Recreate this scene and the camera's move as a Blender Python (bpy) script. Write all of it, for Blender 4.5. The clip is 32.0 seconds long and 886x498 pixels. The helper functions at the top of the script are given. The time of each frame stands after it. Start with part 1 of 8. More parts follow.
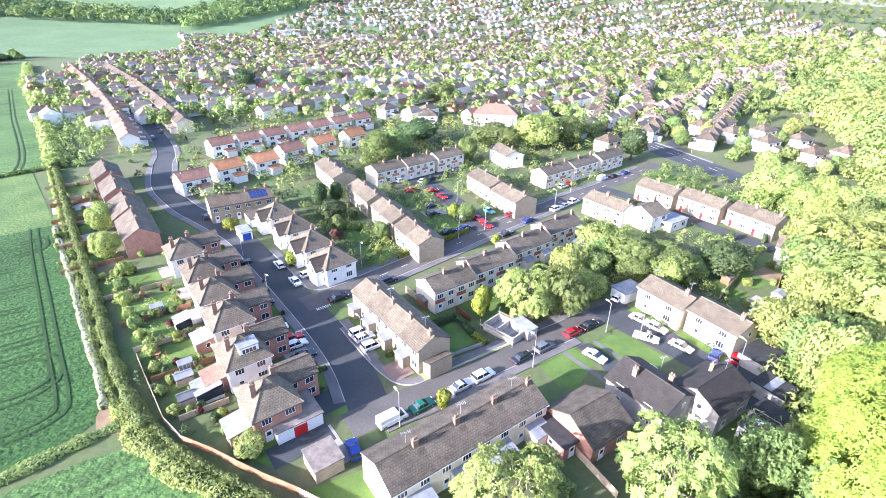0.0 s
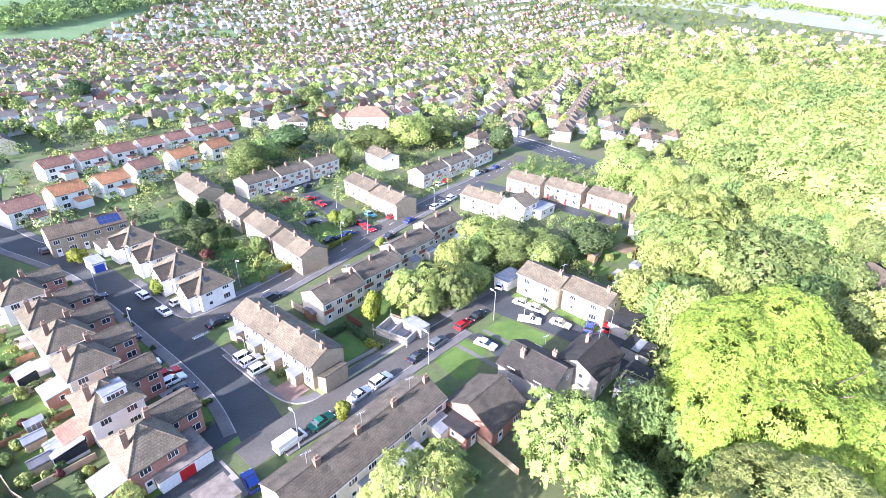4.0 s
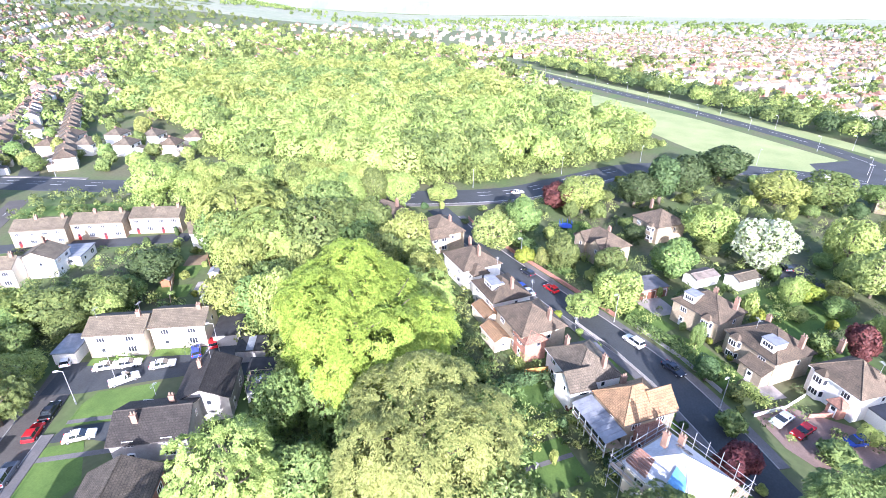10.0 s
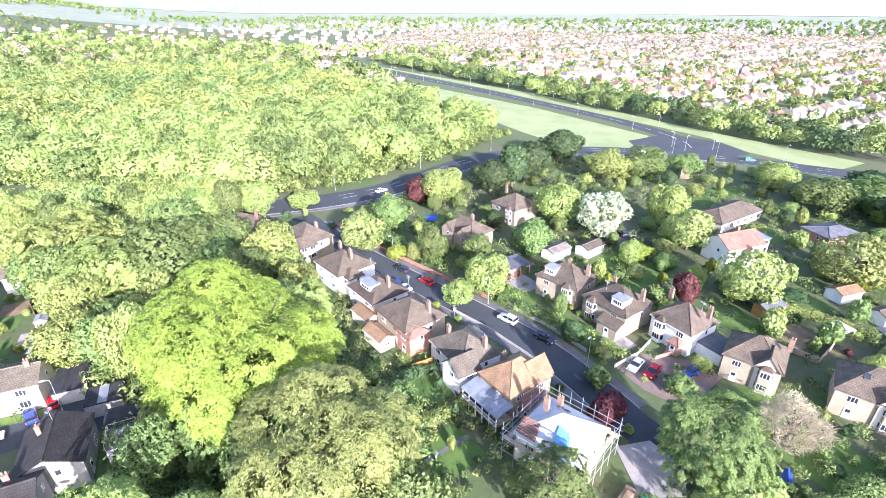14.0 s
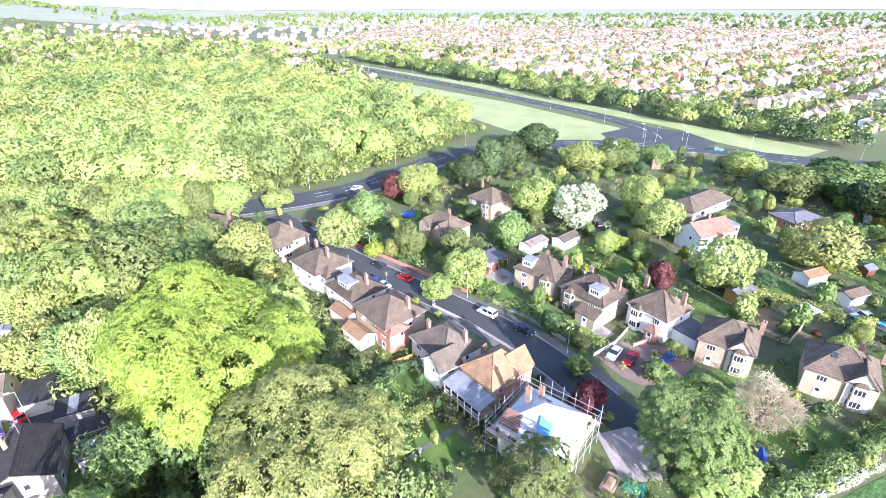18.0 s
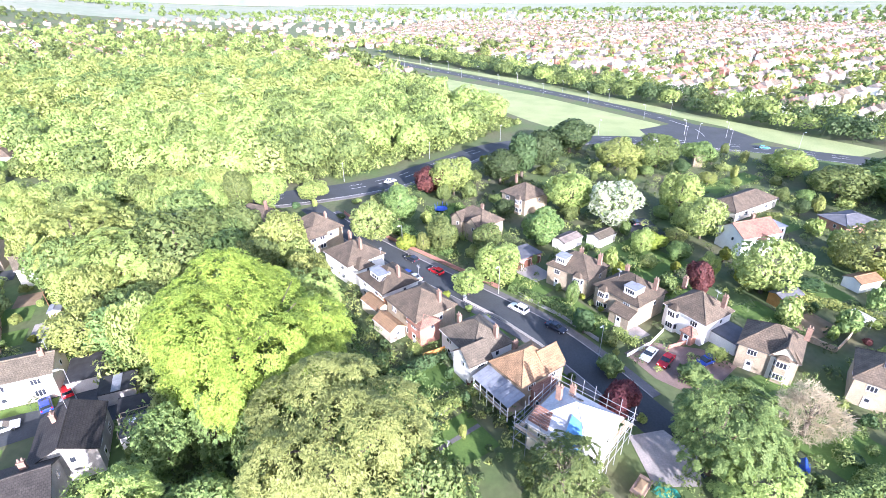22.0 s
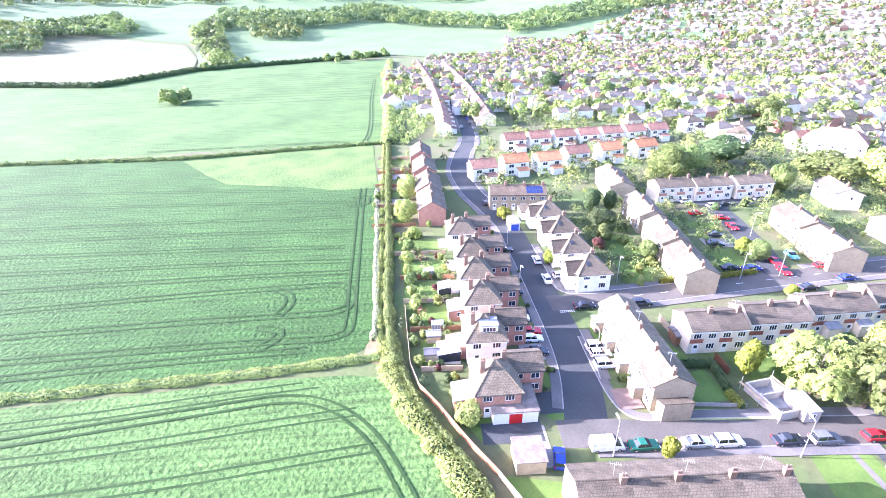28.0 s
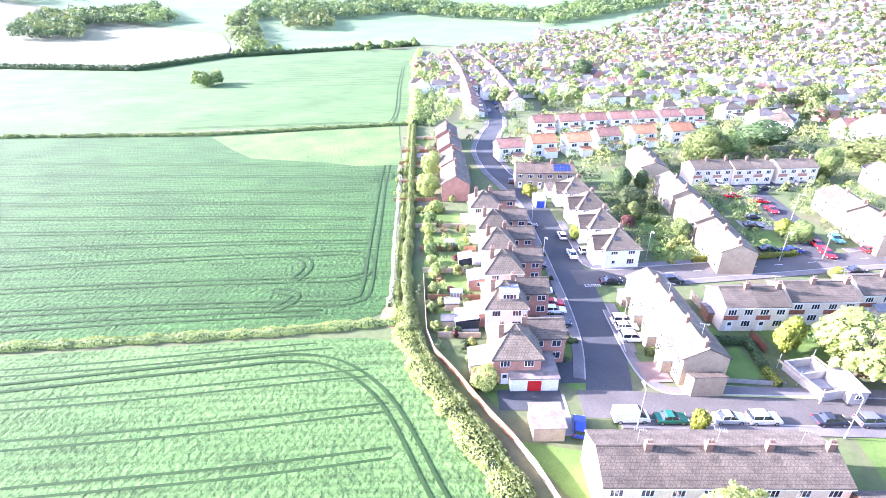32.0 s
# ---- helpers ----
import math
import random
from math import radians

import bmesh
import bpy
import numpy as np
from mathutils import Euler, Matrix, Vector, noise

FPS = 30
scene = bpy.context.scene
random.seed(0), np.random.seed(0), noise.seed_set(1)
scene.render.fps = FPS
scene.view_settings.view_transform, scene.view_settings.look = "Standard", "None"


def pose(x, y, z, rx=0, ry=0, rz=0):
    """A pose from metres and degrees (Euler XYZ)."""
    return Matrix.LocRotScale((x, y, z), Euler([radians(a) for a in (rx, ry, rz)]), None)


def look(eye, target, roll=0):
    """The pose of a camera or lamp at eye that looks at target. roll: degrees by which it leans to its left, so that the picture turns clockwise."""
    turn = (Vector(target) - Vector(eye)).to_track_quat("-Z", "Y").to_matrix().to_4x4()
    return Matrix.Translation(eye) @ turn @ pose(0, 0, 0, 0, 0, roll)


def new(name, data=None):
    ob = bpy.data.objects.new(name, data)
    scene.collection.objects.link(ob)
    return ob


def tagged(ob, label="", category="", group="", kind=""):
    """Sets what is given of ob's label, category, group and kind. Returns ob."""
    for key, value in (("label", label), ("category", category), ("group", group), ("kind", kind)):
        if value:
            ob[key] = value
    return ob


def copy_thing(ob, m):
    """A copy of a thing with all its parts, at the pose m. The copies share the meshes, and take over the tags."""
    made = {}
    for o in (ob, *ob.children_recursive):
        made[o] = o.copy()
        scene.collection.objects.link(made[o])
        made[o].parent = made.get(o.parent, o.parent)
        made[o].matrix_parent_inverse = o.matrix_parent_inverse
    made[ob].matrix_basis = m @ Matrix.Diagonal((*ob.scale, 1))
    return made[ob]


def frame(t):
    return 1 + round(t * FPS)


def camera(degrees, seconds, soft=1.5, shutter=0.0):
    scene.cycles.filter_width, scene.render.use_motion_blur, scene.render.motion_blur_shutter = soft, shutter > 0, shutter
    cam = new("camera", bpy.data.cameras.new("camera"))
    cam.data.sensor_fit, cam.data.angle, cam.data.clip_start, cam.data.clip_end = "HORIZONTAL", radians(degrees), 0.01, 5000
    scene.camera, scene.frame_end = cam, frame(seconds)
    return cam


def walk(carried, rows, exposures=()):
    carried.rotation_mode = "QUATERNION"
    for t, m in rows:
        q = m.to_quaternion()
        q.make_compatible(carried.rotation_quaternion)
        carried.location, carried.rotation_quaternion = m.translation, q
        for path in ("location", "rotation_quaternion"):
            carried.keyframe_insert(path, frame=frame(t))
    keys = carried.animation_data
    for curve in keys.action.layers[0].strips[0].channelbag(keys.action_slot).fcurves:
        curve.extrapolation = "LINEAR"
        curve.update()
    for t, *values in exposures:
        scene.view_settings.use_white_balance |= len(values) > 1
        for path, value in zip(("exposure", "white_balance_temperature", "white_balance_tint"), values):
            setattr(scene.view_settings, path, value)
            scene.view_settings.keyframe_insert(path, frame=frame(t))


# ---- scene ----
cam = camera(83.4, 32.0, soft=0.65)
PATH = [
    (0, (-0.00, 0.00, 60.00), (-6.51, 88.93, 14.73), 0.89),
    (1, (0.09, 0.53, 59.62), (-13.96, 88.61, 14.39), 1.08),
    (2, (0.22, 0.37, 59.54), (-9.07, 89.13, 14.43), 1.19),
    (2.5, (0.26, 0.22, 59.63), (-6.00, 89.32, 14.66), 1.15),
    (4.5, (0.66, -0.07, 60.44), (26.16, 85.88, 16.16), 1.21),
    (5, (0.75, -0.25, 60.59), (35.12, 82.59, 16.35), 1.05),
    (6, (0.77, -0.76, 60.83), (49.08, 74.86, 16.70), 0.79),
    (7, (0.61, -0.90, 60.96), (60.75, 65.78, 16.93), 0.59),
    (8, (0.33, -1.05, 61.15), (69.30, 56.47, 17.16), 0.36),
    (9, (0.38, -0.90, 61.18), (75.31, 48.63, 17.23), 0.26),
    (10, (0.34, -0.78, 61.08), (79.29, 42.06, 17.13), 0.35),
    (11, (0.27, -0.60, 60.92), (83.11, 34.31, 17.11), 0.33),
    (12, (0.02, -0.59, 61.34), (85.47, 27.12, 17.41), 0.31),
    (13, (0.06, -0.46, 61.47), (87.41, 20.34, 17.47), 0.19),
    (14, (0.20, -0.34, 61.41), (87.99, 18.14, 17.23), 0.14),
    (14.5, (0.20, -0.33, 61.41), (88.07, 17.54, 17.15), 0.08),
    (16.5, (0.25, -0.36, 61.30), (88.39, 15.39, 16.77), -0.25),
    (17, (0.28, -0.38, 61.21), (88.47, 14.75, 16.57), -0.28),
    (19, (0.56, -0.20, 60.68), (88.98, 12.64, 15.75), -0.33),
    (20, (0.71, -0.12, 60.54), (89.15, 11.67, 15.40), -0.50),
    (21, (0.72, -0.06, 60.44), (88.90, 12.81, 15.06), -0.53),
    (22, (0.52, 0.03, 60.45), (87.27, 20.07, 14.92), -0.60),
    (23, (0.40, 0.01, 60.46), (80.55, 38.78, 14.93), -0.62),
    (24, (0.23, -0.05, 60.47), (68.87, 56.73, 15.04), -0.58),
    (25, (0.15, 0.05, 60.81), (48.91, 74.71, 15.55), -0.67),
    (25.5, (0.18, 0.16, 60.85), (31.36, 83.79, 15.75), -0.62),
    (26, (0.20, 0.29, 60.82), (2.61, 89.65, 16.00), -0.61),
    (26.5, (0.41, 0.41, 60.70), (-23.62, 86.59, 16.01), -0.54),
    (28.5, (1.74, 0.27, 59.43), (-54.42, 69.94, 14.80), -0.77),
    (29, (1.97, 0.39, 58.75), (-54.72, 69.59, 14.05), -0.72),
    (29.5, (2.07, 0.55, 57.88), (-54.79, 69.54, 13.09), -0.65),
    (30, (2.08, 0.70, 56.92), (-54.95, 69.52, 12.08), -0.57),
    (31, (2.04, 0.85, 55.02), (-55.62, 69.06, 10.04), -0.45),
    (32, (1.91, 0.92, 53.02), (-56.23, 68.61, 7.89), -0.36),
]
EXPOSURES = [(0.0, 2.16, 5550, 23), (2.5, 2.16, 5550, 23), (6.0, 2.05, 5500, 24), (13.0, 1.92, 5450, 24), (20.0, 1.90, 5450, 24), (25.0, 2.28, 5500, 24), (28.5, 2.94, 5550, 36), (32.0, 3.00, 5500, 37)]
walk(cam, [(t, look(eye, target, roll)) for t, eye, target, roll in PATH], EXPOSURES)

# ---- sky and sun ----
SUN_AZ, SUN_EL = radians(235), radians(19)
world = bpy.data.worlds.new("sky")
scene.world = world
world.use_nodes = True
wn = world.node_tree
sky = wn.nodes.new("ShaderNodeTexSky")
sky.sky_type, sky.sun_disc, sky.sun_elevation, sky.sun_rotation = 'NISHITA', False, SUN_EL, SUN_AZ
sky.dust_density = 2.0
wn.links.new(sky.outputs[0], wn.nodes["Background"].inputs[0])
wn.nodes["Background"].inputs[1].default_value = 0.15
sun = new("sun", bpy.data.lights.new("sun", 'SUN'))
sun.data.energy, sun.data.angle, sun.data.color = 4.8, radians(0.5), (1.0, 0.94, 0.84)
to_sun = Vector((math.sin(SUN_AZ) * math.cos(SUN_EL), math.cos(SUN_AZ) * math.cos(SUN_EL), math.sin(SUN_EL)))
sun.matrix_world = look(to_sun * 200, (0, 0, 0))

# ---- materials ----
def material(name, col, col2=None, scale=1.0, rough=0.8, bump=0.0, bscale=8.0, vary=0.0, metal=0.0, island=False, fine=None, spec=0.3, bdist=0.05, grain=0.28):
    """Two-scale mottled surface: a broad stain between two colours, fine grain, relief, and a shift of tone from piece to piece."""
    m = bpy.data.materials.new(name)
    m.use_nodes = True
    nt = m.node_tree
    n, l = nt.nodes, nt.links
    b = n["Principled BSDF"]
    b.inputs["Roughness"].default_value, b.inputs["Metallic"].default_value = rough, metal
    b.inputs["Specular IOR Level"].default_value = spec
    co = n.new("ShaderNodeTexCoord")
    n1 = n.new("ShaderNodeTexNoise")
    n1.inputs["Scale"].default_value, n1.inputs["Detail"].default_value = scale, 5
    l.new(co.outputs["Object"], n1.inputs["Vector"])
    mix = n.new("ShaderNodeMix")
    mix.data_type = 'RGBA'
    mix.inputs["A"].default_value, mix.inputs["B"].default_value = (*col, 1), (*(col2 or [c * 0.75 for c in col]), 1)
    ramp = n.new("ShaderNodeMapRange")
    ramp.inputs[1].default_value, ramp.inputs[2].default_value = 0.35, 0.65
    l.new(n1.outputs[0], ramp.inputs[0])
    l.new(ramp.outputs[0], mix.inputs["Factor"])
    out = mix.outputs["Result"]
    n2 = n.new("ShaderNodeTexNoise")
    n2.inputs["Scale"].default_value, n2.inputs["Detail"].default_value = fine or scale * 14, 3
    l.new(co.outputs["Object"], n2.inputs["Vector"])
    hsv = n.new("ShaderNodeHueSaturation")
    mr = n.new("ShaderNodeMapRange")
    mr.inputs[3].default_value, mr.inputs[4].default_value = 1 - grain, 1 + grain
    l.new(n2.outputs[0], mr.inputs[0])
    val = mr.outputs[0]
    if vary:
        src = n.new("ShaderNodeNewGeometry").outputs["Random Per Island"] if island else n.new("ShaderNodeObjectInfo").outputs["Random"]
        rv = n.new("ShaderNodeMapRange")
        rv.inputs[3].default_value, rv.inputs[4].default_value = 1 - vary, 1 + vary
        l.new(src, rv.inputs[0])
        mu = n.new("ShaderNodeMath")
        mu.operation = 'MULTIPLY'
        l.new(val, mu.inputs[0])
        l.new(rv.outputs[0], mu.inputs[1])
        val = mu.outputs[0]
    l.new(val, hsv.inputs["Value"])
    l.new(out, hsv.inputs["Color"])
    l.new(hsv.outputs[0], b.inputs["Base Color"])
    if bump:
        bp = n.new("ShaderNodeBump")
        bp.inputs["Strength"].default_value, bp.inputs["Distance"].default_value = bump, bdist
        n3 = n.new("ShaderNodeTexNoise")
        n3.inputs["Scale"].default_value = bscale
        l.new(co.outputs["Object"], n3.inputs["Vector"])
        l.new(n3.outputs[0], bp.inputs["Height"])
        l.new(bp.outputs[0], b.inputs["Normal"])
    return m

def tile_material(name, col, col2, vary=0.18):
    """Roof tiles: courses across the slope and lichen blotches."""
    m = material(name, col, col2, 0.7, 0.85, 0, vary=vary, fine=5, grain=.75)
    nt = m.node_tree
    n, l = nt.nodes, nt.links
    co = n.new("ShaderNodeTexCoord")
    br = n.new("ShaderNodeTexBrick")
    br.inputs["Color1"].default_value, br.inputs["Color2"].default_value, br.inputs["Mortar"].default_value = (1, 1, 1, 1), (.78, .78, .78, 1), (.45, .45, .45, 1)
    br.inputs["Scale"].default_value, br.inputs["Brick Width"].default_value, br.inputs["Row Height"].default_value, br.inputs["Mortar Size"].default_value = 1, .42, .34, .035
    l.new(co.outputs["Object"], br.inputs["Vector"])
    b = n["Principled BSDF"]
    old = b.inputs["Base Color"].links[0].from_socket
    mx = n.new("ShaderNodeMix")
    mx.data_type, mx.blend_type = 'RGBA', 'MULTIPLY'
    mx.inputs["Factor"].default_value = 0.7
    l.new(old, mx.inputs["A"])
    l.new(br.outputs["Color"], mx.inputs["B"])
    l.new(mx.outputs["Result"], b.inputs["Base Color"])
    bp = n.new("ShaderNodeBump")
    bp.inputs["Strength"].default_value, bp.inputs["Distance"].default_value = 0.6, 0.04
    l.new(br.outputs["Color"], bp.inputs["Height"])
    l.new(bp.outputs[0], b.inputs["Normal"])
    return m

def brick_material(name, col, col2):
    m = material(name, col, col2, 0.8, 0.9, 0, fine=11, vary=0.1)
    nt = m.node_tree
    n, l = nt.nodes, nt.links
    b = n["Principled BSDF"]
    geo, sep, add, comb = n.new("ShaderNodeTexCoord"), n.new("ShaderNodeSeparateXYZ"), n.new("ShaderNodeMath"), n.new("ShaderNodeCombineXYZ")
    l.new(geo.outputs["Object"], sep.inputs[0])
    l.new(sep.outputs[0], add.inputs[0])
    l.new(sep.outputs[1], add.inputs[1])
    l.new(add.outputs[0], comb.inputs[0])
    l.new(sep.outputs[2], comb.inputs[1])
    br = n.new("ShaderNodeTexBrick")
    br.inputs["Color1"].default_value, br.inputs["Color2"].default_value, br.inputs["Mortar"].default_value = (1, 1, 1, 1), (.7, .68, .66, 1), (1.25, 1.25, 1.2, 1)
    br.inputs["Scale"].default_value, br.inputs["Brick Width"].default_value, br.inputs["Row Height"].default_value, br.inputs["Mortar Size"].default_value = 1, .225, .075, .01
    l.new(comb.outputs[0], br.inputs["Vector"])
    old = b.inputs["Base Color"].links[0].from_socket
    mx = n.new("ShaderNodeMix")
    mx.data_type, mx.blend_type = 'RGBA', 'MULTIPLY'
    mx.inputs["Factor"].default_value = 0.8
    l.new(old, mx.inputs["A"])
    l.new(br.outputs["Color"], mx.inputs["B"])
    l.new(mx.outputs["Result"], b.inputs["Base Color"])
    return m

def leaf_material(name, col, col2, shift=0.25):
    """Leaves: each spray has its own tone, some light passes through."""
    m = bpy.data.materials.new(name)
    m.use_nodes = True
    nt = m.node_tree
    n, l = nt.nodes, nt.links
    b = n["Principled BSDF"]
    b.inputs["Roughness"].default_value, b.inputs["Specular IOR Level"].default_value = 0.6, 0.25
    g, o = n.new("ShaderNodeNewGeometry"), n.new("ShaderNodeObjectInfo")
    mix = n.new("ShaderNodeMix")
    mix.data_type = 'RGBA'
    mix.inputs["A"].default_value, mix.inputs["B"].default_value = (*col, 1), (*col2, 1)
    l.new(g.outputs["Random Per Island"], mix.inputs["Factor"])
    hsv = n.new("ShaderNodeHueSaturation")
    rv = n.new("ShaderNodeMapRange")
    rv.inputs[3].default_value, rv.inputs[4].default_value = 1 - shift, 1 + shift
    l.new(o.outputs["Random"], rv.inputs[0])
    l.new(rv.outputs[0], hsv.inputs["Value"])
    hr = n.new("ShaderNodeMapRange")
    hr.inputs[3].default_value, hr.inputs[4].default_value = 0.485, 0.52
    l.new(o.outputs["Random"], hr.inputs[0])
    l.new(hr.outputs[0], hsv.inputs["Hue"])
    l.new(mix.outputs["Result"], hsv.inputs["Color"])
    l.new(hsv.outputs[0], b.inputs["Base Color"])
    tr = n.new("ShaderNodeBsdfTranslucent")
    l.new(hsv.outputs[0], tr.inputs["Color"])
    ms = n.new("ShaderNodeMixShader")
    ms.inputs[0].default_value = 0.30
    l.new(b.outputs[0], ms.inputs[1])
    l.new(tr.outputs[0], ms.inputs[2])
    l.new(ms.outputs[0], n["Material Output"].inputs["Surface"])
    return m

def crop_material(name, col, col2, turn):
    """A drilled crop: broad patches, streaks along the rows, tufts between them."""
    m = material(name, col, col2, 0.035, 1.0, 0.9, 1.1, fine=1.6, bdist=.35, grain=.62)
    n, l = m.node_tree.nodes, m.node_tree.links
    b = n["Principled BSDF"]
    co, mp, ns, mr, mx = n.new("ShaderNodeTexCoord"), n.new("ShaderNodeMapping"), n.new("ShaderNodeTexNoise"), n.new("ShaderNodeMapRange"), n.new("ShaderNodeMix")
    mp.vector_type = 'TEXTURE'
    mp.inputs["Rotation"].default_value, mp.inputs["Scale"].default_value = (0, 0, radians(turn)), (14.0, .9, 1.0)
    ns.inputs["Scale"].default_value, ns.inputs["Detail"].default_value = 1.1, 4
    mr.inputs[1].default_value, mr.inputs[2].default_value, mr.inputs[3].default_value, mr.inputs[4].default_value = .3, .7, .62, 1.3
    mx.data_type, mx.blend_type = 'RGBA', 'MULTIPLY'
    mx.inputs["Factor"].default_value = 1.0
    old = b.inputs["Base Color"].links[0].from_socket
    l.new(co.outputs["Object"], mp.inputs["Vector"])
    l.new(mp.outputs[0], ns.inputs["Vector"])
    l.new(ns.outputs[0], mr.inputs[0])
    l.new(old, mx.inputs["A"])
    l.new(mr.outputs[0], mx.inputs["B"])
    l.new(mx.outputs["Result"], b.inputs["Base Color"])
    return m

def plain(name, col, rough=0.5, metal=0.0, spec=0.5):
    return material(name, col, [c * 0.88 for c in col], 2.0, rough, 0, metal=metal, fine=30, spec=spec)

M = {}
M["tile_grey"] = tile_material("grey_brown_tile", (.138, .114, .084), (.084, .070, .053))
M["tile_brown"] = tile_material("brown_tile", (.136, .104, .073), (.088, .069, .050))
M["tile_pale"] = tile_material("pale_tile", (.158, .130, .092), (.106, .088, .064))
M["tile_red"] = tile_material("red_tile", (.31, .165, .115), (.22, .12, .09))
M["tile_orange"] = tile_material("orange_tile", (.50, .235, .11), (.38, .175, .085))
M["tile_tan"] = tile_material("tan_tile", (.30, .185, .10), (.22, .14, .078))
M["felt"] = material("roof_felt", (.13, .13, .14), (.09, .09, .10), 0.6, 0.9, 0.2, fine=12)
M["felt_light"] = material("roof_sheet", (.25, .26, .28), (.17, .18, .20), 0.8, 0.7, 0.1)
# Dark felt, its colour blackened for the shade cast over these roofs.
M["felt_shaded"] = material("shaded_roof_felt", (.040, .040, .043), (.026, .026, .028), 0.7, 0.9, 0.2, fine=10)
M["corrugated"] = material("asbestos_sheet", (.21, .175, .15), (.13, .11, .095), 0.9, 0.9, 0.2, fine=6)
M["brick"] = brick_material("red_brick", (.38, .20, .15), (.31, .16, .12))
M["brick_buff"] = brick_material("buff_brick", (.345, .285, .205), (.28, .23, .165))
M["render"] = material("white_render", (.78, .76, .71), (.70, .67, .62), 0.5, 0.9, 0.1, vary=0.06)
M["cream"] = material("cream_render", (.70, .62, .50), (.62, .54, .43), 0.5, 0.9, 0.1, vary=0.06)
M["stone"] = material("grey_render", (.40, .38, .35), (.32, .30, .28), 0.8, 0.9, 0.2)
M["tilehung"] = tile_material("tile_hanging", (.30, .11, .075), (.24, .09, .06))
M["frame"] = plain("white_frame", (.80, .80, .79), 0.4)
M["glass"] = plain("window_glass", (.035, .04, .05), 0.08, spec=0.8)
M["gutter"] = plain("gutter_plastic", (.10, .09, .085), 0.5)
M["gutter_w"] = plain("white_plastic", (.75, .75, .74), 0.5)
M["door_w"] = plain("white_door", (.76, .76, .75), 0.45)
M["door_r"] = plain("red_door", (.50, .02, .02), 0.45)
M["door_g"] = plain("green_door", (.02, .16, .12), 0.45)
M["door_b"] = plain("blue_door", (.03, .08, .42), 0.45)
M["door_brown"] = plain("brown_door", (.12, .05, .03), 0.5)
M["pot"] = material("clay_pot", (.27, .19, .14), (.2, .14, .10), 3, 0.9)
M["stack"] = brick_material("sooty_brick", (.25, .16, .12), (.18, .115, .09))
M["asphalt"] = material("asphalt", (.056, .061, .064), (.043, .047, .049), 0.12, 0.92, 0.15, 30, fine=3)
M["asphalt_red"] = material("worn_red_asphalt", (.100, .092, .082), (.078, .072, .065), 0.15, 0.92, 0.15, 30, fine=3)
M["pave"] = material("concrete_paving", (.145, .135, .128), (.105, .10, .098), 0.3, 0.9, 0.1, 10, fine=4)
M["kerb"] = material("kerb_stone", (.31, .30, .28), (.24, .23, .22), 0.6, 0.9)
M["paint"] = material("road_paint", (.66, .66, .64), (.50, .50, .49), 1.5, 0.8, fine=6)
M["drive"] = material("concrete_drive", (.34, .30, .27), (.25, .23, .21), 0.4, 0.9, 0.1, fine=4)
M["drive_red"] = material("block_paving", (.215, .15, .125), (.17, .12, .10), 0.5, 0.9, 0.1, fine=6)
M["lawn"] = material("lawn", (.105, .165, .036), (.072, .122, .026), 0.25, 1.0, 0.3, 14, fine=3.5)
M["verge"] = material("dry_grass", (.29, .315, .14), (.21, .25, .10), 0.05, 1.0, 0.3, 8, fine=1.5)
M["ground"] = material("garden_ground", (.078, .118, .036), (.105, .102, .056), 0.06, 1.0, 0.4, 3, fine=0.9)
M["crop"] = crop_material("young_cereal_crop", (.036, .092, .020), (.026, .070, .015), 43)
M["crop2"] = crop_material("light_cereal_crop", (.074, .138, .038), (.052, .106, .028), 43)
M["rough"] = material("weedy_crop", (.102, .152, .042), (.060, .112, .030), 0.08, 1.0, 0.8, 1.2, fine=1.0, bdist=.3, grain=.45)
# Far ground kept paler than the near crops: haze put into base colour.
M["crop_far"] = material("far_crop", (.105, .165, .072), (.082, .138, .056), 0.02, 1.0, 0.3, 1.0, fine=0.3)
M["hazed_plain"] = material("hazed_plain_ground", (.20, .23, .15), (.25, .25, .18), 0.006, 1.0, 0, fine=0.05)
M["stubble"] = material("tan_field", (.125, .135, .072), (.10, .115, .058), 0.02, 1.0, 0.2, 1.0, fine=0.3)
# Wheel tracks coloured darker for the shade between the standing crop.
M["track"] = material("shaded_wheel_track", (.014, .040, .009), (.022, .054, .013), 0.3, 1.0, 0.5, 3)
M["earth"] = material("bare_earth", (.23, .165, .10), (.17, .12, .07), 0.4, 1.0, 0.4, 5)
M["wood"] = material("fence_wood", (.30, .155, .08), (.22, .11, .06), 1.2, 0.9, vary=0.2, fine=12)
M["wood_pale"] = material("pale_wood", (.46, .36, .25), (.36, .28, .19), 1.2, 0.9, vary=0.15, fine=12)
M["wood_honey"] = material("honey_wood", (.52, .27, .08), (.43, .21, .06), 1.2, 0.8, fine=12)
M["steel"] = material("galvanised_steel", (.42, .43, .44), (.35, .36, .37), 2, 0.5, metal=0.6)
M["tarp"] = material("blue_tarpaulin", (.16, .34, .56), (.11, .27, .48), 0.9, 0.5, 0.4, 2, fine=4)
M["sheet_w"] = material("roof_membrane", (.52, .51, .50), (.40, .39, .39), 0.5, 0.7, 0.3, 3, fine=3)
M["bark"] = material("bark", (.16, .13, .10), (.10, .08, .06), 2, 0.95, 0.6, 10)
M["solar"] = plain("solar_cell", (.02, .035, .11), 0.15)
M["rubber"] = plain("rubber", (.02, .02, .02), 0.8)
M["carglass"] = plain("car_glass", (.02, .025, .03), 0.05, spec=0.9)
M["rim"] = plain("alloy", (.45, .45, .46), 0.35, metal=0.8)
M["lamp_w"] = plain("headlamp", (.75, .76, .78), 0.1)
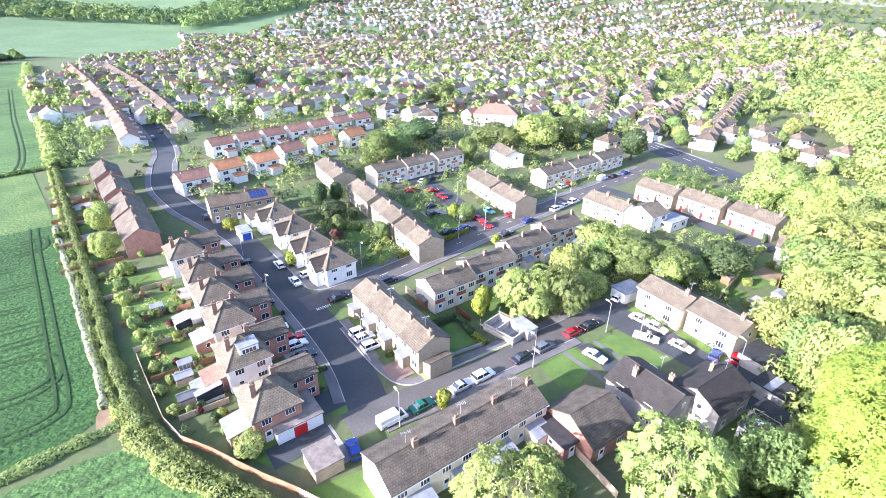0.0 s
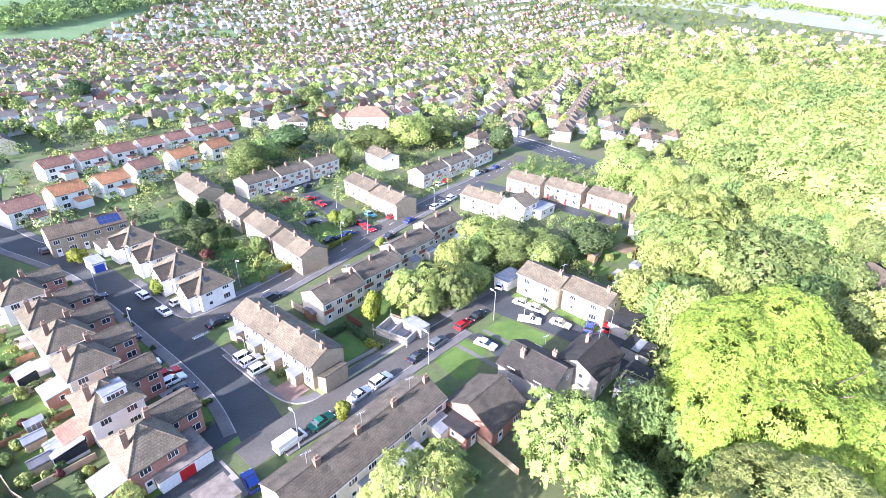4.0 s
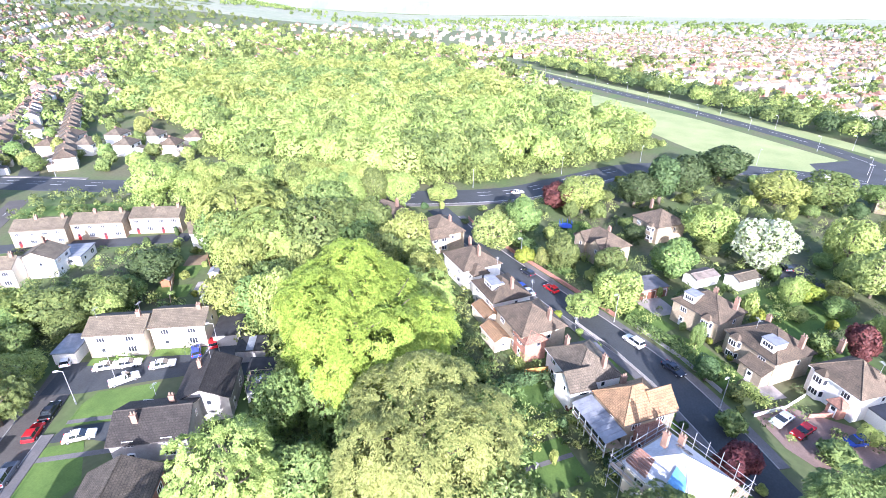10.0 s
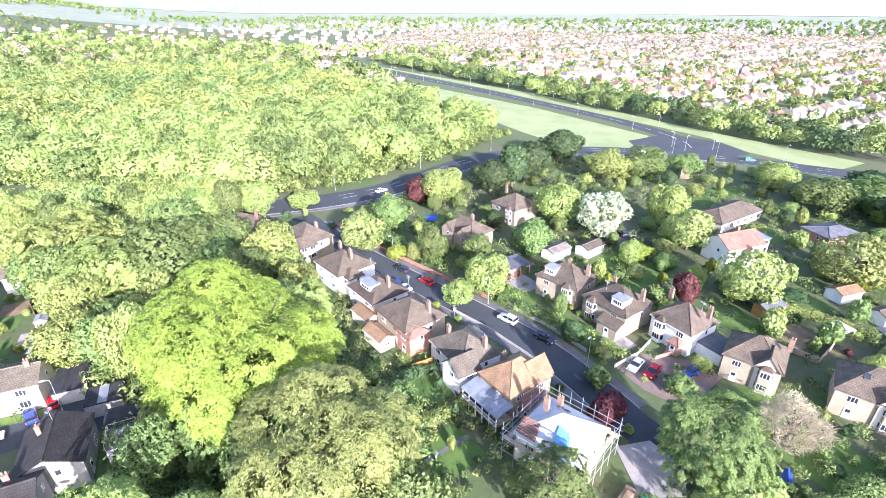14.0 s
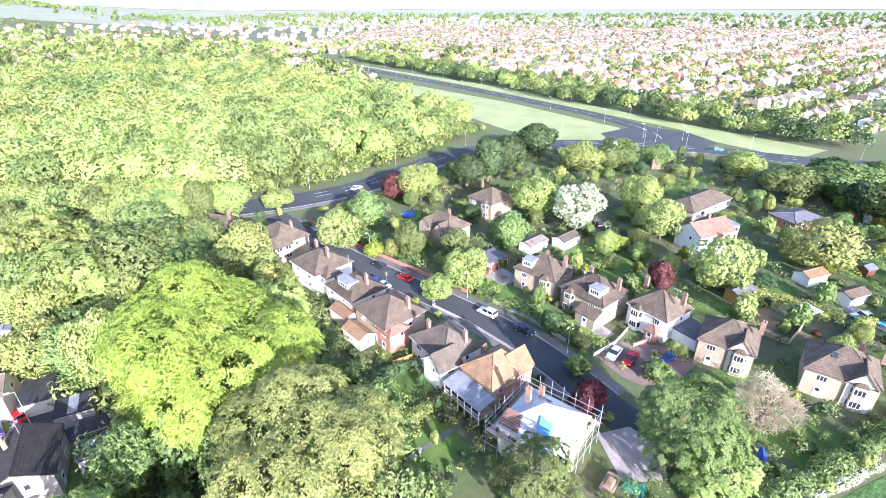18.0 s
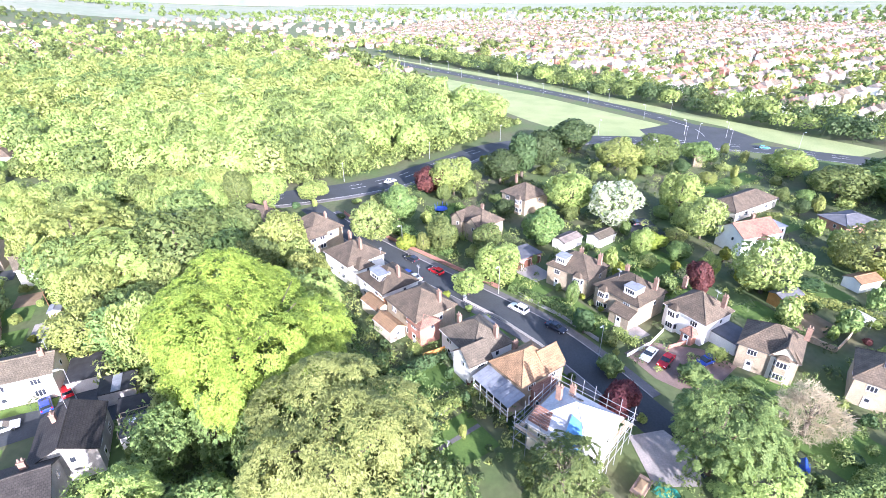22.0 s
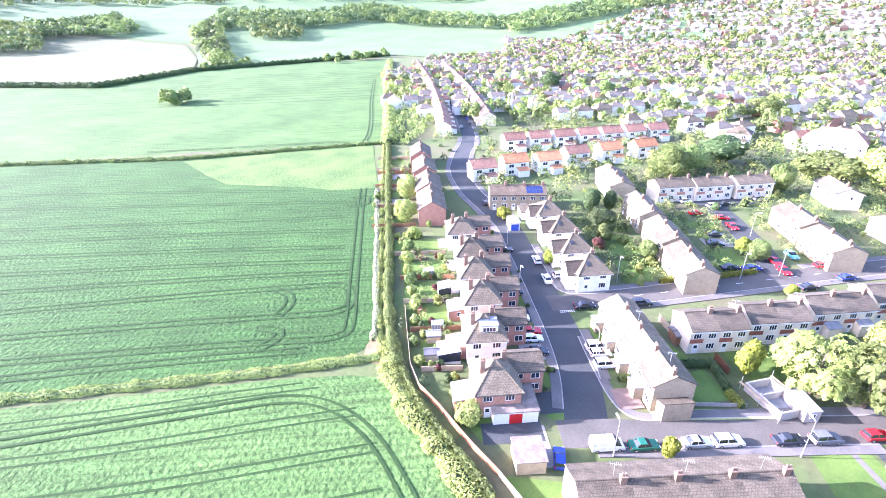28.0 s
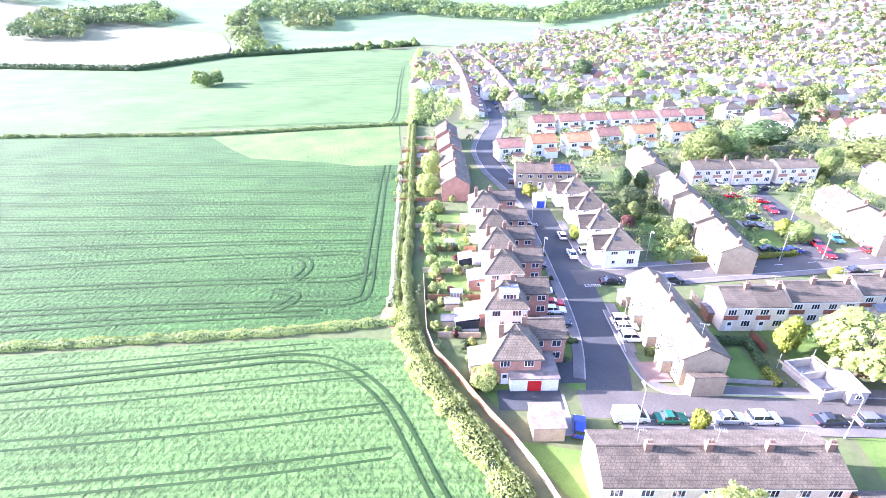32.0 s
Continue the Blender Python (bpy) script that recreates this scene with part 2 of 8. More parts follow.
M["lamp_r"] = plain("tail_lamp", (.45, .02, .02), 0.2)
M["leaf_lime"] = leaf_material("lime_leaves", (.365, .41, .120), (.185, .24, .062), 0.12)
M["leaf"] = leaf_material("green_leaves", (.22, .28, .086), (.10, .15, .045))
M["leaf_dark"] = leaf_material("dark_leaves", (.10, .145, .055), (.045, .075, .027))
M["leaf_pale"] = leaf_material("willow_leaves", (.365, .405, .130), (.19, .235, .068), 0.15)
M["leaf_beech"] = leaf_material("beech_leaves", (.375, .41, .072), (.175, .24, .034), 0.05)
# Lighter tile for far roofs: distance haze put into its colour.
M["tile_hazed"] = tile_material("hazed_far_tile", (.24, .205, .17), (.17, .145, .12))
M["tile_dark"] = tile_material("dark_brown_tile", (.050, .044, .039), (.034, .030, .027))
M["leaf_copper"] = leaf_material("copper_leaves", (.16, .055, .05), (.085, .03, .03), 0.15)
M["leaf_gold"] = leaf_material("golden_leaves", (.30, .315, .045), (.15, .19, .03), 0.12)
M["blossom"] = leaf_material("blossom", (.62, .62, .50), (.22, .28, .08), 0.1)
M["twig"] = leaf_material("bare_twigs", (.48, .40, .29), (.34, .28, .20), 0.1)
CAR = {"white": (.80, .80, .80), "silver": (.48, .50, .53), "red": (.48, .02, .025), "blue": (.03, .06, .28), "dark": (.035, .04, .055),
       "green": (.02, .14, .09), "black": (.015, .015, .018), "teal": (.10, .36, .40), "grey": (.16, .17, .19)}
for k, c in CAR.items():
    M["car_" + k] = plain("car_paint_" + k, c, 0.25, 0.2)

# ---- building blocks ----
class Geo:
    """Collects vertices and faces with a material each."""
    def __init__(self):
        self.v, self.f, self.m = [], [], []
    def face(self, pts, mat=0):
        k = len(self.v)
        self.v += [tuple(p) for p in pts]
        self.f.append(tuple(range(k, k + len(pts))))
        self.m.append(mat)
        return self
    def solid(self, bottom, top, mat=0):
        """A closed body between two rings of as many points."""
        n, k = len(bottom), len(self.v)
        self.v += [tuple(p) for p in bottom] + [tuple(p) for p in top]
        self.f += [tuple(k + n - 1 - i for i in range(n)), tuple(k + n + i for i in range(n))]
        self.f += [(k + i, k + (i + 1) % n, k + n + (i + 1) % n, k + n + i) for i in range(n)]
        self.m += [mat] * (n + 2)
        return self
    def box(self, x0, x1, y0, y1, z0, z1, mat=0, taper=0.0):
        t = taper
        return self.solid([(x0, y0, z0), (x1, y0, z0), (x1, y1, z0), (x0, y1, z0)], [(x0 + t, y0 + t, z1), (x1 - t, y0 + t, z1), (x1 - t, y1 - t, z1), (x0 + t, y1 - t, z1)], mat)
    def tube(self, a, b, r0, r1, n=6, mat=0):
        a, b = Vector(a), Vector(b)
        q = (b - a).to_track_quat('Z', 'Y')
        ring = [q @ Vector((math.cos(2 * math.pi * i / n), math.sin(2 * math.pi * i / n), 0)) for i in range(n)]
        return self.solid([a + r0 * p for p in ring], [b + r1 * p for p in ring], mat)
    def mesh(self, name, mats, smooth=False):
        me = bpy.data.meshes.new(name)
        me.from_pydata(self.v, [], self.f)
        for mt in mats if isinstance(mats, (list, tuple)) else [mats]:
            me.materials.append(mt)
        me.polygons.foreach_set("material_index", self.m)
        if smooth:
            me.polygons.foreach_set("use_smooth", [True] * len(self.f))
        me.update()
        return me

def put(name, me, parent=None, m=None, label=""):
    ob = new(name, me)
    if parent:
        ob.parent = parent
    if m is not None:
        ob.matrix_basis = m
    return tagged(ob, label) if label else ob

def thing(name, label, category, x=0, y=0, z=0, ang=0, group=""):
    return tagged(put(name, None, None, pose(x, y, z, 0, 0, ang)), label, category, group)

_win = {}
def window(parent, m, w, h, bars=1):
    """A framed window: white frame with mullions, glass set back in it."""
    key = (w, h, bars)
    if key not in _win:
        f = .07
        xs = [-w / 2, -w / 2 + f]
        for i in range(bars):
            x = -w / 2 + w * (i + 1) / (bars + 1)
            xs += [x - .03, x + .03]
        xs += [w / 2 - f, w / 2]
        zs = [0, f, h - f, h]
        a = Geo()
        nx = len(xs)
        a.v = [(x, y, z) for y in (-.06, .02) for z in zs for x in xs]
        at = lambda i, j, k: k * 4 * nx + j * nx + i
        full = lambda i, j: 0 <= i < nx - 1 and 0 <= j < 3 and (i % 2 == 0 or j != 1)
        for i in range(nx - 1):
            for j in range(3):
                if full(i, j):
                    a.f.append((at(i, j, 0), at(i + 1, j, 0), at(i + 1, j + 1, 0), at(i, j + 1, 0)))
                    for di, dj, p, q in ((-1, 0, (i, j), (i, j + 1)), (1, 0, (i + 1, j + 1), (i + 1, j)), (0, -1, (i + 1, j), (i, j)), (0, 1, (i, j + 1), (i + 1, j + 1))):
                        if not full(i + di, j + dj):
                            a.f.append((at(*p, 0), at(*q, 0), at(*q, 1), at(*p, 1)))
        a.m = [0] * len(a.f)
        _win[key] = (a.mesh("window", M["frame"]), Geo().box(-w / 2 + .05, w / 2 - .05, -.025, .01, .05, h - .05).mesh("pane", M["glass"]))
    fr = put("window", _win[key][0], parent, m)
    put("pane", _win[key][1], fr)
    return fr

def small_window(parent, m, w, h):
    """A window of a house far off: frame and dark glass in one piece."""
    key = (w, h, "small")
    if key not in _win:
        _win[key] = Geo().solid([(-w / 2, -.05, 0), (w / 2, -.05, 0), (w / 2, .02, 0), (-w / 2, .02, 0)], [(-w / 2, -.05, h), (w / 2, -.05, h), (w / 2, .02, h), (-w / 2, .02, h)], 0)
        _win[key].face([(-w / 2 + .1, -.056, .1), (-.04, -.056, .1), (-.04, -.056, h - .1), (-w / 2 + .1, -.056, h - .1)], 1).face([(.04, -.056, .1), (w / 2 - .1, -.056, .1), (w / 2 - .1, -.056, h - .1), (.04, -.056, h - .1)], 1)
        _win[key] = _win[key].mesh("window", [M["frame"], M["glass"]])
    return put("window", _win[key], parent, m)

_door = {}
def door(parent, m, mat="door_w", w=.95, h=2.05):
    key = (mat, w, h)
    if key not in _door:
        a = Geo().box(-w / 2, w / 2, -.05, .02, 0, h, 0).box(-w / 2 + .15, w / 2 - .15, -.065, -.05, h * .58, h - .2, 1).box(-w / 2 - .07, -w / 2, -.07, .02, 0, h + .07, 2).box(w / 2, w / 2 + .07, -.07, .02, 0, h + .07, 2).box(-w / 2, w / 2, -.07, .02, h, h + .07, 2)
        _door[key] = a.mesh("door", [M[mat], M["glass"], M["frame"]])
    return put("door", _door[key], parent, m)

_gdoor = {}
def garage_door(parent, m, mat, w=2.2, h=2.0):
    key = (mat, w, h)
    if key not in _gdoor:
        a = Geo().box(-w / 2 - .08, w / 2 + .08, -.05, .02, h, h + .1, 1).box(-w / 2 - .08, -w / 2, -.05, .02, 0, h, 1).box(w / 2, w / 2 + .08, -.05, .02, 0, h, 1)
        for i in range(6):
            a.box(-w / 2, w / 2, -.035, .02, i * h / 6 + .015, (i + 1) * h / 6, 0)
        _gdoor[key] = a.mesh("garage_door", [M[mat], M["frame"]])
    return put("garage_door", _gdoor[key], parent, m)

FOOT = []
def body(root, L, W, eave, rise, kind, wall, tile, oh=.35, at=(0, 0, 0), z0=0, ends=True, gutters=True):
    """Walls and roof of a block, ridge along x. kind: gable, hip, flat or lean (slope to -y)."""
    m = pose(at[0], at[1], z0, 0, 0, at[2])
    l, w = L / 2, W / 2
    FOOT.append((root.matrix_basis @ m, l, w))
    g = Geo()
    if kind == "gable":
        prof = [(-w, 0), (w, 0), (w, eave), (0, eave + rise), (-w, eave)]
        g.solid([(-l, y, z) for y, z in prof], [(l, y, z) for y, z in prof])
    elif kind == "lean":
        prof = [(-w, 0), (w, 0), (w, eave + rise), (-w, eave)]
        g.solid([(-l, y, z) for y, z in prof], [(l, y, z) for y, z in prof])
    else:
        g.box(-l, l, -w, w, 0, eave)
    put("wall", g.mesh("wall", M[wall]), root, m)
    r, t = Geo(), .16
    a, b = l + (oh if ends else .02), w + oh
    zc = eave - rise * oh / w if kind in ("gable", "hip") else eave
    top = eave + rise
    if kind == "gable":
        for s in (-1, 1):
            p = [(-a, s * b, zc + .05), (a, s * b, zc + .05), (a, 0, top + .05), (-a, 0, top + .05)]
            r.solid(p if s < 0 else p[::-1], [(x, y, z + t) for x, y, z in (p if s < 0 else p[::-1])])
        put("ridge_tiles", Geo().tube((-a, 0, top + .2), (a, 0, top + .2), .13, .13, 6).mesh("ridge_tiles", M[tile]), root, m)
    elif kind == "hip":
        k = max(l - w, .15)
        c = [(-a, -b, zc), (a, -b, zc), (a, b, zc), (-a, b, zc)]
        c2 = [(x, y, z + t) for x, y, z in c]
        e, f = (-k, 0, top + t), (k, 0, top + t)
        r.face(c[::-1])
        for i in range(4):
            r.face([c[i], c[(i + 1) % 4], c2[(i + 1) % 4], c2[i]])
        r.face([c2[0], c2[1], f, e]).face([c2[1], c2[2], f]).face([c2[2], c2[3], e, f]).face([c2[3], c2[0], e])
        h = Geo().tube(e, f, .12, .12)
        for p, q in ((c2[0], e), (c2[3], e), (c2[1], f), (c2[2], f)):
            h.tube(p, q, .10, .10, 5)
        put("ridge_tiles", h.mesh("ridge_tiles", M[tile]), root, m)
    elif kind == "lean":
        p = [(-a, -b, zc - rise * oh / W), (a, -b, zc - rise * oh / W), (a, w, top), (-a, w, top)]
        r.solid(p, [(x, y, z + t) for x, y, z in p])
    else:
        r.box(-a, a, -b, b, eave, eave + .22)
    put("roof", r.mesh("roof", M[tile]), root, m)
    if kind in ("gable", "hip") and gutters:
        for s in (-1, 1):
            put("gutter", Geo().box(-a, a, s * b - .06, s * b + .06, zc - .06, zc + .06).mesh("gutter", M["gutter_w" if wall in ("render", "cream") else "gutter"]), root, m)
    return m

_stack = {}
def chimney(root, x, y, z, h=1.3, w=.8, mat="stack", pots=True):
    key = (round(h, 1), w, mat)
    if key not in _stack:
        a = Geo().box(-w / 2, w / 2, -.3, .3, -.9, h - .15).box(-w / 2 - .06, w / 2 + .06, -.36, .36, h - .15, h)
        _stack[key] = (a.mesh("chimney", M[mat]), Geo().tube((0, 0, h), (0, 0, h + .45), .14, .11, 8).mesh("pot", M["pot"]))
    c = put("chimney", _stack[key][0], root, pose(x, y, z))
    for s in (-.22, .22) if pots else ():
        put("pot", _stack[key][1], c, pose(s, 0, 0))
    return c

def openings(root, m, L, W, eave, n=2, sides=(-1, 1), ww=1.5, door_mat="door_w", ends=True, bars=1, low=True):
    """Windows on the long sides, one row a storey, a door in the front, a small window high in each end."""
    for s in sides:
        turn = pose(0, 0, 0, 0, 0, 0 if s < 0 else 180)
        for i in range(n):
            x = -L / 2 + L * (i + .5) / n
            if eave > 4:
                window(root, m @ turn @ pose(x, -W / 2, 3.35), ww, 1.15, bars)
            if low and not (i == 0 and s < 0):
                window(root, m @ turn @ pose(x, -W / 2, .95), ww + .1, 1.3, bars)
        if s < 0 and low:
            door(root, m @ turn @ pose(-L / 2 + L * .5 / n, -W / 2, .05), door_mat)
    if ends:
        for s in (-1, 1):
            window(root, m @ pose(0, 0, 0, 0, 0, 90 * s) @ pose(W * .12, -L / 2, 3.3 if eave > 4 else 1.1), .8, 1.0, 0)

# ---- plants ----
rng = np.random.default_rng(7)

def cards(name, pts, nrm, size, mat, rnd, slim=.55, turn=.6, flow=0.0):
    """A mesh of leaf sprays: a pointed leaf shape for each point, turned at random about its outward direction."""
    n = len(pts)
    d = nrm + rnd.normal(0, turn, (n, 3))
    d /= np.linalg.norm(d, axis=1, keepdims=True) + 1e-9
    a = np.cross(d, rnd.normal(0, 1, (n, 3)))
    if flow:
        out = nrm * np.array([1, 1, .2]) + rnd.normal(0, .3, (n, 3)) - np.array([0, 0, flow])
        a = np.cross(np.cross(d, out), d)
    a /= np.linalg.norm(a, axis=1, keepdims=True) + 1e-9
    b = np.cross(d, a)
    s = (size * rnd.uniform(.65, 1.5, n))[:, None]
    v = np.empty((n, 3, 3))
    v[:, 0], v[:, 1], v[:, 2] = pts - a * s * .7 + b * s * slim, pts - a * s * .9 - b * s * slim, pts + a * s * 1.1 + d * s * .15
    me = bpy.data.meshes.new(name)
    me.vertices.add(3 * n)
    me.vertices.foreach_set("co", v.ravel())
    me.loops.add(3 * n)
    me.loops.foreach_set("vertex_index", np.arange(3 * n, dtype=np.int32))
    me.polygons.add(n)
    me.polygons.foreach_set("loop_start", np.arange(0, 3 * n, 3, dtype=np.int32))
    me.materials.append(mat)
    me.update(calc_edges=True)
    soft = nrm * .45 + d * .75
    soft /= np.linalg.norm(soft, axis=1, keepdims=True) + 1e-9
    me.normals_split_custom_set_from_vertices(np.repeat(soft, 3, axis=0).astype(np.float32))
    return me

def canopy(name, label, spots, mat, seed, hlo, hhi, rlo, rhi, size, n, thin=1e9):
    """Woodland seen from above: many separate domed crowns with billowing boughs, in one mesh; past thin the crowns have fewer, larger sprays."""
    r = np.random.default_rng(seed)
    made = []
    for far in (False, True):
        P, U = [], []
        for x, y in spots:
            if (x + y > thin) != far:
                continue
            h, w, k = r.uniform(hlo, hhi), r.uniform(rlo, rhi), n // 2 if far else n
            u = r.normal(0, 1, (k, 3))
            u[:, 2] = np.abs(u[:, 2]) - .22
            u /= np.linalg.norm(u, axis=1, keepdims=True)
            f, b = np.ones(k), np.zeros((k, 3))
            for a in (3.2, 5.5, 9.0):
                q, o = r.normal(0, a, (3, 3)), r.uniform(0, 6.3, 3)
                g = np.sin(u @ q + o)
                f += g.sum(1) * .32 / a ** 1.05
                b += (np.cos(u @ q + o) @ q.T) * .11 / a ** 1.05
            f += r.uniform(-.07, .03, k)
            d = u * np.array([1 / w, 1 / w, 2 / h]) * w - b
            d /= np.linalg.norm(d, axis=1, keepdims=True)
            P.append(np.array([x, y, h * .48]) + u * f[:, None] * np.array([w, w, h * .5]))
            U.append(d)
        if P:
            ob = put(name, cards(name, np.concatenate(P), np.concatenate(U), size * (1.45 if far else 1), M[mat], r, .6, .5))
            made.append(tagged(ob, label + (", farther part" if far else ""), "woodland", kind="stuff"))
    return made

def crown_points(rnd, r, h, base, lobes, n, spread=.62, flat=1.0, bough=(.22, .40)):
    """Points and outward directions over a crown built from overlapping rounded boughs."""
    cz, rz = (base + h) / 2, (h - base) / 2
    c, rad = [(0, 0, cz + rz * .05)], [min(r, rz) * .80]
    if rz > r * 1.2:
        c, rad = c + [(0, 0, cz + (rz - r) * .8), (0, 0, cz - (rz - r) * .7)], rad + [r * .72, r * .76]
    for i in range(lobes):
        u = rnd.normal(0, 1, 3)
        u /= np.linalg.norm(u)
        k = rnd.uniform(.62, 1) ** .5 * spread * 1.08
        c.append((u[0] * r * k, u[1] * r * k, cz + u[2] * rz * k * flat))
        rad.append(rnd.uniform(*bough) * r * (1 if rz > r * .6 else .8))
    c, rad = np.array(c), np.array(rad)
    share = rad ** 2 / (rad ** 2).sum()
    k = rnd.choice(len(c), n, p=share)
    u = rnd.normal(0, 1, (n, 3))
    u /= np.linalg.norm(u, axis=1, keepdims=True)
    p = c[k] + u * (rad[k] * rnd.uniform(.86, 1.05, n))[:, None]
    keep = np.ones(n, bool)
    for j in range(len(c)):
        keep &= (np.linalg.norm(p - c[j], axis=1) > rad[j] * .72) | (k == j)
    keep &= p[:, 2] > base * .6
    w = (p - np.array([0, 0, cz])) / np.array([r, r, rz])
    w /= np.linalg.norm(w, axis=1, keepdims=True) + 1e-9
    u = u * .62 + w * .38
    u /= np.linalg.norm(u, axis=1, keepdims=True) + 1e-9
    return p[keep], u[keep]

def trunk_mesh(rnd, h, r0, reach, top, limbs=6):
    g = Geo()
    g.tube((0, 0, -.2), (0, 0, h * .3), r0 * 1.25, r0, 8).tube((0, 0, h * .3), (.1 * r0, 0, top), r0, r0 * .35, 8)
    for i in range(limbs):
        a, z = i * 2.4 + rnd.uniform(-.4, .4), rnd.uniform(.28, .6) * top
        p = Vector((math.cos(a) * reach * .5, math.sin(a) * reach * .5, z + reach * .4))
        q = Vector((math.cos(a + .3) * reach * .85, math.sin(a + .3) * reach * .85, z + reach * .75))
        g.tube((0, 0, z), p, r0 * .45, r0 * .28, 5).tube(p, q, r0 * .28, r0 * .1, 5)
    return g.mesh("trunk", M["bark"], True)

def make_tree(name, label, category, mat, r, h, base, lobes, n, size, seed, spread=.66, flat=1.0, trunk=.3, group="", bough=(.22, .40)):
    rnd = np.random.default_rng(seed)
    root = thing(name, label, category, group=group)
    if n > 20000:
        per = 100
        p, u = spray_crown(rnd, r, h, base, 26, n // per, per, max(.75, r * .085))
    else:
        p, u = crown_points(rnd, r, h, base, lobes, n, spread, flat, bough)
    if mat == "twig":
        q = p - np.array([0, 0, h * .2])
        q /= np.linalg.norm(q, axis=1, keepdims=True)
        put("crown", cards("crown", p, np.cross(q, rnd.normal(0, 1, q.shape)), .75, M[mat], rnd, .045, .1), root)
    else:
        put("crown", cards("crown", p, u, size, M[mat], rnd, *((.42, .5, .35) if n > 20000 else ())), root)
    if trunk:
        put("trunk", trunk_mesh(rnd, h, trunk, r * .7, h * .75), root)
    root["size"] = (r, h)
    return root

def spray_crown(rnd, r, h, base, lobes, sprays, per, reach):
    """A crown of flat leafy sprays in layers: large boughs carry sprays on their outside, each a tilted disc of leaves."""
    cz, rz = (base + h) / 2, (h - base) / 2
    c, rad = [(0, 0, cz)], [min(r, rz) * .66]
    for i in range(lobes):
        u = rnd.normal(0, 1, 3)
        u /= np.linalg.norm(u)
        k = rnd.uniform(.55, 1) ** .5 * .70
        c.append((u[0] * r * k, u[1] * r * k, cz + u[2] * rz * k))
        rad.append(rnd.uniform(.22, .38) * r)
    c, rad = np.array(c), np.array(rad)
    k = rnd.choice(len(c), sprays * 3, p=rad ** 2 / (rad ** 2).sum())
    u = rnd.normal(0, 1, (len(k), 3))
    u /= np.linalg.norm(u, axis=1, keepdims=True)
    p = c[k] + u * rad[k][:, None]
    keep = p[:, 2] > base * .6
    for j in range(len(c)):
        keep &= (np.linalg.norm(p - c[j], axis=1) > rad[j] * .9) | (k == j)
    p, u = p[keep][:sprays], u[keep][:sprays]
    n = len(p)
    out = u * np.array([1, 1, .15])
    out /= np.linalg.norm(out, axis=1, keepdims=True) + 1e-9
    up = u * .75 + np.array([0, 0, .65]) + rnd.normal(0, .18, (n, 3))
    up /= np.linalg.norm(up, axis=1, keepdims=True)
    a = np.cross(up, np.cross(out, up))
    a /= np.linalg.norm(a, axis=1, keepdims=True) + 1e-9
    b = np.cross(up, a)
    s = reach * rnd.uniform(.65, 1.35, (n, 1))
    f, g = rnd.uniform(-.9, 1, (n, per)), rnd.normal(0, .34, (n, per))
    g *= 1.15 - .75 * np.clip(f, 0, 1)
    pts = p[:, None] + a[:, None] * (f * s)[..., None] + b[:, None] * (g * s)[..., None] - np.array([0, 0, 1]) * ((.22 * f ** 2 + .12 * g ** 2) * s + rnd.uniform(0, .16, (n, per)) * s)[..., None]
    nr = np.repeat(up, per, axis=0)
    q, v = crown_points(rnd, r * .88, h - .1 * rz, base + .06 * rz, lobes, n * per // 6)
    return np.concatenate([pts.reshape(-1, 3), q]), np.concatenate([nr, v])

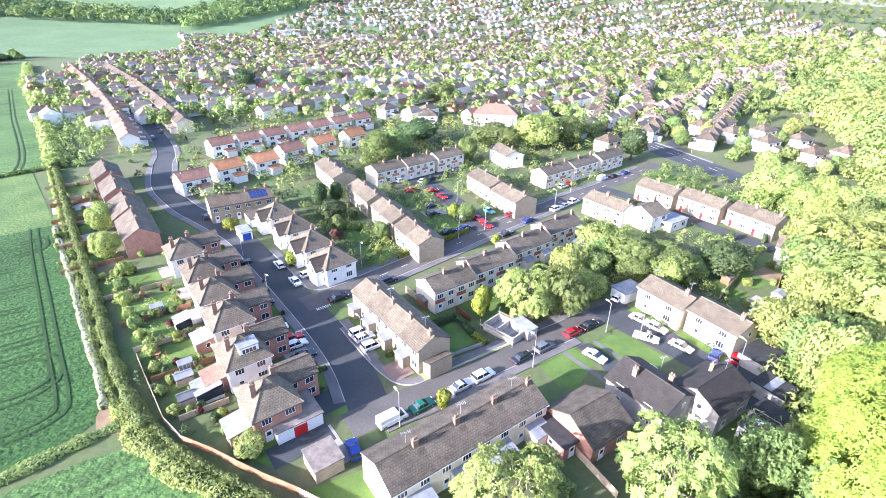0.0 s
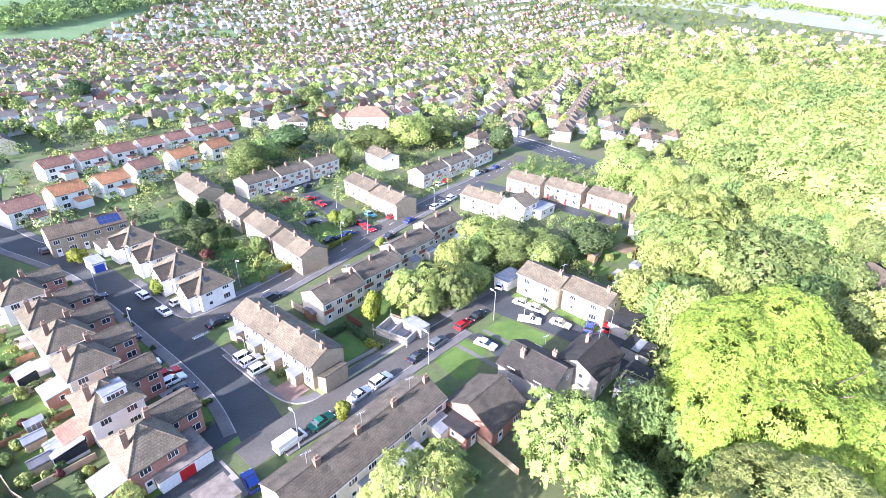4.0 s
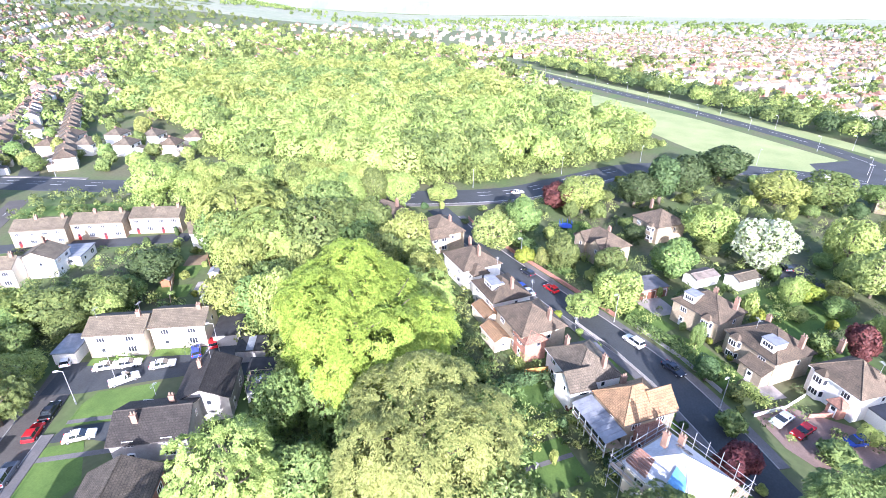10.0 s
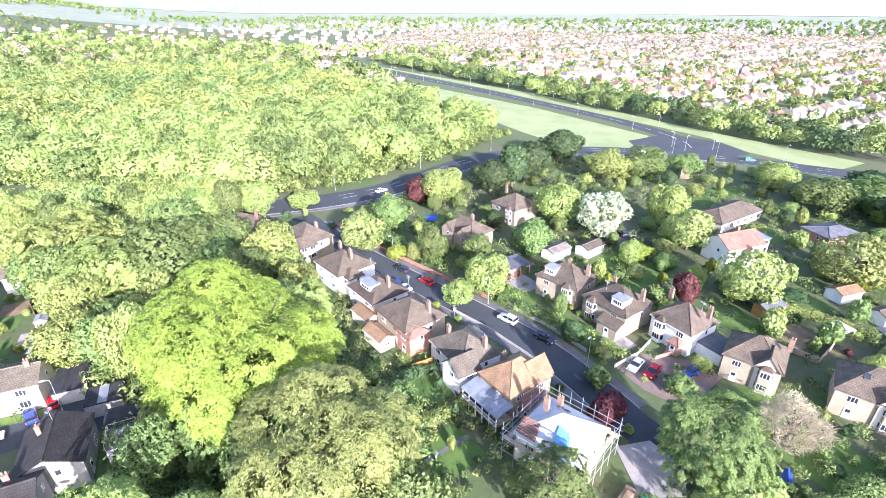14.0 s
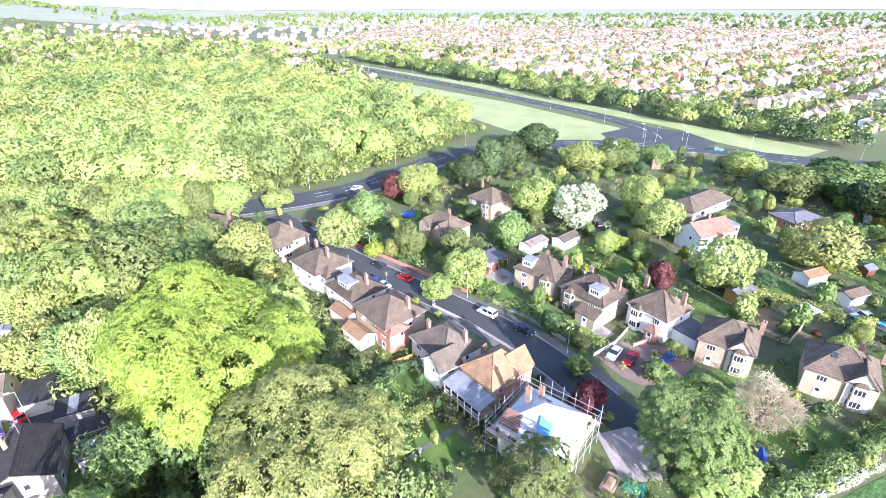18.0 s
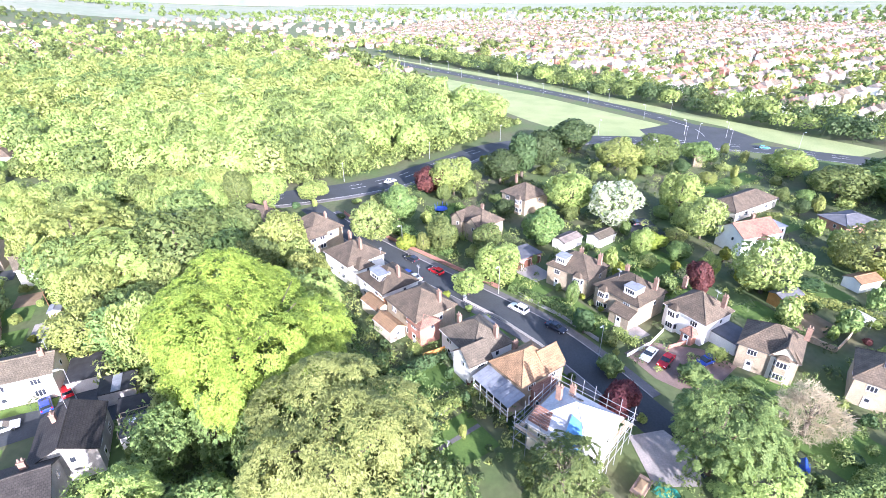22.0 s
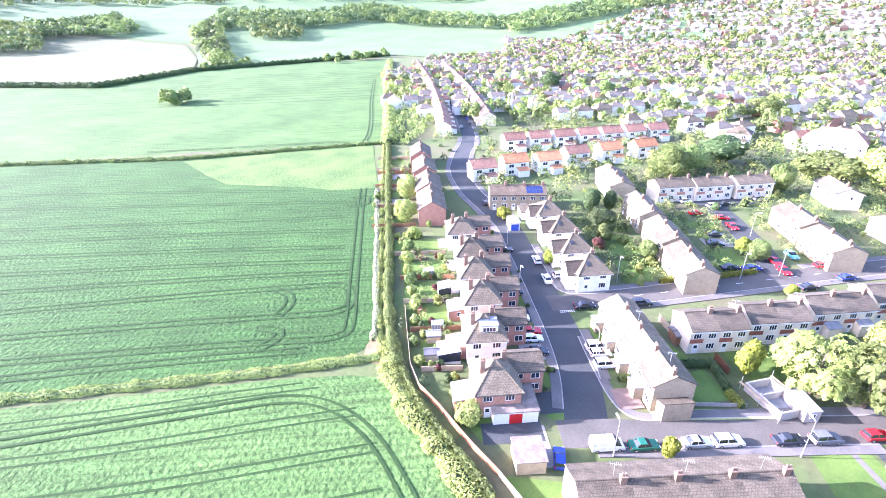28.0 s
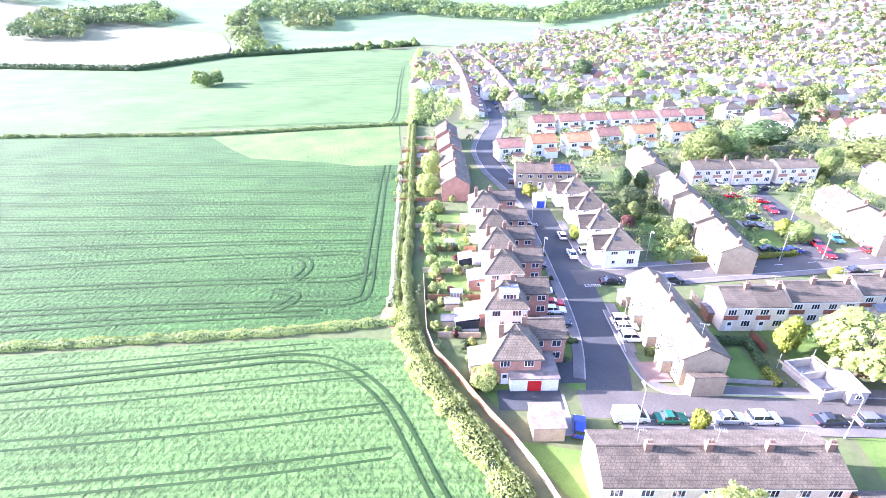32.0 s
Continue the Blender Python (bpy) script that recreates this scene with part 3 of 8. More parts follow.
KINDS = {}
def kind_of(key):
    """One tree of each kind is built where it first stands; the rest are copies of it."""
    spec = {
        "oak_a": ("tree", "broad green deciduous tree in full spring leaf", "tree", "leaf", 6.5, 12, 1.5, 26, 10500, .31, 11),
        "oak_b": ("tree", "rounded green tree with dense leaf clumps", "tree", "leaf", 6.0, 11, 1.2, 22, 10500, .31, 12),
        "lime_a": ("tree", "bright lime-green tree in fresh spring leaf", "tree", "leaf_lime", 6.5, 13, 1.5, 28, 10500, .31, 13),
        "lime_b": ("tree", "yellow-green spreading tree with uneven crown", "tree", "leaf_lime", 7.0, 11, 1.2, 30, 10500, .31, 14),
        "dark": ("tree", "dark green evergreen tree with dense crown", "tree", "leaf_dark", 4.5, 12, .8, 22, 8000, .32, 15, .7),
        "cone": ("conifer", "dark green conical conifer", "conifer", "leaf_dark", 3.2, 12, .6, 20, 5000, .36, 16, .55),
        "pale": ("tree", "pale green feathery willow-like tree", "tree", "leaf_pale", 6.0, 11, .8, 34, 7500, .30, 17),
        "copper": ("tree", "dark red copper-leaved tree", "tree", "leaf_copper", 4.0, 7.5, .8, 20, 6000, .34, 18),
        "gold": ("tree", "small golden yellow-leaved ornamental tree", "tree", "leaf_gold", 2.6, 4.5, .5, 14, 3000, .26, 19),
        "bush": ("bush", "rounded green garden bush", "bush", "leaf", 1.5, 2.2, .0, 9, 1100, .20, 20, .6, 1.0, 0),
        "bush_dark": ("bush", "dark green garden shrub", "bush", "leaf_dark", 1.4, 2.0, .0, 9, 1000, .20, 21, .6, 1.0, 0),
        "bush_gold": ("bush", "clipped golden yellow-green bush", "bush", "leaf_gold", 1.2, 1.8, .0, 7, 900, .18, 22, .5, 1.0, 0),
        "bush_lime": ("bush", "light green leafy garden shrub", "bush", "leaf_lime", 1.5, 2.2, .0, 9, 1000, .20, 23, .6, 1.0, 0),
        "bush_pale": ("bush", "pale grey-green garden shrub", "bush", "leaf_pale", 1.4, 2.0, .0, 9, 1000, .20, 24, .6, 1.0, 0),
        "bush_red": ("bush", "dark red-leaved garden shrub", "bush", "leaf_copper", 1.2, 1.8, .0, 8, 900, .18, 25, .6, 1.0, 0),
        "blossom": ("tree", "tree covered in creamy white blossom", "tree", "blossom", 5.5, 11, 1.0, 26, 6500, .32, 26),
        "bare": ("tree", "bare pale-twigged tree without leaves", "tree", "twig", 4.5, 7.5, .6, 20, 4200, .30, 27),
        "near_lime": ("tree", "fresh lime-green tree with finely broken leafy crown", "tree", "leaf_lime", 7.0, 14, 1.0, 50, 26000, .20, 41, .72, 1.0, .35, "", (.16, .32)),
        "near_green": ("tree", "mid-green broadleaf tree with finely broken crown", "tree", "leaf", 7.0, 13, 1.0, 50, 26000, .20, 42, .72, 1.0, .35, "", (.16, .32)),
        "wood_a": ("tree", "bright green woodland tree in full leaf", "tree", "leaf_lime", 7.5, 14, .5, 24, 4200, .58, 28),
        "wood_b": ("tree", "green woodland tree with broad crown", "tree", "leaf", 7.0, 13, .5, 22, 4000, .56, 29),
        "wood_c": ("tree", "pale green woodland tree in spring leaf", "tree", "leaf_pale", 7.0, 12, .5, 22, 4000, .56, 30),
        "wood_d": ("tree", "dark green woodland tree", "tree", "leaf_dark", 6.0, 13, .5, 22, 3800, .56, 31),
    }[key]
    return make_tree(*spec)

def plant(key, x, y, h=None, r=None, z=0.0, group="", label=""):
    turn, s = rng.uniform(0, 360), rng.uniform(.9, 1.12)
    if key not in KINDS:
        KINDS[key] = kind_of(key)
        ob = KINDS[key]
    else:
        ob = copy_thing(KINDS[key], Matrix())
    r0, h0 = KINDS[key]["size"]
    sr, sh = (r / r0 if r else s), (h / h0 if h else s)
    ob.matrix_basis = Matrix.LocRotScale((x, y, z), Euler((0, 0, radians(turn))), (sr, sr, sh))
    return tagged(ob, label, group=group)

def inside(x, y, poly):
    c, n = False, len(poly)
    for i in range(n):
        (x1, y1), (x2, y2) = poly[i], poly[(i + 1) % n]
        if (y1 > y) != (y2 > y) and x < (x2 - x1) * (y - y1) / (y2 - y1) + x1:
            c = not c
    return c

def spaced(poly, gap, seed, limit=400):
    """Points spread over a polygon, no two nearer than about gap."""
    r = np.random.default_rng(seed)
    xs, ys = [p[0] for p in poly], [p[1] for p in poly]
    got, tries = [], 0
    while len(got) < limit and tries < 9000:
        tries += 1
        x, y = r.uniform(min(xs), max(xs)), r.uniform(min(ys), max(ys))
        if inside(x, y, poly) and all((x - a) ** 2 + (y - b) ** 2 > gap * gap for a, b in got):
            got.append((x, y))
    return got

def hedge(name, label, line, w, h, mat, size=.22, dens=16, seed=3, rough=.25):
    """A hedge along a line: leaf sprays, uneven on top, over a core coloured dark for the inner shade."""
    rnd = np.random.default_rng(seed)
    P, U = [], []
    for (x0, y0), (x1, y1) in zip(line, line[1:]):
        L = math.hypot(x1 - x0, y1 - y0)
        ux, uy = (x1 - x0) / L, (y1 - y0) / L
        n = int(L * (w + 2 * h) * dens)
        s, a = rnd.uniform(0, L, n), rnd.uniform(-1, 1, n)
        ph = a * math.pi * .62
        wob = 1 + rough * np.sin(s * .9 + 1.3 * np.sin(s * .37)) * .6 + rnd.normal(0, rough * .3, n)
        off, z = np.sin(ph) * w / 2 * wob, (np.cos(ph) * .6 + .4).clip(0.02) * h * wob
        P.append(np.stack([x0 + ux * s - uy * off, y0 + uy * s + ux * off, z], 1))
        U.append(np.stack([-uy * np.sin(ph), ux * np.sin(ph), np.cos(ph).clip(.1)], 1))
    root = thing(name, label, "hedge")
    put("foliage", cards("foliage", np.concatenate(P), np.concatenate(U), size, M[mat], rnd), root)
    # Core coloured dark, standing in for the shade inside the hedge.
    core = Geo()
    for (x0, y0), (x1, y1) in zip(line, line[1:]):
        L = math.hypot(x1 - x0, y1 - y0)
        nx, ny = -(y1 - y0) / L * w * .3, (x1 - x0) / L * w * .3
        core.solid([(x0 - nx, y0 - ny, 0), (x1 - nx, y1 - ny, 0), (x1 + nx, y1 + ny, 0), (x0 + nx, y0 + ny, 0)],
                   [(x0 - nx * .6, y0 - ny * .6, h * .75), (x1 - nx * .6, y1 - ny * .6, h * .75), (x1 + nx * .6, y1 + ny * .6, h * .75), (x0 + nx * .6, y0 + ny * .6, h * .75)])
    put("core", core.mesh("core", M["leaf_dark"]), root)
    return root

# ---- ground, roads, fields ----
def rise(x, y):
    """The land climbs to wooded hills far off to the west and north, and lies flat elsewhere."""
    d, az = math.hypot(x, y), math.degrees(math.atan2(x, y))
    f = min(max((d - 620) / 1500, 0), 1)
    w = min(max((58 - az) / 40, 0), 1) * min(max((az + 150) / 40, 0), 1)
    return (150 + 14 * math.sin(az * .21) + 8 * math.sin(x * .006) * math.sin(y * .005)) * f * f * (3 - 2 * f) * w

def drape(name, poly, z, mat, label, category="", step=70.0):
    """A field that follows the rising land."""
    bm = bmesh.new()
    bm.faces.new([bm.verts.new((x, y, 0)) for x, y in poly])
    for k in (0, 1):
        vals = [p[k] for p in poly]
        c = math.floor(min(vals) / step) * step + step
        while c < max(vals):
            bmesh.ops.bisect_plane(bm, geom=bm.verts[:] + bm.edges[:] + bm.faces[:], plane_co=(c, 0, 0) if k == 0 else (0, c, 0), plane_no=(1, 0, 0) if k == 0 else (0, 1, 0))
            c += step
    for v in bm.verts:
        v.co.z = rise(v.co.x, v.co.y) + z
    bmesh.ops.recalc_face_normals(bm, faces=bm.faces[:])
    for f in bm.faces:
        if f.normal.z < 0:
            f.normal_flip()
    me = bpy.data.meshes.new(name)
    bm.to_mesh(me)
    bm.free()
    me.materials.append(M[mat])
    return tagged(put(name, me), label, category or name, kind="structure")
def smooth_line(pts, step=2.0):
    """A line through the points, rounded at them."""
    p = [Vector((x, y, 0)) for x, y in pts]
    out = []
    for i in range(len(p) - 1):
        a, b, c, d = p[max(i - 1, 0)], p[i], p[i + 1], p[min(i + 2, len(p) - 1)]
        n = max(2, int((c - b).length / step))
        for k in range(n):
            t = k / n
            out.append(.5 * (2 * b + (c - a) * t + (2 * a - 5 * b + 4 * c - d) * t * t + (3 * b - a - 3 * c + d) * t ** 3))
    return out + [p[-1]]

def offsets(line, off):
    res = []
    for i, q in enumerate(line):
        d = (line[min(i + 1, len(line) - 1)] - line[max(i - 1, 0)]).normalized()
        res.append(q + Vector((-d.y, d.x, 0)) * off)
    return res

def along(line):
    s = [0.0]
    for a, b in zip(line, line[1:]):
        s.append(s[-1] + (b - a).length)
    return s

def ribbon(name, line, o0, o1, z0, z1, mat, label="", s0=0, s1=1e9, category="", z_edge=None):
    """A strip beside a line, from offset o0 to o1, with its own thickness."""
    s = along(line)
    A, B = offsets(line, o0), offsets(line, o1)
    idx = [i for i in range(len(line)) if s0 <= s[i] <= s1]
    if len(idx) < 2:
        return None
    g = Geo()
    for i, j in zip(idx, idx[1:]):
        q = [A[i], A[j], B[j], B[i]]
        g.solid([(p.x, p.y, z0 + rise(p.x, p.y)) for p in q][::-1], [(p.x, p.y, z1 + rise(p.x, p.y)) for p in q][::-1])
    return tagged(put(name, g.mesh(name, M[mat])), label or name.replace("_", " "), category or name.split("_")[-1], kind="structure")

LAYER = [0]
def sheet(name, poly, z, mat, label, kind="structure", category=""):
    g = Geo()
    LAYER[0] += 1
    z += LAYER[0] % 40 * .0005
    a = sum(x0 * y1 - x1 * y0 for (x0, y0), (x1, y1) in zip(poly, poly[1:] + poly[:1]))
    g.face([(x, y, z) for x, y in (poly if a > 0 else poly[::-1])])
    return tagged(put(name, g.mesh(name, M[mat])), label, category or name, kind=kind)

def rect_sheet(name, cx, cy, ang, L, W, z, mat, label):
    c, s = math.cos(radians(ang)), math.sin(radians(ang))
    return sheet(name, [(cx + c * a * L / 2 - s * b * W / 2, cy + s * a * L / 2 + c * b * W / 2) for a, b in ((-1, -1), (1, -1), (1, 1), (-1, 1))], z, mat, label)

g = Geo()
N, e = 66, 70.0
g.v = [(i * e, j * e, rise(i * e, j * e)) for i in range(-N, N + 1) for j in range(-N, N + 1)]
at = lambda i, j: (i + N) * (2 * N + 1) + j + N
g.f = [(at(i, j), at(i + 1, j), at(i + 1, j + 1), at(i, j + 1)) for i in range(-N, N) for j in range(-N, N)]
g.m = [0] * len(g.f)
tagged(put("ground", g.mesh("ground", M["ground"])), "green and earthy ground between gardens and woods", "ground", kind="structure")

sheet("field_near", [(-98, 2), (-64.8, 36.2), (-54.4, 45.6), (-49.7, 48.1), (-47, 47.6), (-39, 43.6), (-31.6, 40.6), (-22.7, 37), (-12, 31.5), (0, 24), (20, 4), (37, -17), (44.5, -30.5), (50.5, -41.5), (59.5, -56.5), (66, -67), (105, -140), (0, -400), (-500, -300)], .04, "crop2", "light green young cereal crop field", category="field")
sheet("field_middle", [(-285, 34), (-215, 97), (-168, 168), (-118.5, 118.8), (-94.4, 93.6), (-71.6, 70), (-61.4, 60.3), (-57, 54.6), (-58.4, 50), (-68, 38.5), (-85, 20.6), (-101, 3), (-560, -330), (-700, -200)], .04, "crop", "deep green cereal field with wheel tracks", category="field")
sheet("field_far", [(-593, 87), (-474, 164), (-511, 266), (-448, 481), (-400, 428), (-316, 335), (-162, 172), (-287, 38), (-705, -190)], .04, "crop2", "pale green cereal field beyond a hedge", category="field")
sheet("field_rough", [(-185.7, 92.9), (-212, 97.5), (-198.4, 115), (-169, 168), (-120.3, 121.2), (-132, 110), (-143.8, 105.8), (-169.1, 91.5)], .062, "rough", "weedy yellow-green corner of the cereal field", category="field")
sheet("earth_gap", [(-54.6, 56), (-52.4, 54), (-51.6, 51), (-55.6, 49.6), (-58.4, 53.4), (-59.4, 57)], .06, "earth", "bare trodden earth at the gap between fields", category="earth")
drape("field_tan", [(-735, 380), (-620, 330), (-520, 270), (-482, 168), (-600, 95), (-1200, 150), (-1273, 203)], .6, "stubble", "dry tan field in the distance", category="field")
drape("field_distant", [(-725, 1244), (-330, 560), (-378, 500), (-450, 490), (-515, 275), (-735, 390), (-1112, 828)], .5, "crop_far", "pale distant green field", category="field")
drape("field_horizon", [(-1300, 215), (-740, 395), (-1120, 835), (-730, 1260), (-1500, 2600), (-3500, 1500), (-2600, 300)], .4, "crop_far", "green farmland towards the horizon, paled for haze", category="field")

def tracks(name, a, b, n, gap, clip, wheel=1.7, width=.42):
    """Pairs of wheel tracks through a crop, laid side by side at even steps."""
    g = Geo()
    d = Vector((b[0] - a[0], b[1] - a[1], 0)).normalized()
    q = Vector((-d.y, d.x, 0))
    for i in range(n):
        for o in (-wheel / 2, wheel / 2):
            p = Vector((a[0], a[1], 0)) + q * (i * gap + o)
            run, k = [], 0.0
            L = math.hypot(b[0] - a[0], b[1] - a[1])
            while k <= L:
                c = p + d * k + q * (.25 * math.sin(k * .11 + i))
                if inside(c.x, c.y, clip):
                    run.append(c)
                elif len(run) > 1:
                    strip(g, run, q, width)
                    run = []
                else:
                    run = []
                k += 3.0
            if len(run) > 1:
                strip(g, run, q, width)
    return tagged(put(name, g.mesh(name, M["track"])), "paired wheel tracks pressed into the crop, darkened for shade", "tracks", kind="stuff")

def strip(g, run, q, w):
    for a, b in zip(run, run[1:]):
        g.face([(a.x - q.x * w / 2, a.y - q.y * w / 2, .07), (b.x - q.x * w / 2, b.y - q.y * w / 2, .07), (b.x + q.x * w / 2, b.y + q.y * w / 2, .07), (a.x + q.x * w / 2, a.y + q.y * w / 2, .07)])

CLIP_F = [(-590, 90), (-478, 164), (-440, 470), (-322, 335), (-170, 172), (-290, 42), (-700, -180)]
tracks("wheel_tracks", (-560, -80), (-170, 345), 14, 12, CLIP_F, 1.8, .55)
CLIP_N = [(-99, -4), (-60, 41), (-36, 40), (-22, 33), (0, 18), (30, -22), (50, -66), (0, -200), (-400, -200)]
tracks("wheel_tracks", (-266, -227.5), (-32, 32.5), 4, 8, CLIP_N)

def track_line(pts, z=.075, wheel=1.8, w=.5):
    LAYER[0] += 1
    z += LAYER[0] % 30 * .004
    line = smooth_line(pts, 1.5)
    g = Geo()
    for o in (-wheel / 2, wheel / 2):
        A, B = offsets(line, o - w / 2), offsets(line, o + w / 2)
        for i in range(len(line) - 1):
            g.face([(A[i].x, A[i].y, z), (A[i + 1].x, A[i + 1].y, z), (B[i + 1].x, B[i + 1].y, z), (B[i].x, B[i].y, z)])
    return tagged(put("wheel_tracks", g.mesh("wheel_tracks", M["track"])), "headland wheel tracks curving round the field edge, darkened for shade", "tracks", kind="stuff")
for a, b in (((-231.7, 32.1), (-143.5, 100.5)), ((-214.2, 28.3), (-115.7, 107.3)), ((-192.5, 23.5), (-109.8, 95.5)), ((-181.9, 21.2), (-100.5, 89.9)), ((-169.5, 18.5), (-94.2, 80.7)), ((-157.4, 15.9), (-86.3, 76.6)),
             ((-146.1, 13.4), (-82.8, 71.9)), ((-134.6, 10.9), (-82.5, 64.3)), ((-122.8, 8.3), (-73.1, 56.3)), ((-112.7, 6.1), (-66.5, 50.0)), ((-106.5, 4.8), (-66.8, 45.3))):
    d = Vector((a[0] - b[0], a[1] - b[1])).normalized()
    q = Vector((-d.y, d.x))
    track_line([(b[0] - d.x * k + q.x * .5 * math.sin(k * .05), b[1] - d.y * k + q.y * .5 * math.sin(k * .05)) for k in range(0, -int(math.dist(a, b)) - 50, -15)])
track_line([(-124.5, 118.0), (-111.3, 103.5), (-93.3, 84.7), (-79.8, 70.5), (-67.8, 58.0), (-64.8, 53.6), (-66.5, 50.0)])
track_line([(-82.5, 64.3), (-78.5, 66.4), (-74.2, 64.4), (-71.5, 60.4), (-73.1, 56.3)])
track_line([(-91.5, 55.6), (-86.0, 56.0), (-82.6, 53.3), (-81.1, 49.0)])
track_line([(-80.5, 44.0), (-76.0, 46.0), (-74.4, 43.4), (-74.6, 40.0)])
track_line([(-115.3, 101.7), (-112.7, 106.9), (-117.0, 111.7), (-120.3, 108.1)])
track_line([(-320, 325), (-250, 250), (-175, 170), (-185, 155), (-240, 95)])
track_line([(-100, -14), (-70, 22), (-57, 36), (-44, 38), (-28, 32), (-10, 22), (12, -4)])

ROAD_A = smooth_line([(-15.4, 58.5), (-21.1, 69.0), (-28.5, 78.8), (-40.2, 92.0), (-54.6, 107.8), (-65.6, 119.2), (-79.9, 129.6), (-92, 138.3), (-108.7, 154.9), (-122.3, 177), (-133, 197), (-164, 235.5), (-235, 315.3), (-331.7, 415.7), (-378.2, 463.4)])
ROAD_B = smooth_line([(-36.5, 88.0), (-27.8, 96.4), (-19.3, 105.5), (-6.5, 119.7), (9.0, 137), (28.0, 157.1), (51.3, 180.3), (72.3, 204.4)])
ROAD_D = smooth_line([(-18.5, 55.3), (-12.6, 60.0), (-6.6, 64.1), (2.7, 71.4), (12.3, 79.0), (22.0, 86.5), (31.5, 95.0)])
ROAD_C = smooth_line([(30, 320), (72, 243), (94, 197), (115, 156), (130, 122), (139, 92), (161, 60.6), (185, 45), (218, 24), (237, -11), (241, -47), (236, -84), (224, -122), (214, -170), (190, -260)], 5)
ROAD_V = smooth_line([(136, 75), (121, 55.7), (112.1, 43), (101.5, 26.2), (92.6, 11.5), (84.1, -1.0), (73.6, -11.6), (64.1, -19.6), (57, -27)])
ROAD_S = smooth_line([(43, 171), (52, 163), (64, 147), (81, 127)])
ROAD_P = smooth_line([(2.5, 132), (-5, 147), (-13, 161), (-24, 177)])
ROAD_F = smooth_line([(640, 300), (492, 146), (406, 53.5), (326, -27), (285.7, -58), (262, -68), (240, -66)], 6)
def road(name, line, w, mat="asphalt", z=.06):
    return ribbon(name, line, -w / 2, w / 2, .0, z, mat, "dark grey asphalt road surface" if mat == "asphalt" else "worn reddish-grey asphalt road surface", category="road")
road("road_left", ROAD_A, 6.8, z=.060)
road("road_through", ROAD_B, 6.2, "asphalt_red", .064)
road("road_close", ROAD_D, 5.6, "asphalt_red", .068)
road("road_main", ROAD_C, 13.5, z=.060)
road("road_villas", ROAD_V, 7.0, z=.064)
road("road_side", ROAD_S, 6.0, z=.072)
road("road_court", ROAD_P, 7.0, z=.072)
road("road_dual", ROAD_F, 11.0, z=.064)
sheet("court_paving", [(25, 92), (32, 97), (42, 84), (52, 76), (48, 70), (42, 73), (36, 79.5), (29, 86)], .076, "asphalt", "dark asphalt parking court", category="road")
sheet("court_square", [(-30, 167), (-38, 173), (-22, 189), (-8, 192), (-6, 186), (-16, 172)], .080, "asphalt", "dark asphalt turning court", category="road")
sheet("roundabout", [(262, -40), (282, -62), (270, -84), (248, -92), (238, -76), (240, -44)], .068, "asphalt", "wide asphalt road junction", category="road")

def footway(line, w, side, s0, s1):
    """A raised pavement with a kerb stone on the road's edge."""
    e = side * w / 2
    LAYER[0] += 1
    k = LAYER[0] % 20 * .0012
    ribbon("kerb", line, e, e + side * .18, 0, .175 + k, "kerb", "pale concrete kerb", s0, s1, "kerb")
    ribbon("pavement", line, e + side * .18, e + side * 1.9, 0, .15 + k, "pave", "grey asphalt pavement beside the road", s0, s1, "pavement")
footway(ROAD_A, 6.8, 1, 2, 190)
footway(ROAD_A, 6.8, -1, 11, 27)
footway(ROAD_A, 6.8, -1, 41, 66)
footway(ROAD_A, 6.8, -1, 84, 200)
footway(ROAD_A, 6.8, 1, 200, 560)
footway(ROAD_A, 6.8, -1, 205, 560)
footway(ROAD_B, 6.2, 1, 8, 52)
footway(ROAD_B, 6.2, 1, 66, 150)
footway(ROAD_B, 6.2, -1, 10, 98)
footway(ROAD_D, 5.6, 1, 16, 60)
footway(ROAD_D, 5.6, -1, 2, 48)
footway(ROAD_C, 13.5, 1, 10, 130)
footway(ROAD_C, 13.5, -1, 150, 215)
footway(ROAD_C, 13.5, -1, 235, 470)
footway(ROAD_V, 7.0, 1, 8, 116)
footway(ROAD_V, 7.0, -1, 8, 112)
CORNER = smooth_line([(-26.5, 80.2), (-21.2, 73.8), (-16.6, 68.6), (-12.8, 65.6), (-9.5, 65.4), (-6.9, 67.2), (-4.3, 69.6)], 1)
ribbon("kerb", CORNER, 0, .18, 0, .175, "kerb", "curved pale concrete kerb at the street corner", category="kerb")
ribbon("pavement", CORNER, .18, 1.7, 0, .16, "pave", "curved grey pavement at the street corner", category="pavement")
CORNER_B = smooth_line([(-43.8, 101.2), (-40.2, 96.4), (-36.4, 94.0), (-32.6, 95.4), (-28.2, 99.4)], 1)
ribbon("kerb", CORNER_B, 0, .18, 0, .175, "kerb", "curved pale concrete kerb at the junction", category="kerb")
ribbon("pavement", CORNER_B, .18, 1.7, 0, .16, "pave", "curved grey pavement at the junction", category="pavement")

def dashes(line, off, s0, s1, on, gap, w, label):
    g, s = Geo(), along(line)
    A, B = offsets(line, off - w / 2), offsets(line, off + w / 2)
    for i in range(len(line) - 1):
        if s0 <= s[i] < s1 and (s[i] % (on + gap)) < on:
            q = [A[i], B[i], B[i + 1], A[i + 1]]
            g.face([(p.x, p.y, .092) for p in q][::-1])
    tagged(put("road_marking", g.mesh("road_marking", M["paint"])), label, "road marking", kind="structure")
dashes(ROAD_B, 0, 14, 150, 2.0, 4.5, .16, "white dashed centre line")
dashes(ROAD_C, 0, 0, 640, 4, 6, .2, "white dashed centre line on the main road")
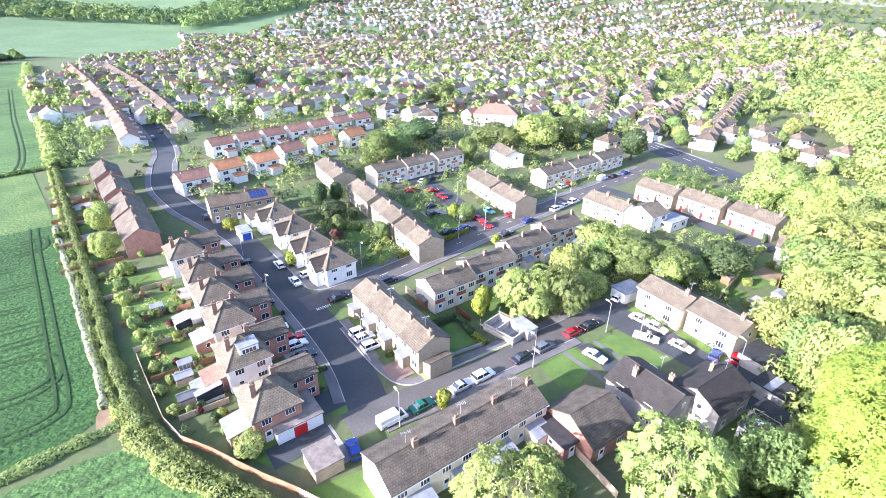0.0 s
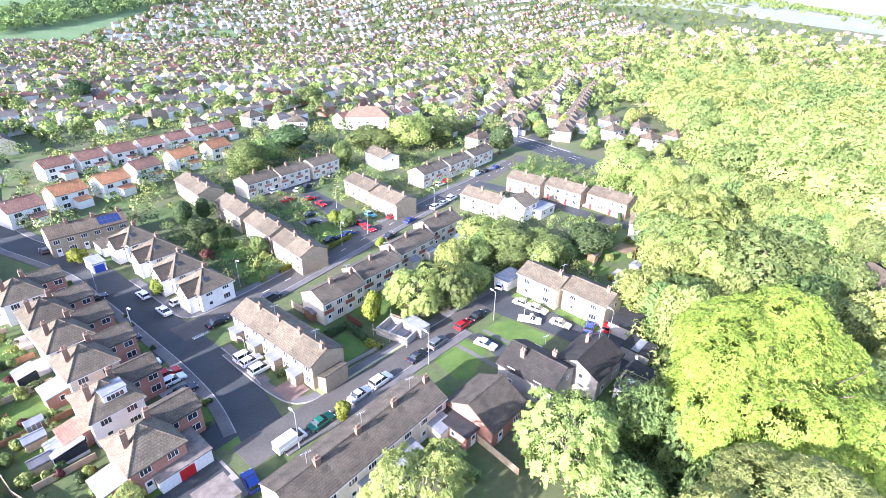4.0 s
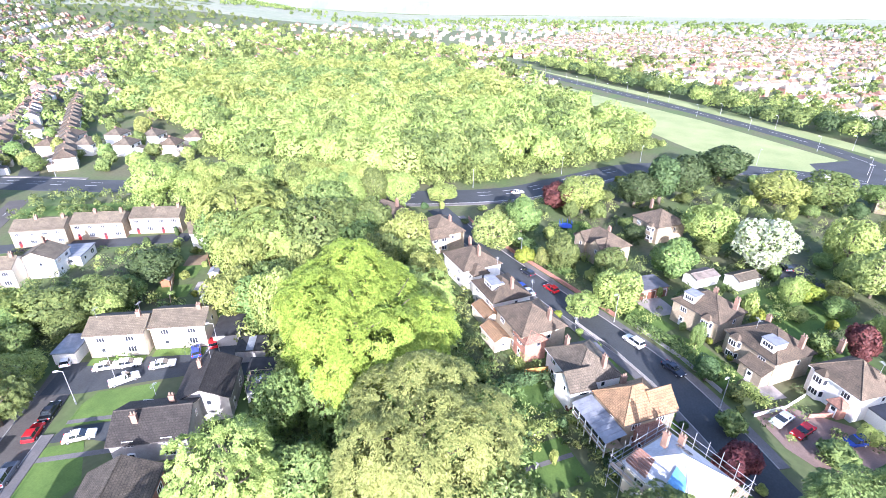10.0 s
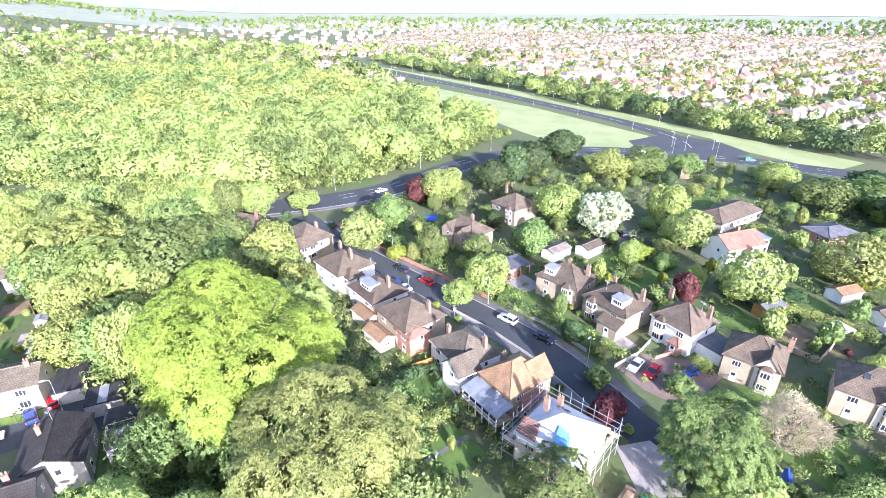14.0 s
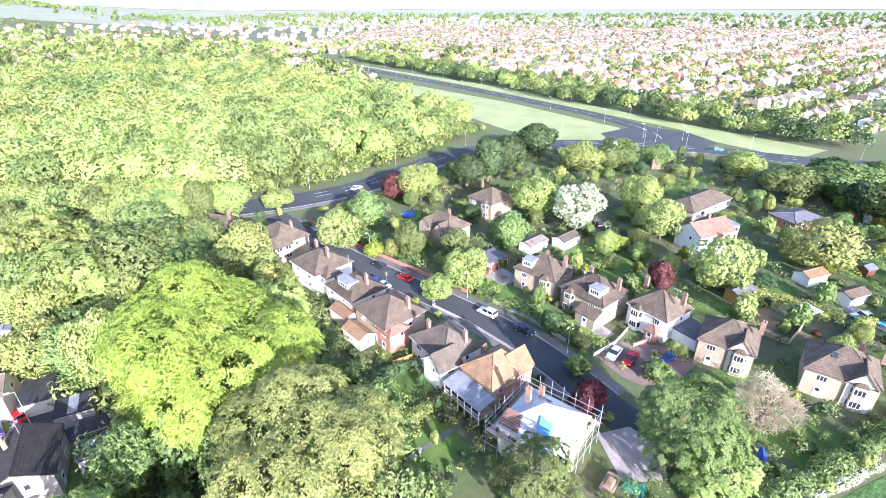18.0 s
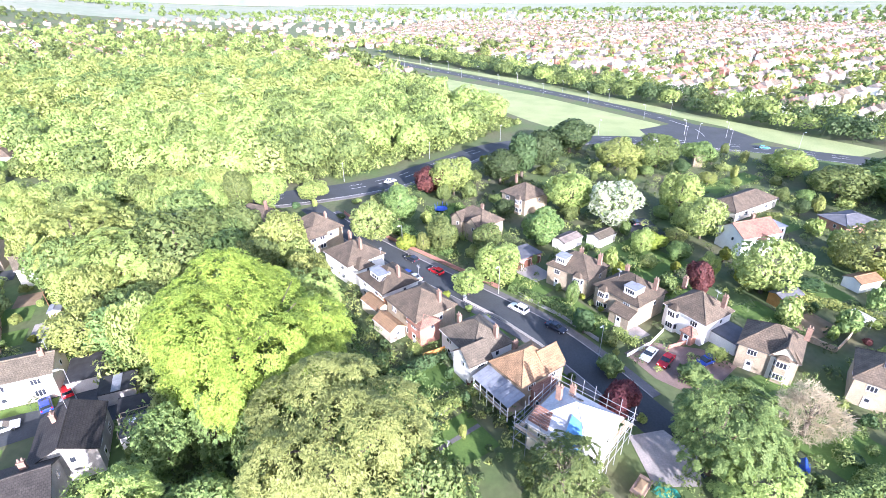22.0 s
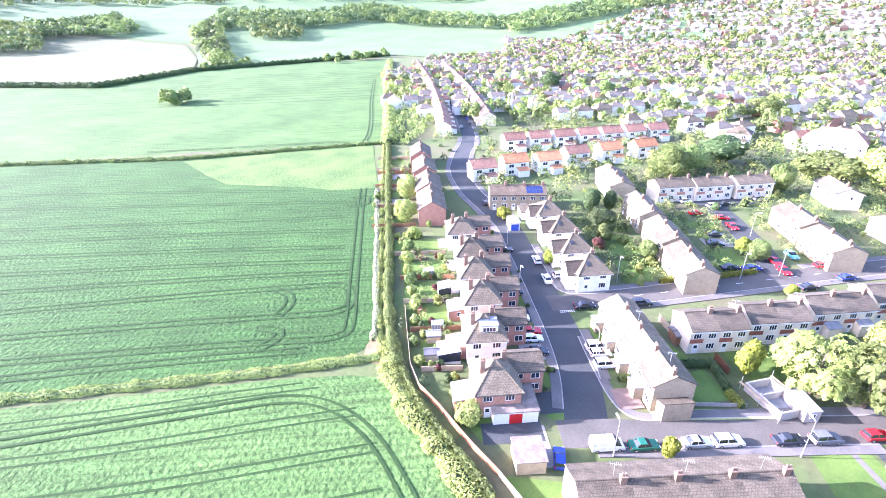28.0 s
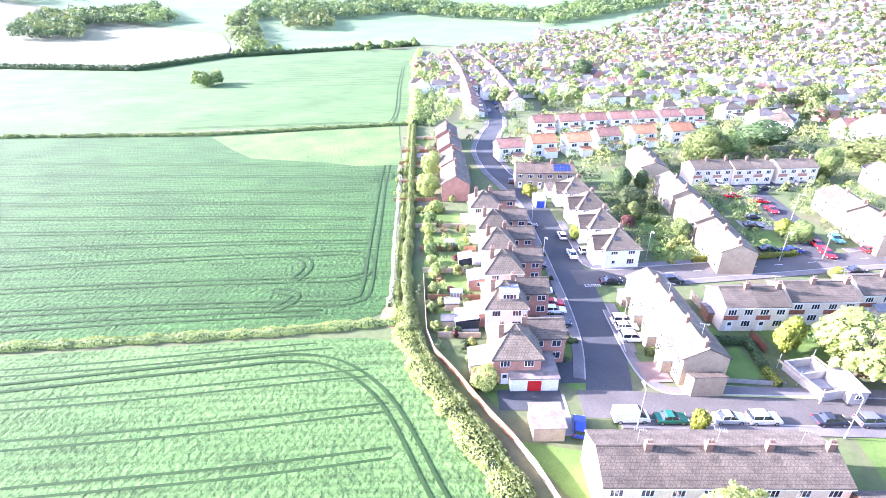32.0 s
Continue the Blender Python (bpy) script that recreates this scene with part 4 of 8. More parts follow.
dashes(ROAD_C, 3.2, 0, 640, 4, 6, .15, "white dashed lane line")
dashes(ROAD_C, -6.3, 150, 640, 9, 0, .14, "white edge line")
dashes(ROAD_F, 0, 0, 600, 5, 5, .2, "white dashed centre line")
g = Geo()
for i in range(8):
    for k in (0, .5):
        x, y = -33.2 + i * .42 * .74 + k * .7, 86.6 + i * .42 * .67 - k * .7
        g.box(x - .14, x + .14, y - .14, y + .14, .084, .094)
tagged(put("road_marking", g.mesh("road_marking", M["paint"])), "double broken white give way line", "road marking", kind="structure")
sheet("verge_dual", [(446, 133), (340, 8), (275, -52), (246, -38), (244, -10), (272, 15), (342, 68)], .05, "verge", "pale dry grass verge beside the dual carriageway", category="verge")
sheet("verge_far", [(640, 285), (519, 154), (398, 10), (296, -81), (243, -136), (226, -116), (252, -92), (276, -82), (310, -50), (410, 45), (500, 140)], .05, "verge", "long strip of pale grass beside the dual carriageway", category="verge")
sheet("verge_island", [(64, 196), (72, 192), (92, 168), (96, 160), (84, 164), (62, 188)], .05, "lawn", "grass verge at the main road junction", category="verge")
sheet("lawn_triangle", [(12.2, 73.6), (19.0, 79.2), (23.2, 74.8), (18.6, 67.2), (15.6, 67.4)], .05, "lawn", "mown lawn in front of the terrace", category="lawn")
sheet("lawn_large", [(23.2, 80.6), (27.4, 83.4), (30.5, 84.0), (37.4, 76.9), (31, 71.5)], .05, "lawn", "large mown lawn with clipped edges", category="lawn")
sheet("drive_court", [(20, 79.4), (23, 80.4), (30, 72.5), (25.4, 69.8), (23.6, 74.8)], .054, "asphalt", "dark drive between lawns", category="drive")
rect_sheet("path", 21.3, 72.7, -50, 13, 1.0, .06, "pave", "narrow pale garden path across the lawn")
rect_sheet("path", 27.2, 77.4, -50, 10, .9, .06, "pave", "narrow pale garden path across the lawn")
sheet("verge_corner", [(-7.6, 66.6), (8, 78.6), (7, 80), (-9.4, 68.8)], .162, "verge", "dry grass verge beside the pavement", category="verge")
rect_sheet("drive", -12.8, 68.9, 41, 4.2, 4.8, .165, "drive_red", "pinkish paved drive at the terrace end")
rect_sheet("drive", -20.6, 50.8, 41, 5, 8, .05, "drive", "concrete forecourt beside the garages")
rect_sheet("drive", -24.5, 51.2, 41, 9.5, 4.2, .056, "asphalt", "dark forecourt in front of the garages")

# ---- houses ----
def terrace(name, label, cx, cy, ang, L, W, n, wall="render", tile="tile_grey", eave=5.1, rise=1.7, stacks=True, win=2, doors=("door_w", "door_brown"), group="", step=0.0, ext=None, porch=0, panel=None):
    """A run of n joined houses, one thing each; step shifts each one a little so that the roofs stagger."""
    u = L / n
    c, s = math.cos(radians(ang)), math.sin(radians(ang))
    first = None
    for i in range(n):
        o = -L / 2 + u * (i + .5)
        px, py, pz = cx + c * o - s * step * (i - (n - 1) / 2), cy + s * o + c * step * (i - (n - 1) / 2), -.12 * abs(step) * i
        if first is None:
            first = thing(name, label, "house", px, py, 0, ang, group)
            m = body(first, u - .01, W, eave, rise, "gable", wall, tile, ends=(n == 1))
            openings(first, m, u, W, eave, win, door_mat=doors[0], ends=(n == 1), bars=2)
            if stacks:
                chimney(first, u * .35, -.3, eave + rise * .9)
            if panel:
                for sd in (0, 180):
                    put("cladding_panel", Geo().box(-u * .47, -u * .02, -W / 2 - .045, -W / 2, 2.35, 3.25).mesh("cladding_panel", M[panel]), first, pose(0, 0, 0, 0, 0, sd))
            if ext:
                body(first, ext[0], ext[1], 2.4, .5, "lean", wall, ext[2], .15, (u * .1, -W / 2 - ext[1] / 2 + .02, 0))
            if porch:
                body(first, 2.6, 1.6, 2.35, 0, "flat", wall, "felt_light", .12, (-u * .18, porch * (W / 2 + .78), 0))
        else:
            copy_thing(first, pose(px, py, 0, 0, 0, ang))
            FOOT.append((pose(px, py, 0, 0, 0, ang), u / 2, W / 2))
    return first

G1 = "terraced houses of the close"
terrace("terraced_house", "terraced house of buff brick with grey-brown tiled roof", -14.5, 79.7, -48.9, 24.8, 6.8, 4, "brick_buff", "tile_pale", group=G1, porch=-1)
terrace("terraced_house", "terraced house with lichen-stained grey tiled roof", -0.9, 52.0, 40, 27.5, 7.6, 4, "cream", "tile_grey", group="terraced houses by the road", ext=(3.2, 2.6, "felt_light"))
for x, y, a, L in ((-6.0, 93.6, 41, 11.2), (2.7, 103.2, 41, 12.2), (12.2, 114.4, 43, 13.4), (21.8, 126.3, 41, 12.6)):
    terrace("terraced_house", "terraced house with white and brown cladding under a grey roof", x, y, a, L, 7, 2, "cream", "tile_grey", group="terraced houses along the through road", panel="tilehung", ext=(2.8, 1.6, "felt_light") if L > 13 else None)
for x, y, a, L in ((-15.0, 116.8, -55, 14.1), (-24.0, 130.0, -55, 14.7), (-34.6, 145.0, -55, 16.5)):
    terrace("terraced_house", "stepped terraced house of pinkish brick with pale roof", x, y, a, L, 7.2, 2, "brick_buff", "tile_pale", group="stepped terrace by the court", win=2)
for x, y, a, L in ((-33.6, 170.8, 45, 12.6), (-24.0, 179.3, 45, 12.8), (-13.6, 189.3, 45, 13)):
    terrace("terraced_house", "flat-fronted terraced house with white garage doors", x, y, a, L, 7.5, 2, "cream", "tile_pale", group="terrace with garages", panel="brick")
for x, y, a, L in ((11.0, 148, -56, 13.3), (3.2, 161.5, -58, 15)):
    terrace("terraced_house", "terraced house of pale brick with brown roof", x, y, a, L, 8, 2, "brick_buff", "tile_pale", group="short terrace by the court")
for x, y, a, L in ((26.3, 175.4, 43, 14.5), (37.4, 185.6, 45, 14.5), (49.4, 197.0, 45, 15)):
    terrace("terraced_house", "terraced house with white upper storey and grey roof", x, y, a, L, 7.2, 2, "cream", "tile_grey", group="terrace beyond the junction", panel="brick")
for x, y, a, L in ((59.6, 159.5, -50, 13.5), (70.4, 150.2, -54, 14), (81.2, 139.6, -57, 14.2)):
    terrace("terraced_house", "pale brick terraced house with garage and brown roof", x, y, a, L, 7.4, 2, "brick_buff", "tile_pale", group="white terrace on the side road", doors=("door_r",))
terrace("terraced_house", "cream terraced house with brown roof", 40.1, 144.5, -50, 14.5, 7.2, 2, "cream", "tile_pale", group="houses on the side road")
terrace("terraced_house", "pinkish brick terrace under a pale roof", -51, 166, -55, 20, 8, 3, "brick_buff", "tile_pale", group="terrace behind the gardens")
terrace("terraced_house", "white detached house behind trees", 10.5, 197, -62, 13, 8, 1, "render", "tile_pale")
terrace("terraced_house", "cream semi-detached house with tan-brown roof", 41.4, 92.6, -55, 10.4, 7.4, 1, "cream", "tile_pale", rise=1.6)
terrace("terraced_house", "cream semi-detached house with tan-brown roof and aerial", 48.9, 84.6, -55, 10.0, 7.4, 1, "cream", "tile_pale", rise=1.6)
terrace("terraced_house", "solar-panelled terrace of brick with red roof", -71.5, 135.0, 37, 18, 7.5, 3, "brick_buff", "tile_brown", rise=1.9, group="terrace with solar panels")

def cottage(name, label, x, y, ang, L, W, eave=5.2, rise=2.2, roof="hip", wall="render", tile="tile_brown", stacks=((.3, .3),), extra=(), win=2, bays=(), group="", dormer=None, bars=2, rooflights=(), dm="door_w"):
    """A detached house: a main block, further blocks, bays, dormers and rooflights."""
    root = thing(name, label, "house", x, y, 0, ang, group)
    m = body(root, L, W, eave, rise, roof, wall, tile)
    openings(root, m, L, W, eave, win, door_mat=dm, bars=bars)
    for k, (l, w, e, r, kd, wl, tl, ax, ay, aa) in enumerate(extra):
        mm = body(root, l, w, e, r, kd, wl, tl, .25, (ax, ay, aa))
        openings(root, mm, l, w, e, 1 if l < 5 else 2, ends=(l > 3), low=True)
    for fx, fy in stacks:
        chimney(root, fx * L, fy * W, eave + rise * (1 - abs(fy) * 2) * .9 + .2, 1.6)
    for bx, sd in bays:
        bm_ = m @ pose(0, 0, 0, 0, 0, 0 if sd < 0 else 180) @ pose(bx, -W / 2, 0)
        ring = [(-1.3, .05), (-.85, -.8), (.85, -.8), (1.3, .05)]
        b = Geo().solid([(p, q, 0) for p, q in ring], [(p, q, eave - .2) for p, q in ring])
        bay = put("bay", b.mesh("bay", M[wall]), root, bm_)
        put("bay_roof", Geo().solid([(p * 1.12, q * 1.15, eave - .2) for p, q in ring], [(p * .2, 0.05, eave + .8) for p, q in ring]).mesh("bay_roof", M[tile]), root, bm_)
        for z in (.8, 3.3):
            window(bay, pose(0, -.8, z), 1.6, 1.25, 2)
            for s in (-1, 1):
                window(bay, pose(s * 1.07, -.38, z, 0, 0, s * 62), .75, 1.25, 0)
    if dormer:
        dx, dy, dw, mat = dormer
        zz = eave + rise * .35
        d = put("dormer", Geo().box(dx - dw / 2, dx + dw / 2, dy - 1.6, dy + 1.2, zz - .5, zz + 1.25).mesh("dormer", M[mat]), root)
        put("dormer_roof", Geo().box(dx - dw / 2 - .15, dx + dw / 2 + .15, dy - 1.75, dy + 1.2, zz + 1.25, zz + 1.4).mesh("dormer_roof", M["felt_light"]), root)
        window(d, pose(dx, dy - 1.6, zz), dw * .75, .95, 3)
    for rx, ry in rooflights:
        t = math.degrees(math.atan2(rise, W / 2)) * (1 if ry < 0 else -1)
        z = eave + rise * (1 - abs(ry) / (W / 2)) + .3
        put("rooflight", Geo().box(-.45, .45, -.6, .6, -.08, .02, 0).box(-.38, .38, -.52, .52, .02, .035, 1).mesh("rooflight", [M["gutter"], M["glass"]]), root, pose(rx, ry, z, t, 0, 0))
    return root

# villas on the left of the first street: a hipped block and a brick wing towards the road
LEFT = ((-30.9, 55.9, "brick"), (-39.6, 66.0, "render"), (-46.9, 76.0, "cream"), (-53.8, 84.2, "render"), (-60.6, 92.2, "cream"), (-70.0, 101.3, "render"))
for k, (x, y, wl) in enumerate(LEFT):
    ext = [(5.6, 5.6, 4.9, 1.6, "gable", "brick", "tile_grey", 5.6, 3.2, 0)]
    if k < 3:
        ext.append((4.2, 3.4, 2.4, .5, "lean", "brick", "tile_red" if k == 1 else "felt_light", -5.2, -.6, -90))
    root = cottage("villa", ("white-rendered villa with brown hipped roof and brick wing", "brick villa with brown hipped roof and gabled wing", "cream villa with hipped tiled roof and brick wing")[{"render": 0, "brick": 1, "cream": 2}[wl]],
                   x, y, 42, 7.2, 8.6, 5.0, 2.9, "hip", wl, "tile_pale", ((.25, .2), (-.3, -.1)), ext, 2, (), "villas backing on to the field",
                   dormer=(.6, -1.4, 3.2, "render") if k == 1 else None)
for k, (x, y) in enumerate(((-33.6, 101.3), (-41.2, 109.6), (-48.8, 118.8), (-57.0, 127.0))):
    cottage("villa", "white villa with brown hipped roof and steep front gable", x, y, 45, 7.6, 8.4, 4.6, 3.0, "hip", "render", "tile_pale", ((.2, .25),),
            [(4.4, 4.2, 4.2, 2.2, "gable", "render", "tile_brown", -3.6, -.8, 0)], 2, (), "white villas facing the street", rooflights=((-1.2, -2.2),))
for k, (x, y) in enumerate(((-88.6, 112.0), (-99.6, 124.2), (-113.0, 138.6), (-126.6, 153.0))):
    terrace("terraced_house", "brick semi-detached house with grey-brown roof", x, y, 131, 15.5, 8, 2, "brick", "tile_grey", rise=2.4, group="semi-detached houses by the field")

# villas of the right-hand road
VG = "villas along the lower side of the road"
cottage("villa", "large buff brick villa with brown hipped roof and rear extension", 82.1, 23.6, -130, 10.4, 9.6, 5.4, 3.0, "hip", "brick_buff", "tile_brown", ((.35, .2),), [(4.2, 4.6, 4.4, 1.2, "hip", "brick", "tile_red", 4.6, -2.6, 0)], 2, (), VG)
cottage("villa", "white house with loft dormer and orange lean-to roof", 90.4, 33.4, -129, 10, 9.0, 5.0, 2.6, "hip", "render", "tile_brown", ((.3, .1),), [(5.5, 6.0, 2.6, 1.4, "lean", "render", "tile_orange", 6.0, -1.6, 90)], 2, (), VG, dormer=(0, -1.6, 4.0, "render"), rooflights=((2.2, -2.4),))
cottage("villa", "white rendered villa with grey hipped roofs", 100.0, 45.1, -126, 10.5, 10.0, 5.2, 3.0, "hip", "render", "tile_brown", ((.3, 0), (-.3, .1)), [(4.0, 4.0, 4.6, 1.5, "hip", "render", "tile_brown", 5.4, -1.5, 0)], 2, (), VG)
cottage("villa", "brick villa with several brown hipped roofs", 113.2, 61.4, -125, 11, 9.5, 5.2, 3.2, "hip", "brick_buff", "tile_brown", ((.2, .2),), [(5.0, 5.0, 4.6, 1.8, "gable", "brick_buff", "tile_brown", 3.6, -3.0, 90)], 2, (), VG)
cottage("villa", "brown-roofed house with a row of white windows", 116.9, 81.5, -100, 12.5, 8, 5.0, 2.8, "hip", "brick_buff", "tile_brown", ((.3, 0),), (), 3, (), VG, rooflights=((-2.5, -1.8), (-4, -1.8)))
cottage("villa", "white house with dark grey hipped roofs and tall chimneys", 73.8, 10.9, -135, 10, 8.6, 5.0, 3.0, "hip", "render", "tile_grey", ((.35, .2), (-.3, -.2)), [(4.6, 5.0, 4.4, 2.2, "gable", "render", "tile_grey", 3.6, -3.4, 90), (4.0, 6.0, 2.6, 0, "flat", "stone", "felt", -4.5, 4.0, 0)], 2, (), VG)
cottage("villa", "brick house with tan hipped roof and front gable", 67.7, 1.3, -42, 9.2, 7.4, 5.3, 2.9, "hip", "brick_buff", "tile_tan", ((.05, .46),), [(4.2, 4.4, 5.3, 2.3, "gable", "brick_buff", "tile_tan", 3.2, -1.2, 0), (4.4, 3.0, 2.7, 1.2, "lean", "brick", "tile_red", -.2, -5.0, 0)], 2, (), VG)
UG = "villas along the upper side of the road"
cottage("villa", "buff villa with bay windows and small loft dormer", 104.6, -7.6, -122, 10.4, 8.6, 5.2, 2.9, "hip", "brick_buff", "tile_brown", ((.46, .1), (-.1, .35)), (), 2, ((2.8, -1),), UG, dormer=(-2.4, -2.0, 2.6, "render"))
cottage("villa", "buff villa with broad grey hipped roof and garage", 96.4, -18.2, -132, 10.6, 9.2, 5.2, 3.2, "hip", "brick_buff", "tile_brown", ((.46, .1), (-.3, .3)), [(4.6, 4.0, 2.7, 2.0, "lean", "brick_buff", "tile_brown", 2.8, -4.8, 0)], 2, ((-3.0, -1),), UG, dormer=(2.4, -2.2, 2.8, "render"))
cottage("villa", "white villa with red tile-hung bay and brown roof", 91.8, -30.6, -136, 8.6, 8.6, 5.2, 3.3, "hip", "render", "tile_brown", ((.52, .0), (-.5, .1)), [(2.2, 1.8, 2.5, .9, "hip", "brick", "tile_red", 2.2, -5.0, 0)], 2, ((-2.2, -1),), UG, rooflights=((1.6, 1.6),), dm="door_r")
cottage("villa", "brick villa with curved white bay windows and grey roof", 83.0, -41.0, -116, 9.0, 8.4, 5.2, 3.2, "hip", "brick_buff", "tile_brown", ((.5, .1),), [(4.4, 3.6, 5.2, 2.1, "gable", "cream", "tile_brown", 2.3, -2.2, 90)], 2, ((2.3, -1),), UG)
cottage("villa", "brick villa with arched porch, white bays and grey hipped roof", 77.2, -57.0, -116, 10.0, 9.0, 5.2, 3.3, "hip", "brick_buff", "tile_brown", ((.5, .1), (.2, .3)), [(4.6, 3.8, 5.2, 2.2, "gable", "cream", "tile_brown", 2.6, -2.5, 90)], 2, ((2.6, -1),), UG, rooflights=((-1.6, -1.8),))
cottage("villa", "stone-coloured house with twin gables among trees", 127.4, 19.5, -126, 12, 8.4, 5.0, 2.8, "hip", "brick_buff", "tile_brown", ((.1, .1),), [(4.0, 4.0, 5.0, 1.8, "gable", "brick_buff", "tile_brown", -3, -3.0, 90), (4.0, 4.0, 5.0, 1.8, "gable", "brick_buff", "tile_brown", 3, -3.0, 90)], 2, (), UG)
cottage("villa", "pinkish brick house with brown roof and white bay", 149.5, 7.9, -130, 10, 10, 5.2, 3.0, "hip", "brick_buff", "tile_brown", ((-.4, 0),), (), 2, ((2.5, -1),), UG)
cottage("villa", "white rendered house with red-brown gabled roof", 133.3, -51.5, -59, 12.0, 8.2, 5.2, 2.4, "gable", "render", "tile_red", ((.1, .1),), [(3.0, 3.0, 4.4, 1.0, "gable", "render", "tile_red", 0, -4.2, 90), (6.0, 5.5, 5.0, 0, "flat", "render", "felt_light", 8.0, 1.0, 0)], 3)
cottage("bungalow", "long low building with brown hipped roofs and white windows", 161, -58.0, -46, 22, 9.5, 3.0, 2.4, "hip", "cream", "tile_brown", (), (), 6)
cottage("garage_block", "dark brick double garage under a low brown roof", 152.5, -83.5, -62, 12, 8.5, 2.8, 1.2, "hip", "brick", "felt", (), (), 2)
cottage("bungalow", "brick bungalow with stained grey gabled roof", 18.4, 57.6, 38, 8.4, 9.2, 3.6, 2.4, "gable", "brick", "tile_grey", (), [(3.2, 7.0, 2.6, 0, "flat", "brick", "felt_shaded", -5.4, 1.5, 0)], 2)
cottage("bungalow", "grey-walled house with dark brown gabled roof", 29.4, 64.4, -52, 10.5, 8.6, 4.2, 2.2, "gable", "stone", "tile_dark", ((.2, .2), (-.2, -.2)), (), 2)
cottage("bungalow", "grey-rendered house with dark roof and rear balcony", 39.0, 64.6, 38, 9.5, 8.0, 4.6, 2.0, "gable", "stone", "tile_dark", ((.2, .2),), (), 2)
cottage("villa", "white gabled house with flat-roofed extension", 49.8, 139.5, 38, 7.0, 8.5, 5.0, 2.0, "gable", "render", "tile_pale", ((.3, 0),), [(8.0, 6.0, 2.7, 0, "flat", "render", "felt_light", 6.0, -4.0, 0)], 2)
cottage("villa", "white house half hidden by trees", 81.5, 119.0, -33, 9.0, 7.2, 5.0, 1.8, "gable", "render", "tile_pale", (), [(4.0, 4.0, 2.6, 0, "flat", "render", "felt_light", 5.5, -2.0, 0)], 2)
cottage("villa", "large white hall-like house with red hipped roof", 7.5, 266, -6, 22, 12, 6.5, 4.0, "hip", "render", "tile_red", ((.2, 0), (-.2, 0)), (), 5, bars=2)

# the house under scaffold with a white membrane over its rafters
root = cottage("villa", "house under repair with white roof membrane and blue tarpaulin", 56.2, -6.4, -120, 9.6, 9.4, 5.6, 3.0, "hip", "cream", "sheet_w", ((-.3, .0), (-.25, .36)), [(4.0, 4.4, 4.8, 1.6, "gable", "cream", "sheet_w", 3.4, -2.8, 90)], 2, (), VG, rooflights=((-1.6, 1.8), (-.4, 1.8)))
put("tarpaulin", Geo().solid([(.9, -5.1, 5.55), (4.3, -5.1, 5.55), (1.9, -2.0, 7.55), (.3, -1.7, 7.75)], [(.9, -5.1, 5.6), (4.3, -5.1, 5.6), (1.9, -2.0, 7.6), (.3, -1.7, 7.8)]).mesh("tarpaulin", M["tarp"]), root, pose(0, 0, .2))
sc = thing("scaffold", "galvanised steel scaffold with timber boards round the house", "scaffold", 56.2, -6.4, 0, -120)
pole = Geo().tube((0, 0, 0), (0, 0, 7.6), .05, .05, 6).mesh("standard", M["steel"])
H, V = 6.2, 6.1
spots = [(x, s * V) for x in (-6.2, -4.1, -2.0, 0, 2.0, 4.1, 6.2) for s in (-1, 1)] + [(s * H, y) for y in (-3.6, -1.2, 1.2, 3.6) for s in (-1, 1)]
for x, y in spots:
    put("standard", pole, sc, pose(x, y, 0))
for z in (2.2, 4.2, 5.2, 6.3):
    for s in (-1, 1):
        put("ledger", Geo().tube((-6.6, s * V, z), (6.6, s * V, z), .045, .045, 6).mesh("ledger", M["steel"]), sc)
        put("ledger", Geo().tube((s * H, -6.4, z), (s * H, 6.4, z), .045, .045, 6).mesh("ledger", M["steel"]), sc)
for s in (-1, 1):
    for k in range(3):
        put("board", Geo().box(-6.4, 6.4, s * 5.55 + (k - 1) * .25 - .11, s * 5.55 + (k - 1) * .25 + .11, 4.25, 4.29).mesh("board", M["wood_pale"]), sc)
        put("board", Geo().box(s * 5.65 + (k - 1) * .25 - .11, s * 5.65 + (k - 1) * .25 + .11, -5.1, 5.1, 4.25, 4.29).mesh("board", M["wood_pale"]), sc)

# glazed balcony on the tan-roofed house
bal = thing("glazed_balcony", "white-framed glazed balcony on posts with sheet roof", "balcony", 62.5, 5.4, 0, -312)
for i in range(6):
    put("post", Geo().box(-4.2 + i * 1.68 - .08, -4.2 + i * 1.68 + .08, 1.56, 1.72, 0, 3.75).mesh("post", M["frame"]), bal)
put("deck", Geo().box(-4.3, 4.3, -1.7, 1.75, 1.55, 1.72).mesh("deck", M["wood_pale"]), bal)
for z in (1.75, 2.5, 3.5):
    put("rail", Geo().box(-4.3, 4.3, 1.6, 1.7, z, z + .09).mesh("rail", M["frame"]), bal)
for i in range(5):
    put("pane", Geo().box(-4.1 + i * 1.68, -2.62 + i * 1.68, 1.62, 1.65, 2.6, 3.48).mesh("pane", M["glass"]), bal)
for i in range(9):
    x0, x1 = -4.5 + i * 1.0, -3.54 + i * 1.0
    put("roof_sheet", Geo().solid([(x0, -1.7, 4.4), (x1, -1.7, 4.4), (x1, 1.95, 3.75), (x0, 1.95, 3.75)], [(x0, -1.7, 4.45), (x1, -1.7, 4.45), (x1, 1.95, 3.8), (x0, 1.95, 3.8)]).mesh("roof_sheet", M["felt_light"]), bal)
